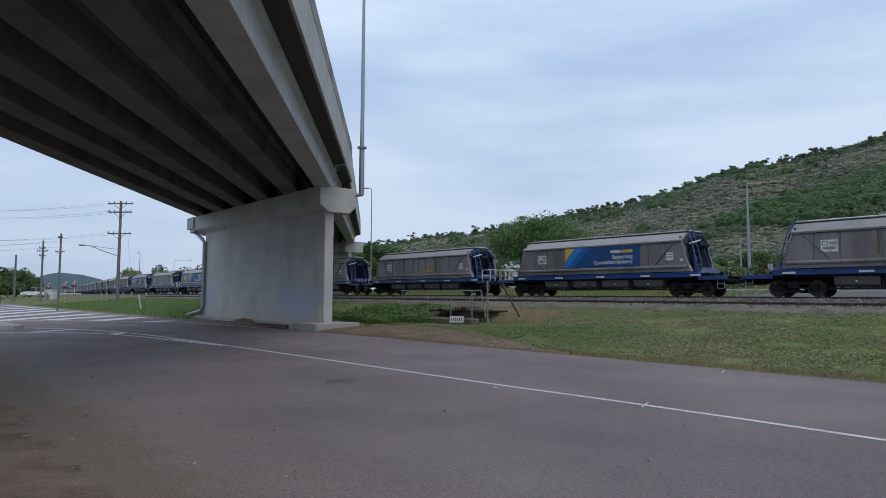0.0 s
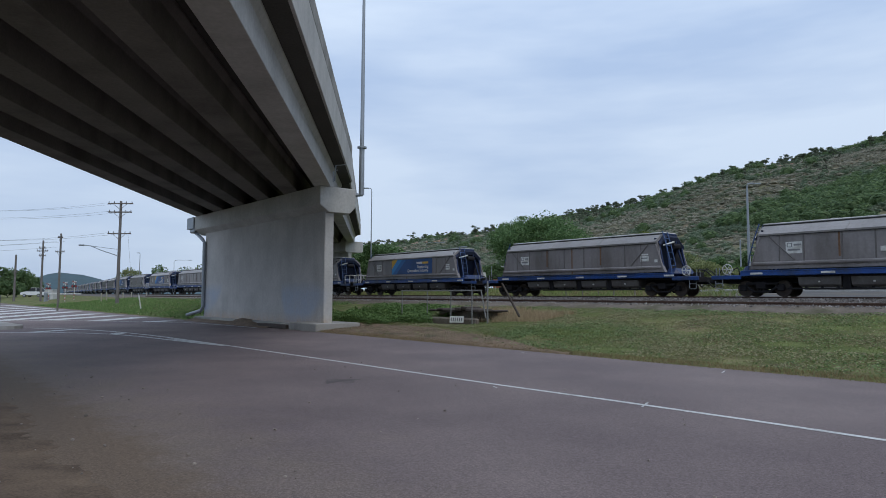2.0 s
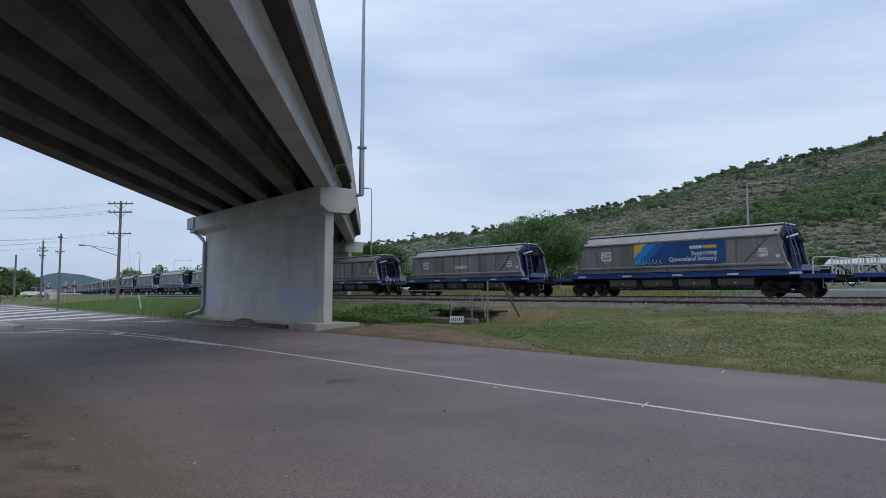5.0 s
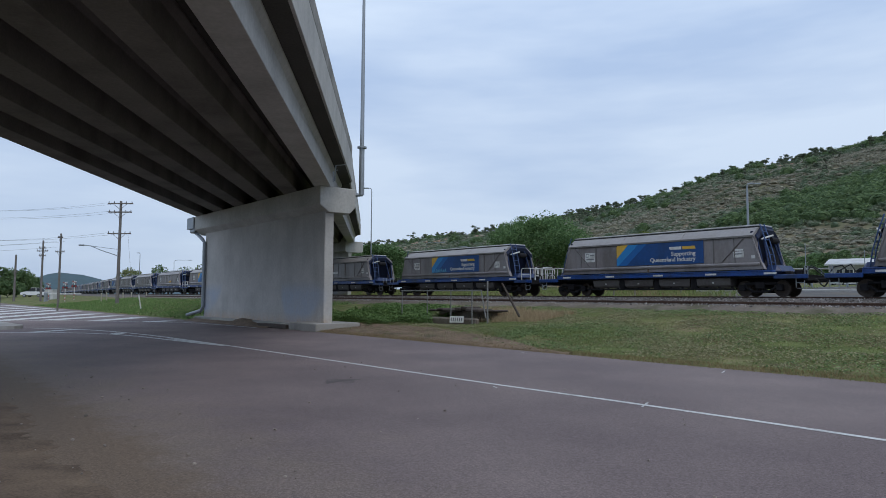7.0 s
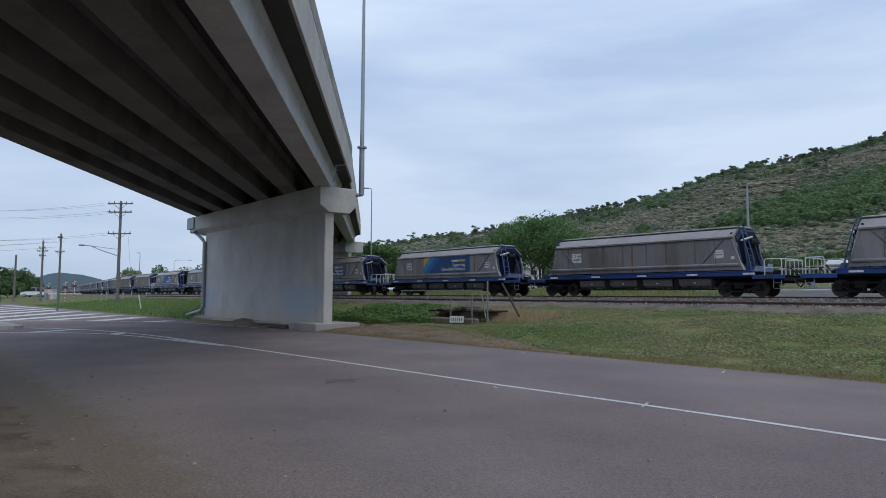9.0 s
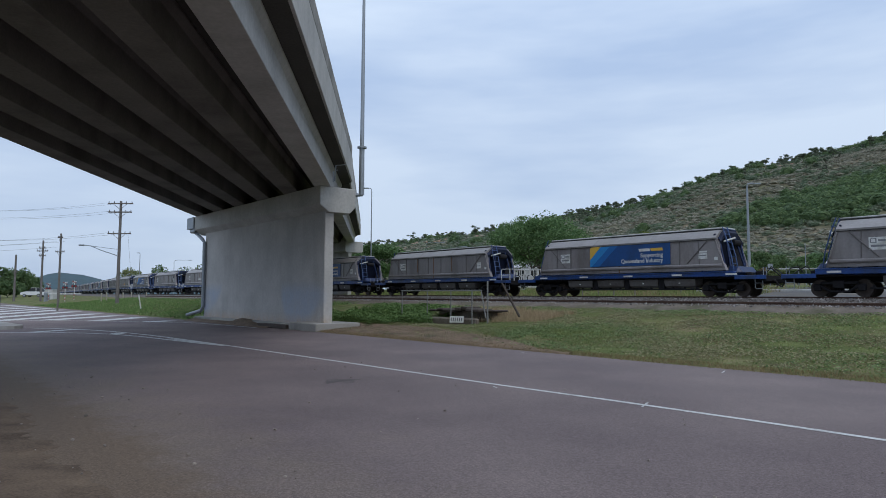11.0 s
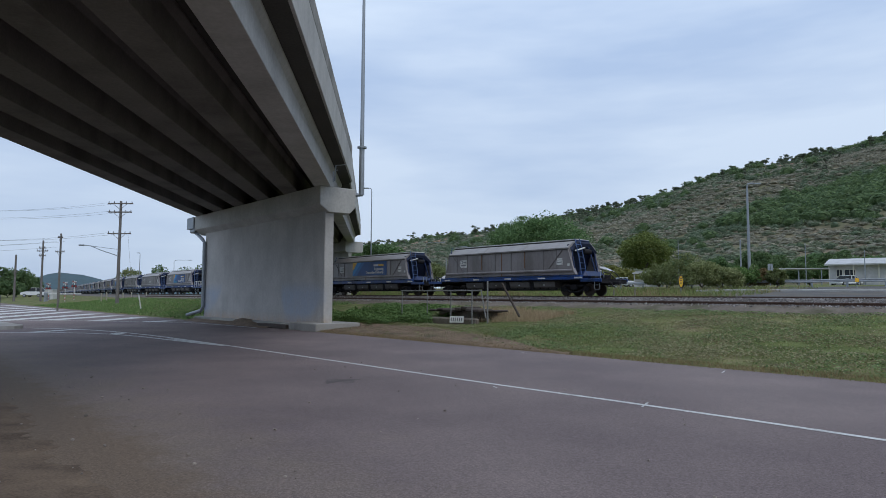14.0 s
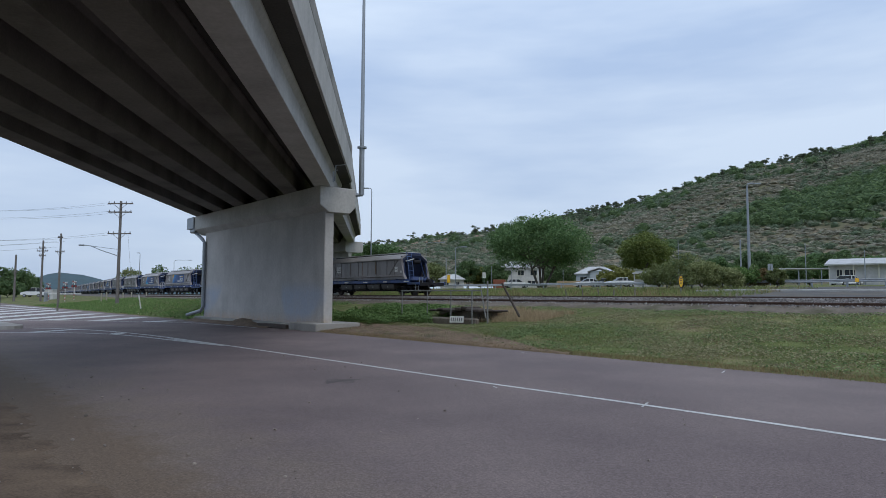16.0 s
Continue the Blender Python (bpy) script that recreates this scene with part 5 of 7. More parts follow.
place_tree("spreading_tree", 8.6, 92, 9.6, 14.8, 2.6, "broad dark green spreading tree beside the highway", M_LEAF, lumps=150, per=230, leaf=0.26, stems=4)
place_tree("round_tree", 17.3, 112, 9.5, 9.0, 2.6, "dense round-crowned olive green tree among the houses", M_ROUND, lumps=120, per=190, leaf=0.27)
place_tree("leafy_tree", -5.4, 98, 7.2, 7.6, 1.5, "bright green leafy tree beyond the railway", M_LEAF, lumps=80, per=150, leaf=0.28)
place_tree("leafy_tree", -8.4, 112, 6.8, 8.0, 1.5, "bright green leafy tree beyond the railway", M_LEAF, lumps=70, per=150, leaf=0.28)
for az, d, h, w, lf in ((-3.4, 118, 5.0, 6, M_LEAF3), (-0.8, 142, 8.5, 7.5, M_LEAF2), (2.2, 132, 8.5, 6, M_LEAF3), (3.3, 134, 6.5, 7, M_YELLOWLEAF), (-1.5, 130, 7, 9, M_LEAF2), (4.6, 130, 7.5, 7, M_LEAF3), (14.4, 150, 7.5, 8, M_YELLOWLEAF), (15.2, 105, 4.2, 8, M_YELLOWLEAF),
                        (20.3, 128, 8, 8, M_LEAF3), (23.0, 130, 8.6, 9, M_LEAF), (25.6, 122, 10.5, 9, M_LEAF3), (27.4, 126, 9, 10, M_LEAF3), (29.5, 130, 9.5, 10, M_LEAF), (31.4, 128, 11, 9, M_LEAF3), (33.4, 132, 9.5, 11, M_LEAF), (35.5, 130, 11, 11, M_LEAF3), (38, 130, 11, 11, M_LEAF3), (18.6, 135, 8, 8, M_LEAF2), (10.2, 150, 9, 10, M_LEAF3), (6.8, 150, 8, 10, M_LEAF3), (28.6, 112, 6, 6, M_LEAF3)):
    place_tree("suburban_tree", az, d, h * 0.66, w * 0.85, 0.3, "leafy tree between the houses and the hill", lf, lumps=60, per=130, leaf=0.34, group="trees between houses and hill")
for az, d, h, w, lf in ((20.2, 60, 3.3, 4.6, M_LEAF2), (21.8, 57, 2.5, 4.2, M_BUSH), (23.2, 56, 2.0, 4.0, M_BUSH), (24.9, 57, 1.9, 3.6, M_VINE), (18.4, 63, 2.6, 3.6, M_LEAF2), (27.2, 55, 1.7, 1.7, M_LEAF2), (25.9, 57, 1.8, 2.6, M_STRAW)):
    place_tree("roadside_bush", az, d, h, w, 0.1, "untidy green bush growing behind the railway", lf, lumps=36, per=150, leaf=0.15, group="bushes behind the railway")
for az, d, h, w in ((-34.6, 190, 9.5, 12), (-33.2, 200, 8.5, 11), (-32.3, 215, 6.0, 8), (-36, 180, 10, 14), (-38, 180, 11, 14), (-33.8, 175, 4.0, 9), (-35.2, 172, 4.5, 9)):
    place_tree("roadside_tree", az, d, h, w, 0.5, "dark leafy tree beyond the level crossing", M_LEAF3, lumps=60, per=110, leaf=0.5, group="trees beyond the crossing")
for az, d, h, w, lf in ((-25.6, 215, 9, 12, M_LEAF2), (-23.6, 215, 10, 9, M_LEAF3), (-21.6, 190, 8, 12, M_LEAF3), (-19.6, 160, 8.5, 10, M_LEAF3), (-17, 160, 9, 12, M_LEAF3), (-13, 150, 9, 12, M_LEAF3)):
    place_tree("railside_tree", az, d, h, w, 0.5, "olive green tree behind the waiting wagons", lf, lumps=30, per=60, leaf=0.55, group="trees behind the train")

# creepers over the drain bank
_a, _c = RNG.uniform(24.2, 31.5, 46000), RNG.uniform(16.6, 24.0, 46000)
_p = on_ground(_a, _c)
_f = np.array([noise.noise(Vector((x * 0.55, y * 0.55, 3))) + 0.5 * noise.noise(Vector((x * 1.9, y * 1.9, 5))) for x, y, _ in _p])
_keep = _f + 0.5 - 0.5 * (_a < 25.0) - 0.9 * np.clip((18.2 - _c) / 1.6, 0, 1) - 0.25 * (_c > 23) > 0
_p, _f = _p[_keep], _f[_keep]
_p[:, 2] += RNG.uniform(0.05, 1.0, len(_p)) ** 0.8 * (0.18 + 0.6 * np.clip(_f + 0.25, 0, 0.8)) * np.clip((24.6 - _c[_keep]) / 3.0, 0.35, 1)
tagged(raw_mesh("creeper", cards(_p, 0.09, 0.9), 4, M_VINE), "green creeper spreading over the drain bank", "creeper", kind="stuff")


# scrub on the hillside
def leafy_domes(cent, rad, high, keep=0.25, ragged=0.16, fine=2):
    """Corners of small loose triangles over a dome at each point: a shrub or tussock with a lit top and a dark foot."""
    bm = bmesh.new()
    bmesh.ops.create_icosphere(bm, subdivisions=fine, radius=1.0)
    tri = np.array([[v.co[:] for v in f.verts] for f in bm.faces if f.calc_center_median().z > -keep])
    bm.free()
    mid = tri.mean(1, keepdims=True)
    tri = mid + (tri - mid) * 1.25
    n, m = len(cent), len(tri)
    lump = 1.0 + RNG.normal(scale=ragged, size=(n, m, 1, 1))
    v = (tri[None] * lump + RNG.normal(scale=0.09 if fine == 2 else 0.06, size=(n, m, 3, 3))) * np.stack([rad, rad, high], 1)[:, None, None, :]
    return (v + cent[:, None, None, :]).reshape(-1, 3)


def hill_scrub():
    kinds = {"pale": [], "scrub": [], "dark": [], "tree": []}
    for i in range(21000):
        az = RNG.uniform(-12, 38)
        t = RNG.uniform(0.02, 1.0) ** 0.7
        p = hill_point(az, t)
        green = 0.6 * noise.noise(Vector((p.x * 0.008, p.y * 0.008, 7))) + 0.75 * noise.noise(Vector((p.x * 0.026, p.y * 0.026, 9)))
        green += 0.5 * math.exp(-((az - 33) / 4.5) ** 2 - ((t - 0.36) / 0.16) ** 2)
        green += 0.6 * max(0.0, 0.16 - t) / 0.16 + 0.35 * max(0.0, t - 0.82) / 0.18 - 0.22 * math.exp(-((az - 17) / 8.0) ** 2 - ((t - 0.38) / 0.25) ** 2)
        u = green + RNG.normal(scale=0.33)
        near = 0.62 + 0.5 * min(t, 0.8)
        if u > 0.9:
            kinds["tree"].append((*p, RNG.uniform(1.8, 3.6) * near))
        elif u > 0.45:
            kinds["dark"].append((*p, RNG.uniform(1.0, 2.3) * near))
        elif u > 0.02:
            kinds["scrub"].append((*p, RNG.uniform(0.9, 2.1) * near))
        elif u > -0.8:
            kinds["pale"].append((*p, RNG.uniform(0.7, 1.1) * RNG.uniform(1.0, 2.6) * near))
    for key, tall, lift, m, name, label in (("pale", 0.5, 0.1, M_TUSSOCK, "hill_tussocks", "dry straw tussocks in rounded mounds on the hillside"), ("scrub", 0.72, 0.25, M_SCRUB, "hill_scrub", "grey-green scrub on the hillside"), ("dark", 0.85, 0.4, M_HILLDARK, "hill_scrub", "dark green shrubs on the hillside"), ("tree", 1.0, 0.75, M_LEAF3, "hill_trees", "dark leafy trees in the gullies of the hillside")):
        q = np.array(kinds[key])
        r = q[:, 3]
        c = q[:, :3] + np.stack([0 * r, 0 * r, r * lift], 1)
        tagged(raw_mesh(name, leafy_domes(c, r * RNG.uniform(0.9, 1.5, len(r)), r * tall, 0.25 if key == "pale" else 0.6, 0.2, 2 if key in ("pale", "scrub") else 3), 3, m), label, "grass" if key == "pale" else "scrub", kind="stuff")
    # thin open-crowned trees along the crest and a few below it
    crown, stems = [], bmesh.new()
    for i in range(780):
        az = RNG.uniform(-11, 38)
        if noise.noise(Vector((az * 0.9, 0.3, 4.4))) < -0.02 and RNG.uniform() < 0.75:
            continue
        t = 1.0 - abs(RNG.normal(scale=0.03 if i < 400 else 0.16))
        p = hill_point(az, t)
        h = RNG.uniform(2.6, 5.5) if RNG.uniform() < 0.72 else RNG.uniform(5.5, 9.5)
        top = p + Vector((RNG.uniform(-1.2, 1.2), 0, h * 0.85))
        tube(stems, p + Vector((0, 0, -0.8)), p.lerp(top, 0.55), 0.3, 0.2, 4)
        for k in range(RNG.integers(4, 8)):
            c = np.array(top) + np.array((RNG.normal(scale=h * 0.2), RNG.normal(scale=h * 0.2), RNG.normal(scale=h * 0.15)))
            tube(stems, p.lerp(top, 0.5), Vector(c), 0.14, 0.07, 3)
            r = h * RNG.uniform(0.09, 0.17)
            crown.append((*c, r))
    crown = np.array(crown)
    tagged(raw_mesh("ridge_woods", leafy_domes(crown[:, :3], crown[:, 3] * 1.35, crown[:, 3] * 0.75, 0.7, 0.3), 3, M_RIDGELEAF), "thin open-crowned trees along the hill crest", "trees", kind="stuff")
    tagged(finish(stems, "ridge_trunks", M_BARK), "thin grey tree trunks along the hill crest", "trees", kind="stuff")
    # bare rocks and slabs
    bm = bmesh.new()
    for az, t in [(27.0 + RNG.normal(scale=0.8), 0.86 + RNG.normal(scale=0.012)) for _ in range(16)] + [(32.6 + RNG.normal(scale=1.0), 0.93 + RNG.normal(scale=0.02)) for _ in range(26)] + [(-1.5 + RNG.normal(scale=2.0), 0.72 + RNG.normal(scale=0.06)) for _ in range(40)] + [(3.6 + RNG.normal(scale=0.8), 0.7 + RNG.normal(scale=0.06)) for _ in range(20)]:
        p = hill_point(az, t)
        r = RNG.uniform(1.2, 3.4)
        g = bmesh.ops.create_icosphere(bm, subdivisions=2, radius=1.0)
        for v in g["verts"]:
            k = 1 + 0.5 * noise.noise(v.co * 1.6 + Vector((az * 7, t * 90, 0)))
            v.co = p + Vector((v.co.x * r * 1.5 * k, v.co.y * r * k, v.co.z * r * 0.6 * k))
    tagged(finish(bm, "hill_rocks", M_ROCK), "bare pinkish rocks on the hillside", "rocks", kind="stuff")


M_ROCK = mat("pinkish_rock", (0.36, 0.24, 0.17), 0.95, var=0.3, scale=0.3, fine=2.0, bump=0.5)
hill_scrub()

# ---------------------------------------------------------------- highway, houses, cars, posts
M_WALL = mat("white_weatherboard", (0.55, 0.54, 0.52), 0.8, var=0.1, scale=1, fine=8, bump=0.05, tint=(0.42, 0.41, 0.4), tint_scale=0.8)
M_WALL2 = mat("pale_blue_weatherboard", (0.42, 0.46, 0.5), 0.8, var=0.1, scale=1, fine=8, bump=0.05)
M_TIN = mat("pale_metal_roof", (0.5, 0.5, 0.49), 0.5, 0.2, var=0.12, scale=0.8, fine=6, bump=0.05, tint=(0.36, 0.35, 0.34), tint_scale=0.6)
M_TRIM = mat("cream_trim", (0.6, 0.57, 0.48), 0.7, var=0.08)
M_PANE = mat("window_glass", (0.03, 0.035, 0.04), 0.12, var=0.1, bump=0.0)
M_FENCE = mat("tan_timber_fence", (0.38, 0.27, 0.15), 0.85, var=0.2, scale=1.5, fine=12)
M_BRICKRED = mat("red_brown_steel", (0.26, 0.09, 0.05), 0.7, var=0.2, scale=1.5, fine=12)
M_CARWHITE = mat("white_car_paint", (0.72, 0.73, 0.74), 0.25, var=0.04, bump=0.0)
M_CARSILVER = mat("silver_car_paint", (0.45, 0.47, 0.5), 0.25, 0.4, var=0.04, bump=0.0)
M_TYRE = mat("tyre_rubber", (0.02, 0.02, 0.02), 0.85, var=0.1)
M_SIGNYELLOW = mat("yellow_sign", (0.75, 0.42, 0.02), 0.5, var=0.08, bump=0.0)
M_SIGNRED = mat("red_sign", (0.30, 0.06, 0.045), 0.5, var=0.08, bump=0.0)
M_POLE = mat("weathered_pole_timber", (0.16, 0.145, 0.135), 0.9, var=0.25, scale=2, fine=20, bump=0.3)
M_HIGHWAY = mat("grey_highway", (0.10, 0.10, 0.10), 0.95, var=0.15, scale=0.3, fine=20, spec=0.05)
M_STRIP = mat("grey_sealed_strip", (0.115, 0.113, 0.112), 0.95, var=0.25, scale=0.5, fine=18, spec=0.1, tint=(0.14, 0.125, 0.105), tint_scale=0.3)
M_MARK = mat("faded_cream_paint", (0.36, 0.33, 0.26), 0.85, var=0.25, scale=3, fine=14)
M_LAMPRED = mat("red_lens", (0.4, 0.02, 0.02), 0.3, var=0.05, bump=0.0)


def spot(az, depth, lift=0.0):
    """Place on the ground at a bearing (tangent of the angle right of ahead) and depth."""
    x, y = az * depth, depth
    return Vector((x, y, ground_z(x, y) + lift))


def build_highway():
    bm = bmesh.new()
    rows = []
    for i in range(60):
        a = -120 + i * 6
        row = []
        for c, dz in ((59.2, -0.3), (59.4, 0.05), (62, -0.05), (65, -0.15), (66.6, -0.2), (66.8, -0.4)):
            p = at(a, c)
            p.z = ground_z(p.x, p.y) + dz
            row.append(p)
        rows.append(row)
    strip(bm, rows)
    bmesh.ops.recalc_face_normals(bm, faces=bm.faces[:])
    tagged(finish(bm, "highway", M_HIGHWAY, smooth_shade=True), "pale grey highway beyond the railway", "road", kind="structure")
    # sealed strip between the highway and the railway, with a pale kerb
    bm = bmesh.new()
    rows = []
    for i in range(70):
        a = -90 + i * 1.7
        e = 39.2 + 0.5 * noise.noise(Vector((a * 0.2, 1, 0))) + (9.0 * smooth(18, 29, a))
        row = []
        for k in range(8):
            p = at(a, e + (58.6 - e) * k / 7.0)
            p.z = ground_z(p.x, p.y) + (0.09 if k else -0.05)
            row.append(p)
        rows.append(row)
    strip(bm, rows)
    bmesh.ops.recalc_face_normals(bm, faces=bm.faces[:])
    tagged(finish(bm, "service_road", M_STRIP, smooth_shade=True), "pale grey sealed strip beside the highway", "road", kind="structure")
    bm = bmesh.new()
    path = []
    for i in range(60):
        a = -85 + i * 1.9
        p = at(a, 50.0)
        p.z = ground_z(p.x, p.y) + 0.09
        path.append(Matrix.Translation(p) @ Matrix.Rotation(HEAD, 4, "Z"))
    extrude(bm, [(-0.15, -0.2), (-0.15, 0.12), (-0.1, 0.15), (0.15, 0.15), (0.15, -0.2)], path)
    tagged(finish(bm, "kerb", M_CONC), "pale concrete kerb beside the highway", "kerb", kind="structure")
    rail = empty("guard_rail", Matrix(), "galvanised steel guard rail along the highway", "guard rail")
    bm = bmesh.new()
    path = []
    for i in range(60):
        a = -70 + i * 2.6
        p = at(a, 57.2)
        p.z = ground_z(p.x, p.y) + 0.62
        path.append(Matrix.Translation(p) @ Matrix.Rotation(HEAD, 4, "Z"))
    extrude(bm, [(-0.04, -0.12), (-0.08, -0.07), (-0.03, 0), (-0.08, 0.07), (-0.04, 0.12), (-0.01, 0.12), (0.0, 0.0), (-0.01, -0.12)], path)
    part("beam", bm, M_RAILPALE, rail)
    bm = bmesh.new()
    box(bm, (-0.01, -0.07, -0.9), (0.1, 0.07, 0.16), 0.01)
    first = part("post", bm, M_GALV, rail)
    first.matrix_basis = path[0]
    for m in path[1:]:
        share("post", first.data, rail, m)


M_RAILPALE = mat("pale_guard_rail", (0.34, 0.355, 0.37), 0.6, 0.0, var=0.1, scale=1, fine=8, bump=0.03)


def window(parent, x, z, w, h, y=0.0):
    bm = bmesh.new()
    for a, b in (((x - 0.06, y - 0.05, z - 0.06), (x + w + 0.06, y + 0.03, z)), ((x - 0.06, y - 0.05, z + h), (x + w + 0.06, y + 0.03, z + h + 0.06)), ((x - 0.06, y - 0.05, z), (x, y + 0.03, z + h)), ((x + w, y - 0.05, z), (x + w + 0.06, y + 0.03, z + h)), ((x + w / 2 - 0.03, y - 0.05, z), (x + w / 2 + 0.03, y + 0.03, z + h))):
        box(bm, a, b)
    win = part("window", bm, M_TRIM, parent, "cream-framed window")
    for k in range(2):
        bm = bmesh.new()
        box(bm, (x + k * w / 2 + 0.03, y - 0.025, z), (x + (k + 1) * w / 2 - 0.03, y + 0.005, z + h))
        part("pane", bm, M_PANE, win)


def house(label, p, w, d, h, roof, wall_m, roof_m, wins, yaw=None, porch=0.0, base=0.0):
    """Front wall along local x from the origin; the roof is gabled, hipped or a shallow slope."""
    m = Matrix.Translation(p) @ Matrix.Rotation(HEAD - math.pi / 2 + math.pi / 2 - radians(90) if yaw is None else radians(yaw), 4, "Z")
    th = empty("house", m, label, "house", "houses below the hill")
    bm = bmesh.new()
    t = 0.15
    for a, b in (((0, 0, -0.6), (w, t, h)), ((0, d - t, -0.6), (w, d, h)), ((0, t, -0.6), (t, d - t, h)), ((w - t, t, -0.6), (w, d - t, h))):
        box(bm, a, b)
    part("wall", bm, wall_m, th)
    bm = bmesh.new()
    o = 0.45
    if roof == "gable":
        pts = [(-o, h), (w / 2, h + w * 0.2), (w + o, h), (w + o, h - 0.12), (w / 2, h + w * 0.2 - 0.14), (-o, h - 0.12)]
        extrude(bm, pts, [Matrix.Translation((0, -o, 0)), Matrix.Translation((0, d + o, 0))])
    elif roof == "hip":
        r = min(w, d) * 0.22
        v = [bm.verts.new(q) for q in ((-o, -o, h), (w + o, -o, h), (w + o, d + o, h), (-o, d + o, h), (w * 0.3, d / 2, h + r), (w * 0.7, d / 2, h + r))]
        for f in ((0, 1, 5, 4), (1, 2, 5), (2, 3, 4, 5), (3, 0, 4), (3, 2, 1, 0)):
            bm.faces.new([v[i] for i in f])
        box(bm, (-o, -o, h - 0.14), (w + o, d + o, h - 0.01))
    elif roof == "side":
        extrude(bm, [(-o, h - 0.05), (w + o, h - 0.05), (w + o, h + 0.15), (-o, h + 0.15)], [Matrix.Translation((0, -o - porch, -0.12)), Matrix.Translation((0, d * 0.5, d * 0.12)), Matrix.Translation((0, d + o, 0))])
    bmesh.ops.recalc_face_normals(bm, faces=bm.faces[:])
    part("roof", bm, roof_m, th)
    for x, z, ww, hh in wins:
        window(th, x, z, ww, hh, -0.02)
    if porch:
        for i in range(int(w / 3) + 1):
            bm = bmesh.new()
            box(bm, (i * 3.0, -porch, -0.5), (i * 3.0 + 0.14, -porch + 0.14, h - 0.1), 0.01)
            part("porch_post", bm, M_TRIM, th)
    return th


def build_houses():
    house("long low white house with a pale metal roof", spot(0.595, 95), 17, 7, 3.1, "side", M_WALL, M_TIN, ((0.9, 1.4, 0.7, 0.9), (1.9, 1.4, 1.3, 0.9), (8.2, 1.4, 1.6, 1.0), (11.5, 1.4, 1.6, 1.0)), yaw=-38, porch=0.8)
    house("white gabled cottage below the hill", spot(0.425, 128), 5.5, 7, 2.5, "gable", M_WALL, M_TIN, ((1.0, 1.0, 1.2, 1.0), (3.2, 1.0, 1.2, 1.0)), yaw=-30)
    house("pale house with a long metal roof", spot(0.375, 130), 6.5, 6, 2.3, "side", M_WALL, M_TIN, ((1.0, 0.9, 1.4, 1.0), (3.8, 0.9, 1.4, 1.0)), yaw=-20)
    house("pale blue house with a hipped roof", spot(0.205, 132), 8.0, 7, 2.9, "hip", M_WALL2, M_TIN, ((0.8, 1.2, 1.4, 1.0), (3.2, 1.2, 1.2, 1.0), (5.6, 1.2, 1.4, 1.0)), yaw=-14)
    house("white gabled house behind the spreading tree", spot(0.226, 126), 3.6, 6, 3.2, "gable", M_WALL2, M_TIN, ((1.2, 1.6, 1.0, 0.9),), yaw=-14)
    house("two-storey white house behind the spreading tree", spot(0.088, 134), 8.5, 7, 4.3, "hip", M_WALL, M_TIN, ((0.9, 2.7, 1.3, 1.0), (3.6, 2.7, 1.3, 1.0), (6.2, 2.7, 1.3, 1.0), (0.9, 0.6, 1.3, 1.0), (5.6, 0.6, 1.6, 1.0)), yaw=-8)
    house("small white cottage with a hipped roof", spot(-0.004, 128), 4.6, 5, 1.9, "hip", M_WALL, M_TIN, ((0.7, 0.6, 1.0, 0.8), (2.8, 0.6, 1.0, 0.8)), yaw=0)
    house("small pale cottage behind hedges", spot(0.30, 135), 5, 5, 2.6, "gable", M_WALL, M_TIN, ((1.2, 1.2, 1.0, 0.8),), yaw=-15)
    # open carport beside the long house
    th = empty("carport", Matrix.Translation(spot(0.512, 99)) @ pose(0, 0, 0, 0, 0, -30), "open carport with a flat metal roof", "carport")
    bm = bmesh.new()
    box(bm, (-0.3, -0.3, 2.55), (9.5, 4, 2.7), 0.02)
    part("roof", bm, M_TIN, th)
    for x in (0, 3, 6, 9):
        for y in (0, 3.6):
            bm = bmesh.new()
            box(bm, (x, y, -0.6), (x + 0.12, y + 0.12, 2.55))
            part("post", bm, M_GALV, th)
    # boarded fence, each board apart
    fence = empty("timber_fence", Matrix.Translation(spot(0.176, 118)) @ pose(0, 0, 0, 0, 0, -10), "tan vertical-board timber fence", "fence")
    bm = bmesh.new()
    box(bm, (0, 0, -0.4), (0.135, 0.03, 1.25), 0.005)
    one = part("board", bm, M_FENCE, fence)
    for i in range(1, 66):
        share("board", one.data, fence, Matrix.Translation((i * 0.145, 0, 0.02 * math.sin(i * 2.3))))
    th = empty("shipping_container", Matrix.Translation(spot(0.077, 112)) @ pose(0, 0, 0, 0, 0, -8), "small red-brown steel container", "container")
    bm = bmesh.new()
    box(bm, (0, 0, -0.2), (2.1, 2, 1.5), 0.04)
    for i in range(9):
        box(bm, (0.12 + i * 0.22, -0.04, 0.0), (0.22 + i * 0.22, 0.0, 1.4))
    part("shell", bm, M_BRICKRED, th)
    th = empty("bus_shelter", Matrix.Translation(spot(0.293, 84)) @ pose(0, 0, 0, 0, 0, -20), "small open white roadside shelter", "shelter")
    bm = bmesh.new()
    extrude(bm, [(-0.2, 1.75), (0.3, 2.0), (1.5, 2.0), (2.0, 1.75), (1.9, 1.68), (-0.1, 1.68)], [Matrix.Translation((0, -0.2, 0)), Matrix.Translation((0, 1.3, 0))])
    part("roof", bm, M_TIN, th)
    for x in (0.05, 1.7):
        for y in (0, 1.1):
            bm = bmesh.new()
            box(bm, (x, y, -0.4), (x + 0.1, y + 0.1, 1.7))
            part("post", bm, M_WALL, th)
    bm = bmesh.new()
    box(bm, (0.1, 1.12, -0.3), (1.75, 1.2, 1.0))
    part("back_panel", bm, M_WALL, th)


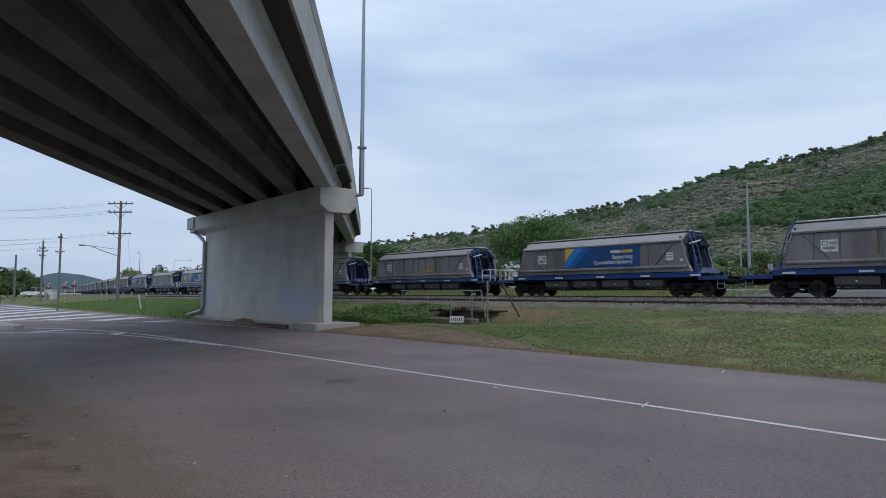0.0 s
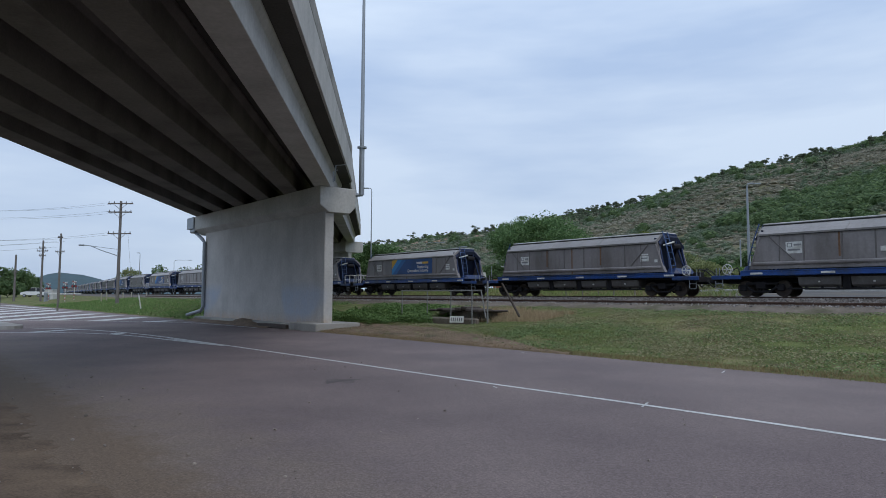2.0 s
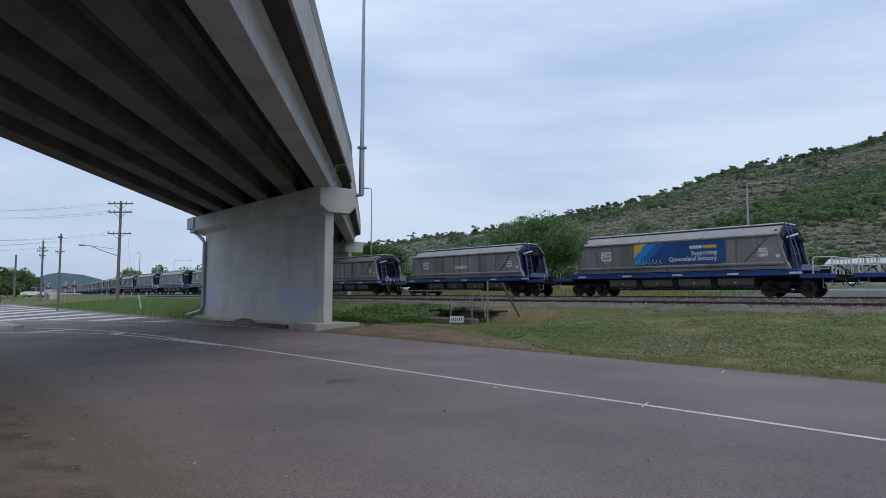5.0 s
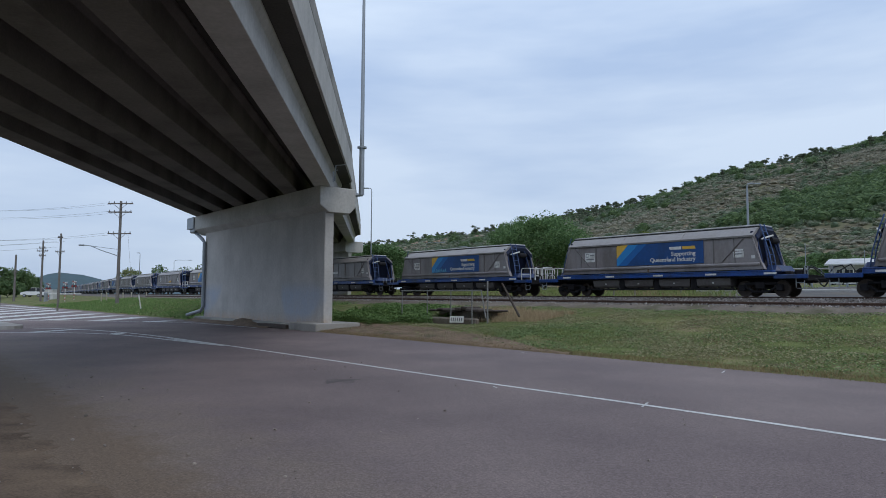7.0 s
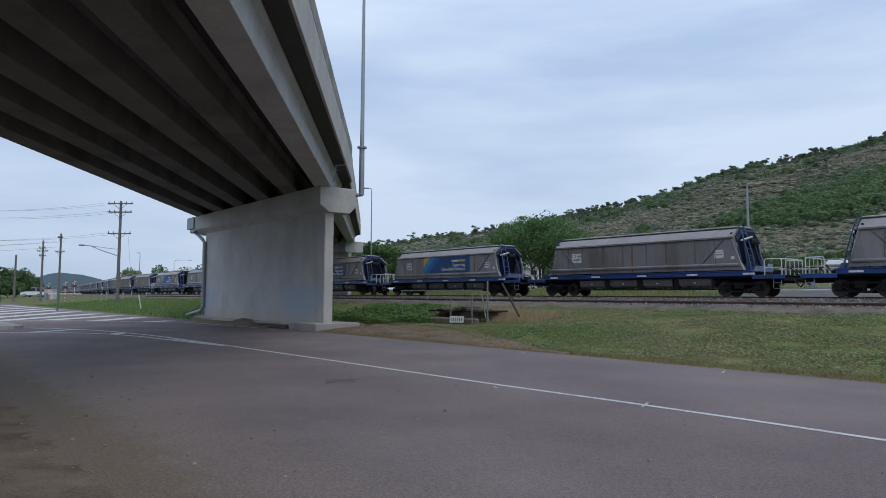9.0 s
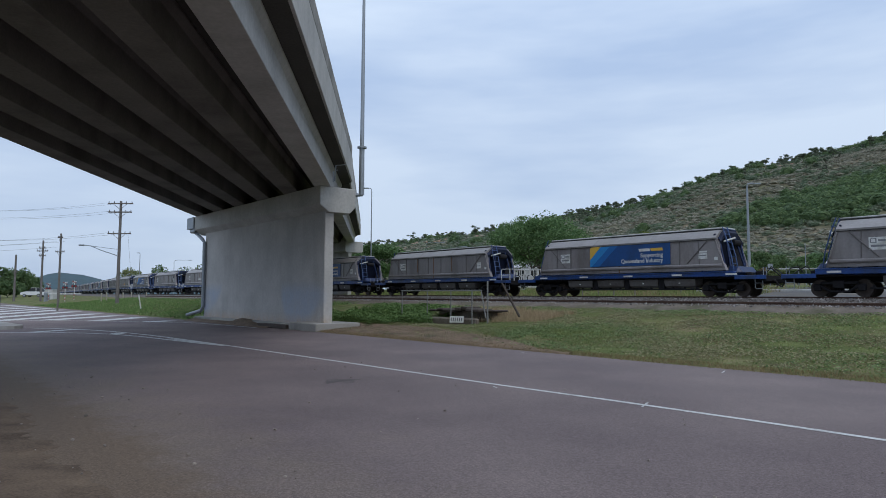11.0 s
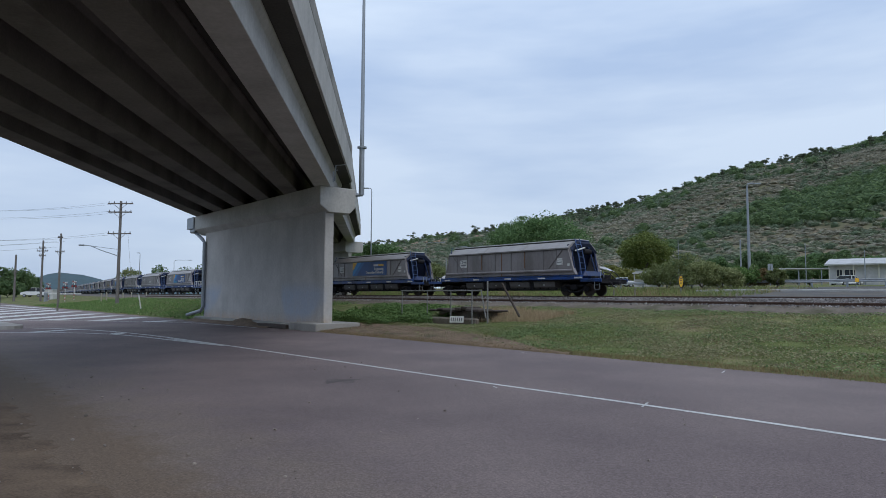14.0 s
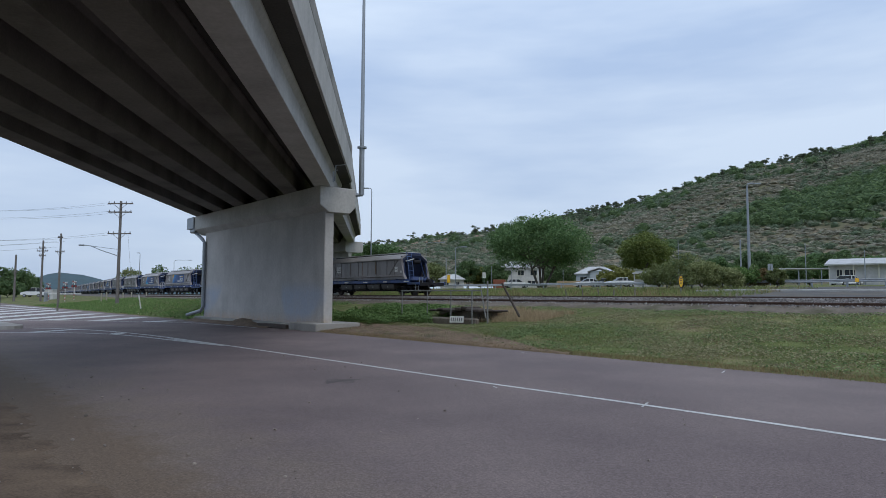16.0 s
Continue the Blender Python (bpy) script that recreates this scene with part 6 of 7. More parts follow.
def car(label, p, yaw, paint_m, kind="sedan"):
    """Car 4.5 m long: shaped body and cabin, glass, four wheels, lamps."""
    th = empty("car", Matrix.Translation(p) @ pose(0, 0, 0, 0, 0, yaw), label, "car")
    prof = {"sedan": ([(-2.2, 0.35), (-2.25, 0.7), (-2.1, 0.92), (-1.3, 1.0), (1.0, 0.98), (2.0, 0.82), (2.25, 0.6), (2.2, 0.32)], [(-1.55, 0.96), (-0.95, 1.4), (0.25, 1.42), (1.05, 0.96)]),
            "suv": ([(-2.3, 0.4), (-2.35, 0.8), (-2.3, 1.05), (-1.3, 1.1), (1.0, 1.1), (2.1, 0.98), (2.3, 0.7), (2.25, 0.4)], [(-2.2, 1.05), (-2.0, 1.72), (0.2, 1.78), (0.95, 1.08)]),
            "van": ([(-2.4, 0.35), (-2.4, 1.0), (-2.35, 1.2), (0, 1.2), (1.6, 1.15), (2.3, 0.95), (2.4, 0.6), (2.35, 0.35)], [(-2.35, 1.15), (-2.3, 1.95), (1.0, 1.98), (1.75, 1.12)])}[kind]
    body_p, cab_p = prof
    bm = bmesh.new()
    rot = Matrix.Rotation(radians(90), 4, "Z")

    def loft(pts, ys):
        rings = []
        cx = sum(q[0] for q in pts) / len(pts)
        for y, s in ys:
            rings.append([bm.verts.new((cx + (x - cx) * s, y, z)) for x, z in pts])
        k = len(pts)
        for a, b in zip(rings, rings[1:]):
            for i in range(k):
                bm.faces.new((a[i], a[(i + 1) % k], b[(i + 1) % k], b[i]))
        bm.faces.new(rings[0][::-1])
        bm.faces.new(rings[-1])

    loft(body_p, ((-0.88, 0.96), (-0.82, 1.0), (0.82, 1.0), (0.88, 0.96)))
    bmesh.ops.recalc_face_normals(bm, faces=bm.faces[:])
    part("body", bm, paint_m, th)
    bm = bmesh.new()
    loft(cab_p, ((-0.72, 0.98), (0.72, 0.98)))
    bmesh.ops.recalc_face_normals(bm, faces=bm.faces[:])
    part("glasshouse", bm, M_PANE, th, "dark tinted windows")
    bm = bmesh.new()
    top = max(z for _, z in cab_p)
    xs = [x for x, z in cab_p if z > top - 0.1]
    box(bm, (min(xs) - 0.05, -0.7, top - 0.03), (max(xs) + 0.05, 0.7, top + 0.05), 0.03)
    for x in (min(xs) + 0.1, (min(xs) + max(xs)) / 2 + 0.15):
        for y in (-0.735, 0.735):
            box(bm, (x - 0.05, y - 0.02, 1.0), (x + 0.05, y + 0.02, top))
    part("roof", bm, paint_m, th)
    for x in (-1.38, 1.4):
        for y in (-0.82, 0.82):
            bm = bmesh.new()
            bmesh.ops.create_cone(bm, cap_ends=True, segments=18, radius1=0.33, radius2=0.33, depth=0.22, matrix=Matrix.Translation((x, y, 0.33)) @ pose(0, 0, 0, 90, 0, 0))
            wh = part("wheel", bm, M_TYRE, th)
            bm = bmesh.new()
            bmesh.ops.create_cone(bm, cap_ends=True, segments=14, radius1=0.2, radius2=0.18, depth=0.25, matrix=Matrix.Translation((x, y, 0.33)) @ pose(0, 0, 0, 90, 0, 0))
            part("rim", bm, M_CARSILVER, wh)
    for y in (-0.65, 0.65):
        bm = bmesh.new()
        box(bm, (-2.36, y - 0.14, 0.72), (-2.18, y + 0.14, 0.88), 0.02)
        part("tail_lamp", bm, M_LAMPRED, th)
        bm = bmesh.new()
        box(bm, (2.02, y - 0.16, 0.62), (2.24, y + 0.16, 0.76), 0.02)
        part("headlamp", bm, M_WHITE, th)


def street_lamp(p, h, arm, yaw, r=0.1, curve=True):
    th = empty("street_lamp", Matrix.Translation(p) @ pose(0, 0, 0, 0, 0, yaw), "galvanised street lamp with a curved arm", "street lamp", "street lamps along the highway")
    bm = bmesh.new()
    tube(bm, (0, 0, -0.4), (0, 0, h - 0.5), r * 1.3, r * 0.7, 10)
    pipe(bm, [(0, 0, h - 0.55), (0, 0, h - 0.25), (arm * 0.12, 0, h - 0.05), (arm * 0.35, 0, h), (arm, 0, h + 0.02)], r * 0.6, 8)
    part("column", bm, M_GALV, th)
    bm = bmesh.new()
    box(bm, (arm - 0.1, -0.14, h - 0.08), (arm + 0.65, 0.14, h + 0.06), 0.04)
    part("lantern", bm, M_GALV, th)


def utility_pole(p, h, arms, r=0.16, lamp=None):
    th = empty("utility_pole", Matrix.Translation(p), "weathered timber utility pole with crossarms", "utility pole", "power poles along the side road")
    bm = bmesh.new()
    tube(bm, (0, 0, -0.6), (0, 0, h), r * 1.15, r * 0.8, 12)
    part("pole", bm, M_POLE, th)
    for z, w, yaw in arms:
        bm = bmesh.new()
        box(bm, (-w / 2, -0.18, z - 0.07), (w / 2, -0.06, z + 0.07), 0.01, pose(0, 0, 0, 0, 0, yaw))
        for s in (-1, 1):
            tube(bm, Matrix.Rotation(radians(yaw), 4, "Z") @ Vector((s * w * 0.3, -0.2, z)), Matrix.Rotation(radians(yaw), 4, "Z") @ Vector((0, -0.16, z - 0.7)), 0.025, seg=5)
        arm = part("crossarm", bm, M_POLE, th)
        for s in (-0.46, -0.24, 0.24, 0.46):
            bm = bmesh.new()
            v = Matrix.Rotation(radians(yaw), 4, "Z") @ Vector((s * w, -0.12, z + 0.07))
            tube(bm, v, v + Vector((0, 0, 0.2)), 0.05, 0.03, 7)
            part("insulator", bm, M_STENCIL, arm)
    if lamp:
        z, reach = lamp
        bm = bmesh.new()
        pipe(bm, [(0, -0.15, z - 1.0), (-reach * 0.5, -0.15, z - 0.35), (-reach * 0.8, -0.15, z + 0.15), (-reach, -0.15, z + 0.25)], 0.045, 6)
        pipe(bm, [(0, -0.15, z - 0.25), (-reach * 0.8, -0.15, z + 0.15)], 0.025, 6)
        part("lamp_arm", bm, M_GALV, th)
        bm = bmesh.new()
        box(bm, (-reach - 0.6, -0.3, z + 0.16), (-reach + 0.05, 0.0, z + 0.32), 0.05)
        part("lantern", bm, M_GALV, th)


def wire(p, q, sag, group="overhead wires"):
    bm = bmesh.new()
    p, q = Vector(p), Vector(q)
    pipe(bm, [p.lerp(q, i / 10) - Vector((0, 0, sag * 4 * (i / 10) * (1 - i / 10))) for i in range(11)], 0.012, 4)
    tagged(finish(bm, "power_cable", M_HOSE), "thin black overhead power cable", "cable", group)


def post(name, p, h, w, material, label, category, lean=(0, 0), group="", cap=None):
    th = empty(name, Matrix.Translation(p) @ pose(0, 0, 0, lean[0], lean[1], 0), label, category, group)
    bm = bmesh.new()
    box(bm, (-w / 2, -w / 2, -0.4), (w / 2, w / 2, h), w * 0.15)
    part("shaft", bm, material, th)
    if cap:
        bm = bmesh.new()
        box(bm, (-w * 0.55, -w * 0.55, h * 0.72), (w * 0.55, w * 0.55, h * 0.86))
        part("reflector", bm, cap, th)
    return th


def build_posts():
    street_lamp(spot(0.472, 64), 10.2, 0.7, 0, 0.13)
    street_lamp(spot(0.0195, 92), 6.0, 1.0, 0, 0.08)
    street_lamp(spot(-0.026, 120), 8.6, 2.8, 0, 0.06)
    street_lamp(spot(-0.111, 84), 13.8, -1.0, 0, 0.08)
    street_lamp(spot(-0.467, 150), 10.0, -0.7, 0, 0.09)
    street_lamp(spot(-0.414, 150), 8.4, 3.4, 0, 0.07)
    street_lamp(spot(-0.421, 190), 7.4, 3.2, 0, 0.07)
    for az, d, h, r in ((0.459, 75, 5.3, 0.11), (0.363, 90, 6.3, 0.06), (0.559, 80, 5.2, 0.06), (0.005, 128, 5.8, 0.1), (0.65, 76, 4.0, 0.07), (0.075, 104, 3.4, 0.06), (0.106, 104, 3.6, 0.07), (0.185, 108, 4.2, 0.05)):
        th = empty("signal_pole", Matrix.Translation(spot(az, d)), "plain grey pole beside the highway", "pole", "poles beside the highway")
        bm = bmesh.new()
        tube(bm, (0, 0, -0.4), (0, 0, h), r, r * 0.75, 8)
        part("shaft", bm, M_GALV, th)
        bm = bmesh.new()
        tube(bm, (0, 0, h - 0.02), (0, 0, h + 0.12), r * 0.9, r * 0.4, 8)
        part("cap", bm, M_GALV, th)
    # twin grey sign boards seen edge-on beside the highway
    th = empty("road_sign", Matrix.Translation(spot(0.504, 68)), "twin tall grey sign boards seen from behind", "road sign")
    for x in (-0.26, 0.04):
        bm = bmesh.new()
        box(bm, (x, -0.03, 0.7), (x + 0.22, 0.03, 2.3), 0.01)
        part("board", bm, M_GALV, th)
    bm = bmesh.new()
    tube(bm, (0, 0.08, -0.4), (0, 0.08, 2.2), 0.05, seg=8)
    part("post", bm, M_GALV, th)
    # yellow oval board by the rails
    th = empty("railway_sign", Matrix.Translation(spot(0.366, 50)), "yellow oval railway sign with a black rim", "railway sign")
    bm = bmesh.new()
    tube(bm, (0, 0.04, -0.4), (0, 0.04, 1.35), 0.04, seg=8)
    part("post", bm, M_GALV, th)
    for name, r, y, m in (("rim", 1.0, 0.0, M_STENCIL), ("face", 0.86, -0.012, M_SIGNYELLOW)):
        bm = bmesh.new()
        bmesh.ops.create_cone(bm, cap_ends=True, segments=28, radius1=r, radius2=r, depth=0.02, matrix=Matrix.Translation((0.0, y, 1.0)) @ Matrix.Diagonal((0.17, 1, 0.5, 1)) @ pose(0, 0, 0, 90, 0, 0))
        part(name, bm, m, th)
    for z in (0.85, 1.05, 1.2):
        bm = bmesh.new()
        box(bm, (-0.08, -0.035, z), (0.08, -0.02, z + 0.07))
        part("dark_bar", bm, M_STENCIL, th)
    # small boards across the railway
    for az, d, m, w, h, z in ((0.0635, 104, M_WHITE, 0.55, 0.9, 1.6), (0.009, 126, M_SIGNYELLOW, 0.6, 1.5, 1.2), (0.637, 49, M_SIGNYELLOW, 0.28, 0.28, 0.55)):
        th = empty("roadside_board", Matrix.Translation(spot(az, d)), "small plain board on a post", "sign", "small boards beside the highway")
        bm = bmesh.new()
        box(bm, (-w / 2, -0.02, z), (w / 2, 0.02, z + h), 0.01)
        part("board", bm, m, th)
        bm = bmesh.new()
        tube(bm, (0, 0.05, -0.3), (0, 0.05, z + h * 0.8), 0.035, seg=8)
        part("post", bm, M_GALV, th)
    # short dark stakes in the rank grass
    for i, az in enumerate((0.262, 0.295, 0.215, 0.19, 0.24)):
        post("fence_stake", spot(az, 46.5 + i), 0.75, 0.07, M_TIMBER, "short dark timber stake in tall grass", "stake", (0, 4 - 3 * i), "stakes behind the railway")
    # side road: power poles, crossing and markers
    utility_pole(spot(-0.4995, 75), 11.9, ((11.6, 2.9, 0), (10.6, 2.7, 0), (8.1, 2.7, 0)), 0.17, (6.5, 4.0))
    utility_pole(spot(-0.617, 110), 10.3, ((9.0, 1.2, 0), (8.5, 1.9, 0), (7.7, 1.1, 0)), 0.17)
    utility_pole(spot(-0.590, 95), 10.1, ((9.5, 0.7, 0), (7.4, 1.3, 0)), 0.15)
    utility_pole(spot(-0.658, 120), 8.6, ((5.4, 1.2, 0),), 0.19)
    top = spot(-0.4995, 75)
    for dx, z, ex, ez in ((-1.3, 11.7, -1.6, 12.6), (0.6, 11.7, 0.6, 12.6), (-1.2, 10.7, -1.4, 11.8), (1.2, 10.7, 1.4, 11.6), (-1.2, 8.2, -1.2, 8.7), (1.2, 8.2, 1.2, 8.7)):
        wire(top + Vector((dx, -0.1, z)), top + Vector((-34 + ex, 12, ez)), 0.7)
    q = spot(-0.590, 95)
    for dx, z in ((-0.6, 8.9), (0.6, 8.9), (-0.6, 8.1)):
        wire(q + Vector((dx, -0.1, z)), q + Vector((-30, -10, z - 1.4)), 0.6)
    wire(top + Vector((1.0, -0.1, 8.0)), spot(-0.475, 68) + Vector((0, 0, 0.4)), 0.1)
    car("white four-wheel-drive car waiting at the crossing", spot(-0.627, 128, 0.5), 180, M_CARWHITE, "suv")
    car("white sedan parked beside the highway", spot(0.272, 99), -172, M_CARWHITE, "sedan")
    car("silver hatchback parked beside the highway", spot(0.246, 104), 176, M_CARSILVER, "sedan")
    car("white sedan parked before the fence", spot(0.222, 107), 180, M_CARWHITE, "sedan")
    car("white sedan parked under the spreading tree", spot(0.113, 107), 5, M_CARWHITE, "sedan")
    car("white sedan parked at the long house", spot(0.62, 92), -160, M_CARWHITE, "sedan")
    build_crossing()
    for i, (az, d) in enumerate(((-0.524, 84), (-0.516, 86), (-0.491, 92), (-0.478, 95), (-0.455, 97))):
        post("marker_post", spot(az, d), 1.15 if i < 2 else 0.9, 0.14, M_MARK, "short cream-painted timber marker post", "post", (0, 0), "marker posts beside the rails")
    post("guide_post", spot(-0.462, 58, -0.1), 1.5, 0.09, M_WHITE, "leaning white guide post in the grass", "post", (0, -11))
    post("sign_post", spot(-0.681, 54), 1.5, 0.2, M_STENCIL, "dark square post at the traffic island", "post")
    post("timber_post", spot(-0.5905, 62), 1.1, 0.13, M_TIMBER, "pale timber post in the grass", "post")


def build_crossing():
    th = empty("crossing_cabinet", Matrix.Translation(spot(-0.605, 118)), "white level-crossing equipment hut", "equipment hut")
    bm = bmesh.new()
    box(bm, (-0.8, 0, -0.4), (0.8, 1.4, 1.75), 0.04)
    part("cabinet", bm, M_WALL, th)
    bm = bmesh.new()
    box(bm, (-0.9, -0.08, 1.75), (0.9, 1.5, 1.86), 0.02)
    part("lid", bm, M_TIN, th)
    bm = bmesh.new()
    box(bm, (-0.3, -0.03, -0.1), (0.3, 0.0, 1.3), 0.01)
    part("door", bm, M_GALV, th)
    for az, d, h in ((-0.6055, 110, 3.0), (-0.58, 100, 3.0), (-0.566, 104, 3.1)):
        th = empty("crossing_signal", Matrix.Translation(spot(az, d)), "level-crossing signal mast with red and white boards", "railway signal", "signals at the level crossing")
        bm = bmesh.new()
        tube(bm, (0, 0, -0.4), (0, 0, h), 0.06, seg=8)
        part("mast", bm, M_WHITE, th)
        for a in (-28, 28):
            bm = bmesh.new()
            box(bm, (-0.4, -0.06, -0.05), (0.4, -0.03, 0.05), 0.0, pose(0, 0, h - 0.25, 0, a, 0))
            part("crossbuck", bm, M_WHITE if a < 0 else M_SIGNRED, th)
        bm = bmesh.new()
        box(bm, (-0.45, -0.09, h - 1.05), (0.45, -0.04, h - 0.7), 0.04)
        head = part("signal_head", bm, M_STENCIL, th)
        for x in (-0.27, 0.27):
            bm = bmesh.new()
            tube(bm, (x, -0.13, h - 0.88), (x, -0.08, h - 0.88), 0.11, seg=12)
            part("lens", bm, M_LAMPRED, head)
        for k in range(2):
            bm = bmesh.new()
            tube(bm, (0, 0, 0.2 + k * 0.5), (0, 0, 0.42 + k * 0.5), 0.075, seg=8)
            part("red_band", bm, M_SIGNRED, th)
    th = empty("boom_gate", Matrix.Translation(spot(-0.585, 106)), "lowered white level-crossing boom", "boom gate")
    bm = bmesh.new()
    box(bm, (-2.4, -0.05, 1.0), (3.2, 0.05, 1.18), 0.02)
    part("boom", bm, M_WHITE, th)
    bm = bmesh.new()
    box(bm, (-2.8, -0.2, -0.4), (-2.3, 0.2, 1.3), 0.04)
    part("drive_box", bm, M_GALV, th)


build_highway()
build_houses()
build_posts()


# ---------------------------------------------------------------- drain beside the railway, clutter
def build_drain():
    culvert = empty("culvert", Matrix(), "old concrete culvert headwall with a broken dark slab", "culvert")
    bm = bmesh.new()
    box(bm, (21.6, 20.3, -0.3), (25.2, 20.55, 0.56), 0.06, RAILWISE)
    box(bm, (21.5, 21.3, -0.3), (25.4, 21.6, 0.86), 0.03, RAILWISE)
    part("headwall", bm, M_EARTHWALL, culvert)
    bm = bmesh.new()
    for i in range(10):
        a = 20.9 + i * 0.46
        j, k = RNG.uniform(-0.12, 0.12), RNG.uniform(-0.05, 0.05)
        box(bm, (a, 20.75 + j, 0.84 + k), (a + RNG.uniform(0.4, 0.47), 21.7 + j, 0.93 + k + 0.08 * math.sin(i * 0.33)), 0.04, RAILWISE @ pose(0, 0, 0, RNG.uniform(-0.2, 0.2), 0, 0))
    part("cover_slab", bm, M_SLAB, culvert, "dark stained broken cover slab")
    rail = empty("safety_rail", Matrix(), "thin galvanised safety rail round the drain", "railing")
    bm = bmesh.new()
    tube(bm, at(20.9, 20.0, 1.83), at(26.9, 20.0, 1.84), 0.032, seg=8)
    part("top_rail", bm, M_RAILGREY, rail)
    for a, lo in ((21.0, 0.7), (21.55, 0.35), (23.0, 0.2), (24.75, 0.3), (26.8, 0.7)):
        bm = bmesh.new()
        if a == 21.0:
            tube(bm, at(20.95, 20.0, 1.83), at(20.55, 19.9, 0.62), 0.028, seg=8)
        else:
            tube(bm, at(a, 20.0, 1.83), at(a, 20.0, lo - 0.3), 0.028, seg=8)
        part("upright", bm, M_RAILGREY, rail)
    th = empty("distance_board", Matrix.Translation(at(22.42, 19.85, 0.5)) @ Matrix.Rotation(HEAD - radians(90) + radians(28), 4, "Z") @ pose(0, 0, 0, -12, 0, 0), "small white board with dark figures by the drain", "sign")
    bm = bmesh.new()
    box(bm, (-0.34, -0.015, -0.14), (0.34, 0.015, 0.16), 0.01)
    part("board", bm, M_WHITE, th)
    for i in range(6):
        bm = bmesh.new()
        box(bm, (-0.28 + i * 0.1, -0.022, -0.07), (-0.235 + i * 0.1, -0.014, 0.09))
        part("dark_bar", bm, M_STENCIL, th)
    bm = bmesh.new()
    box(bm, (-0.03, 0.015, -0.6), (0.03, 0.05, 0.1))
    part("stake", bm, M_TIMBER, th)
    post("steel_post", at(20.54, 20.0, 0.75), 1.5, 0.07, M_RAILGREY, "plain grey steel post beside the drain", "post")
    th = empty("leaning_post", Matrix(), "dark leaning timber post in dry grass", "post")
    bm = bmesh.new()
    tube(bm, at(18.65, 20.0, 0.75), at(19.65, 20.0, 2.13), 0.05, 0.042, 8)
    part("shaft", bm, M_SLAB, th)
    # soil before the pier footing; the dark baulk stands for the drain mouth's shade
    th = empty("old_sleeper", Matrix(), "dark weathered timber baulk by the footing, also standing in for the shaded drain mouth", "timber baulk")
    bm = bmesh.new()
    box(bm, (27.9, 14.1, -0.02), (31.0, 14.38, 0.2), 0.03, RAILWISE)
    part("baulk", bm, M_SLAB, th)
    bm = bmesh.new()
    rows = []
    for i in range(30):
        a = 29.5 + i * 0.4
        h = 0.24 * math.exp(-((a - 33.4) / 1.0) ** 2) + 0.07
        rows.append([at(a, c, z + 0.03 * noise.noise(Vector((a * 2, c * 2, 1)))) for c, z in ((13.75, -0.02), (13.95, 0.03), (14.15, h), (14.4, h + 0.06), (14.75, h * 0.8 + 0.05), (14.95, 0.1))])
    strip(bm, rows)
    bmesh.ops.recalc_face_normals(bm, faces=bm.faces[:])
    tagged(finish(bm, "soil_heap", M_DIRT, smooth_shade=True), "low heap of brown soil against the footing", "soil", kind="structure")
    # bare earth in front of the drain
    bm = bmesh.new()
    rows = []
    for i in range(90):
        a = 11.5 + i * 0.22
        w = max(0.0, 1.0 - ((a - 24.0) / 11.5) ** 2) if a < 24 else max(0.0, 1.0 - ((a - 25.0) / 6.5) ** 2)
        edge = 14.5 + 3.7 * w + 0.9 * noise.noise(Vector((a * 0.55, 4, 0))) * w + 0.35 * noise.noise(Vector((a * 1.9, 8, 0)))
        row = []
        for k in range(9):
            c = 14.25 + (edge - 14.25) * k / 8.0 + (0.1 * noise.noise(Vector((a * 2.2, k, 0))) if k in (0, 1) else 0)
            q = at(a, c)
            row.append(Vector((q.x, q.y, ground_z(q.x, q.y) + (0.03 if 0 < k < 7 else 0.0 if k < 8 else -0.05) + 0.03 * noise.noise(Vector((q.x * 3, q.y * 3, 5))))))
        rows.append(row)
    strip(bm, rows)
    bmesh.ops.recalc_face_normals(bm, faces=bm.faces[:])
    tagged(finish(bm, "bare_earth", M_EARTH, smooth_shade=True), "bare brown earth with dry stalks beside the road", "soil", kind="structure")
    # loose stones and litter on the asphalt and shoulder
    me = None
    for i in range(120):
        a, c = RNG.uniform(2, 16), RNG.uniform(-0.2, 3.4) if i < 80 else RNG.uniform(2, 9)
        r = RNG.uniform(0.008, 0.028)
        bm = bmesh.new()
        if me is None:
            bmesh.ops.create_icosphere(bm, subdivisions=1, radius=1.0)
            ob = finish(bm, "pebble", M_STONE)
            me = ob.data
        else:
            bm.free()
            ob = new("pebble", me)
        p = at(a, c)
        ob.matrix_basis = Matrix.Translation((p.x, p.y, 0.01 + (0.03 if c < 1.6 else 0.0))) @ pose(0, 0, 0, RNG.uniform(0, 90), 0, RNG.uniform(0, 360)) @ Matrix.Diagonal((r, r * 0.8, r * 0.55, 1))
        tagged(ob, "small grey stone on the road surface", "stone", "loose stones on the road")


M_DEAD = leaf_mat("bleached_dead_grass", (0.28, 0.20, 0.12), (0.56, 0.43, 0.27))
M_LITTER = leaf_mat("dead_leaf_litter", (0.15, 0.105, 0.075), (0.46, 0.34, 0.24))
M_EARTHWALL = mat("mud_stained_concrete", (0.21, 0.175, 0.145), 0.95, var=0.3, scale=1.2, fine=14, bump=0.3, tint=(0.12, 0.09, 0.07), tint_scale=1.5)
M_SLAB = mat("dark_stained_slab", (0.065, 0.05, 0.042), 0.95, var=0.35, scale=2, fine=14, bump=0.5)
M_RAILGREY = mat("dull_grey_rail", (0.22, 0.22, 0.21), 0.6, 0.3, var=0.15)
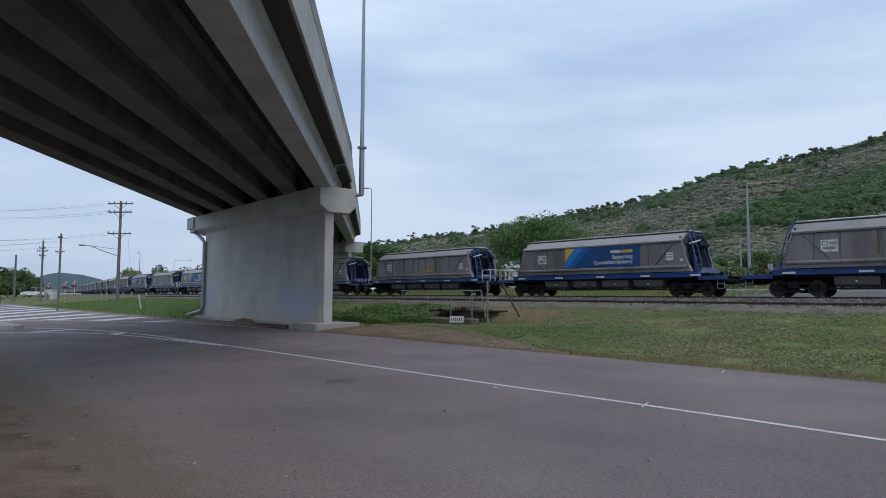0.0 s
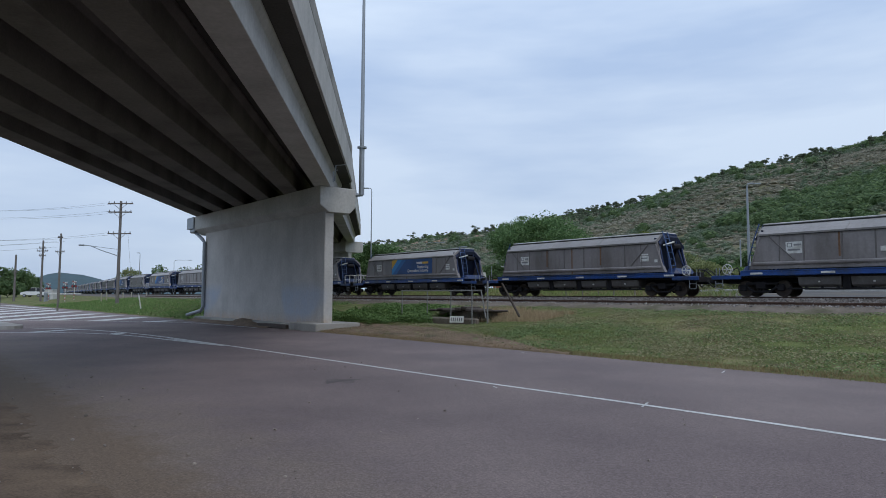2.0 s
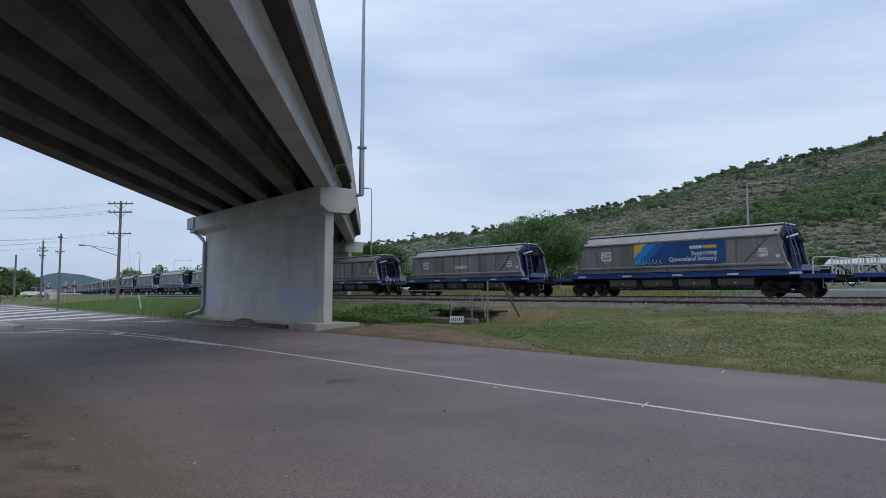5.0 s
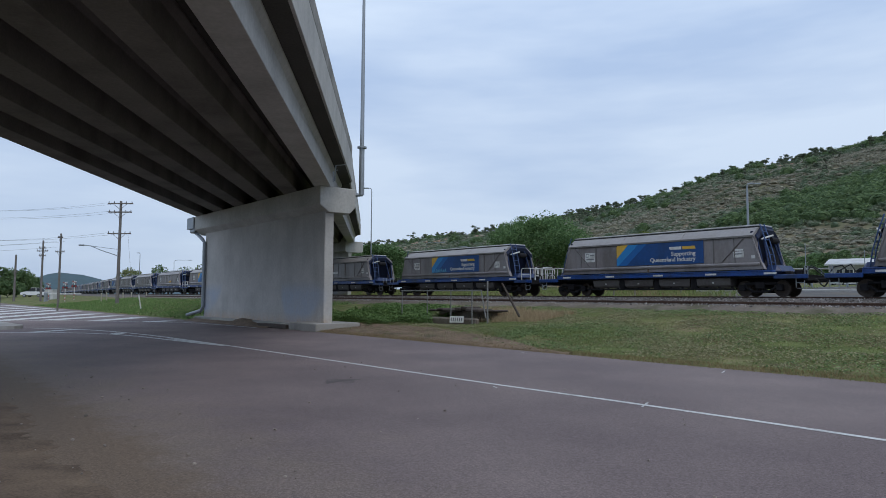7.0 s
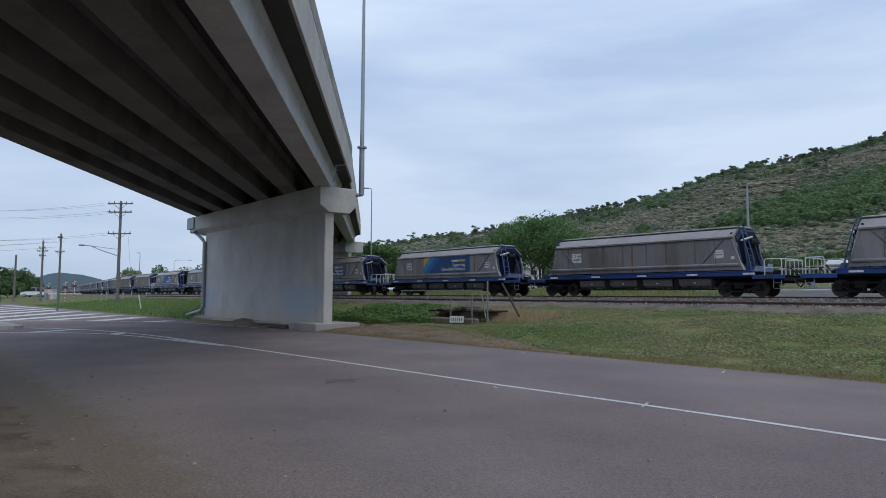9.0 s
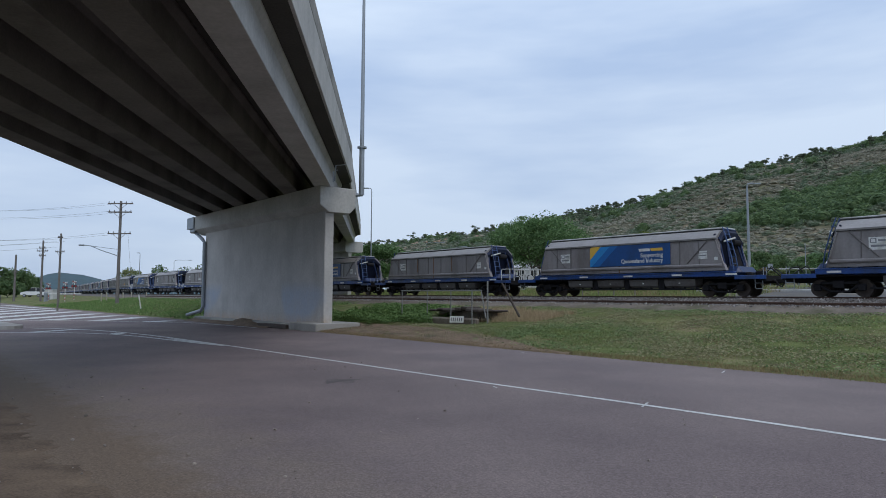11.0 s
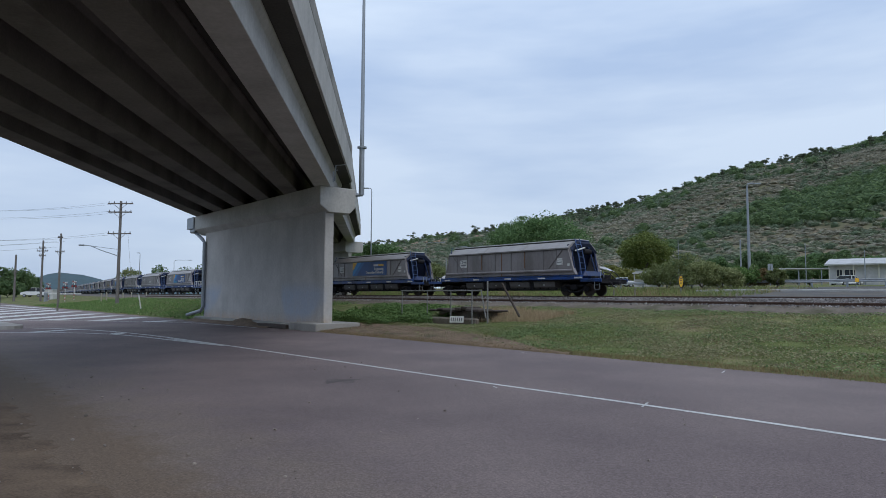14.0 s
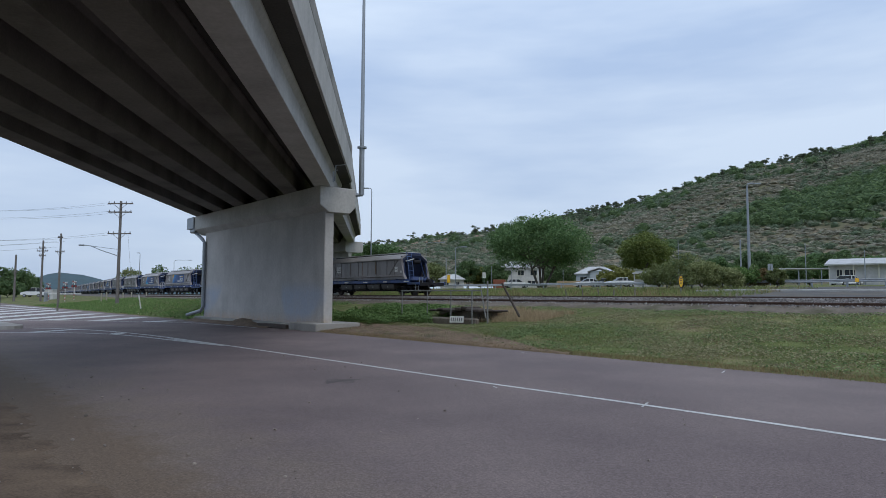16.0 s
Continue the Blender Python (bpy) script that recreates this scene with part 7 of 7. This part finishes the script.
M_EARTH = mat("bare_brown_earth", (0.215, 0.155, 0.11), 0.95, var=0.35, scale=1.5, fine=18, bump=0.8, tint=(0.11, 0.085, 0.055), tint_scale=1.2, spec=0.08)
M_STONE = mat("road_stone", (0.26, 0.22, 0.19), 0.9, var=0.3, obj_var=0.4)
build_drain()

meadow("grass", 26000, 12, 31, 14.3, 18.9, 0.08, 0.02, (M_GRASS, M_STRAW), "dry stalks scattered over bare earth", bare=0.25)
meadow("grass", 2600, 18.0, 20.8, 20.3, 23.2, 0.26, 0.024, (M_DEAD, M_DEAD), "pale dead grass round the drain", bare=0.45)
meadow("grass", 3500, 21, 26, 20.9, 23.5, 0.3, 0.03, (M_DEAD, M_STRAW), "dead grass hanging over the drain")


def litter(n, a0, a1, c0, c1, size):
    """Dead leaves, twigs and mulch lying on the bare earth."""
    al, ac = RNG.uniform(a0, a1, n), RNG.uniform(c0, c1, n)
    keep = ac < earth_zone(al) + RNG.normal(scale=0.5, size=n)
    p = on_ground(al[keep], ac[keep])
    p[:, 2] += RNG.uniform(0.03, 0.07, len(p))
    tagged(raw_mesh("leaf_litter", cards(p, size, 2.0), 4, M_LITTER), "brown dead leaves and twigs on bare earth", "leaf litter", kind="stuff")


litter(12000, 12, 31.5, 14.2, 19.5, 0.05)

# crushed stones on the ballast shoulder
_s = RNG.uniform(-22, 75, 44000)
_o = np.concatenate([RNG.uniform(-2.6, -0.5, 32000), RNG.uniform(-5.6, -2.8, 12000)])
_st = np.zeros((len(_s), 3))
for _i in range(len(_s)):
    _q = track(_s[_i], _o[_i])[0]
    _x = abs(_o[_i]) - 1.5
    _st[_i] = (_q.x, _q.y, (RAIL_Z - 0.095 - max(_x, 0) * 0.35) if _o[_i] > -2.7 else 1.28 - 0.3 * max(abs(_o[_i] + 4.1) - 1.25, 0))
tagged(raw_mesh("ballast_stones", cards(_st, 0.095, 0.2), 4, leaf_mat("crushed_stone", (0.10, 0.092, 0.088), (0.50, 0.46, 0.44))), "loose crushed stones on the ballast shoulder", "stones", kind="stuff")

# ---------------------------------------------------------------- movement of the train
def motions():
    for k, w in enumerate(WAGONS):
        rows = []
        for i in range(17):
            t = i * 1.0
            s = -96.33 + 8.7486 * t - 0.016828 * t * t + PITCH * k
            p, h = track(s, 0, RAIL_Z)
            rows.append((t, pose(p.x, p.y, p.z, 0, 0, math.degrees(h))))
        walk(w, rows)


motions()
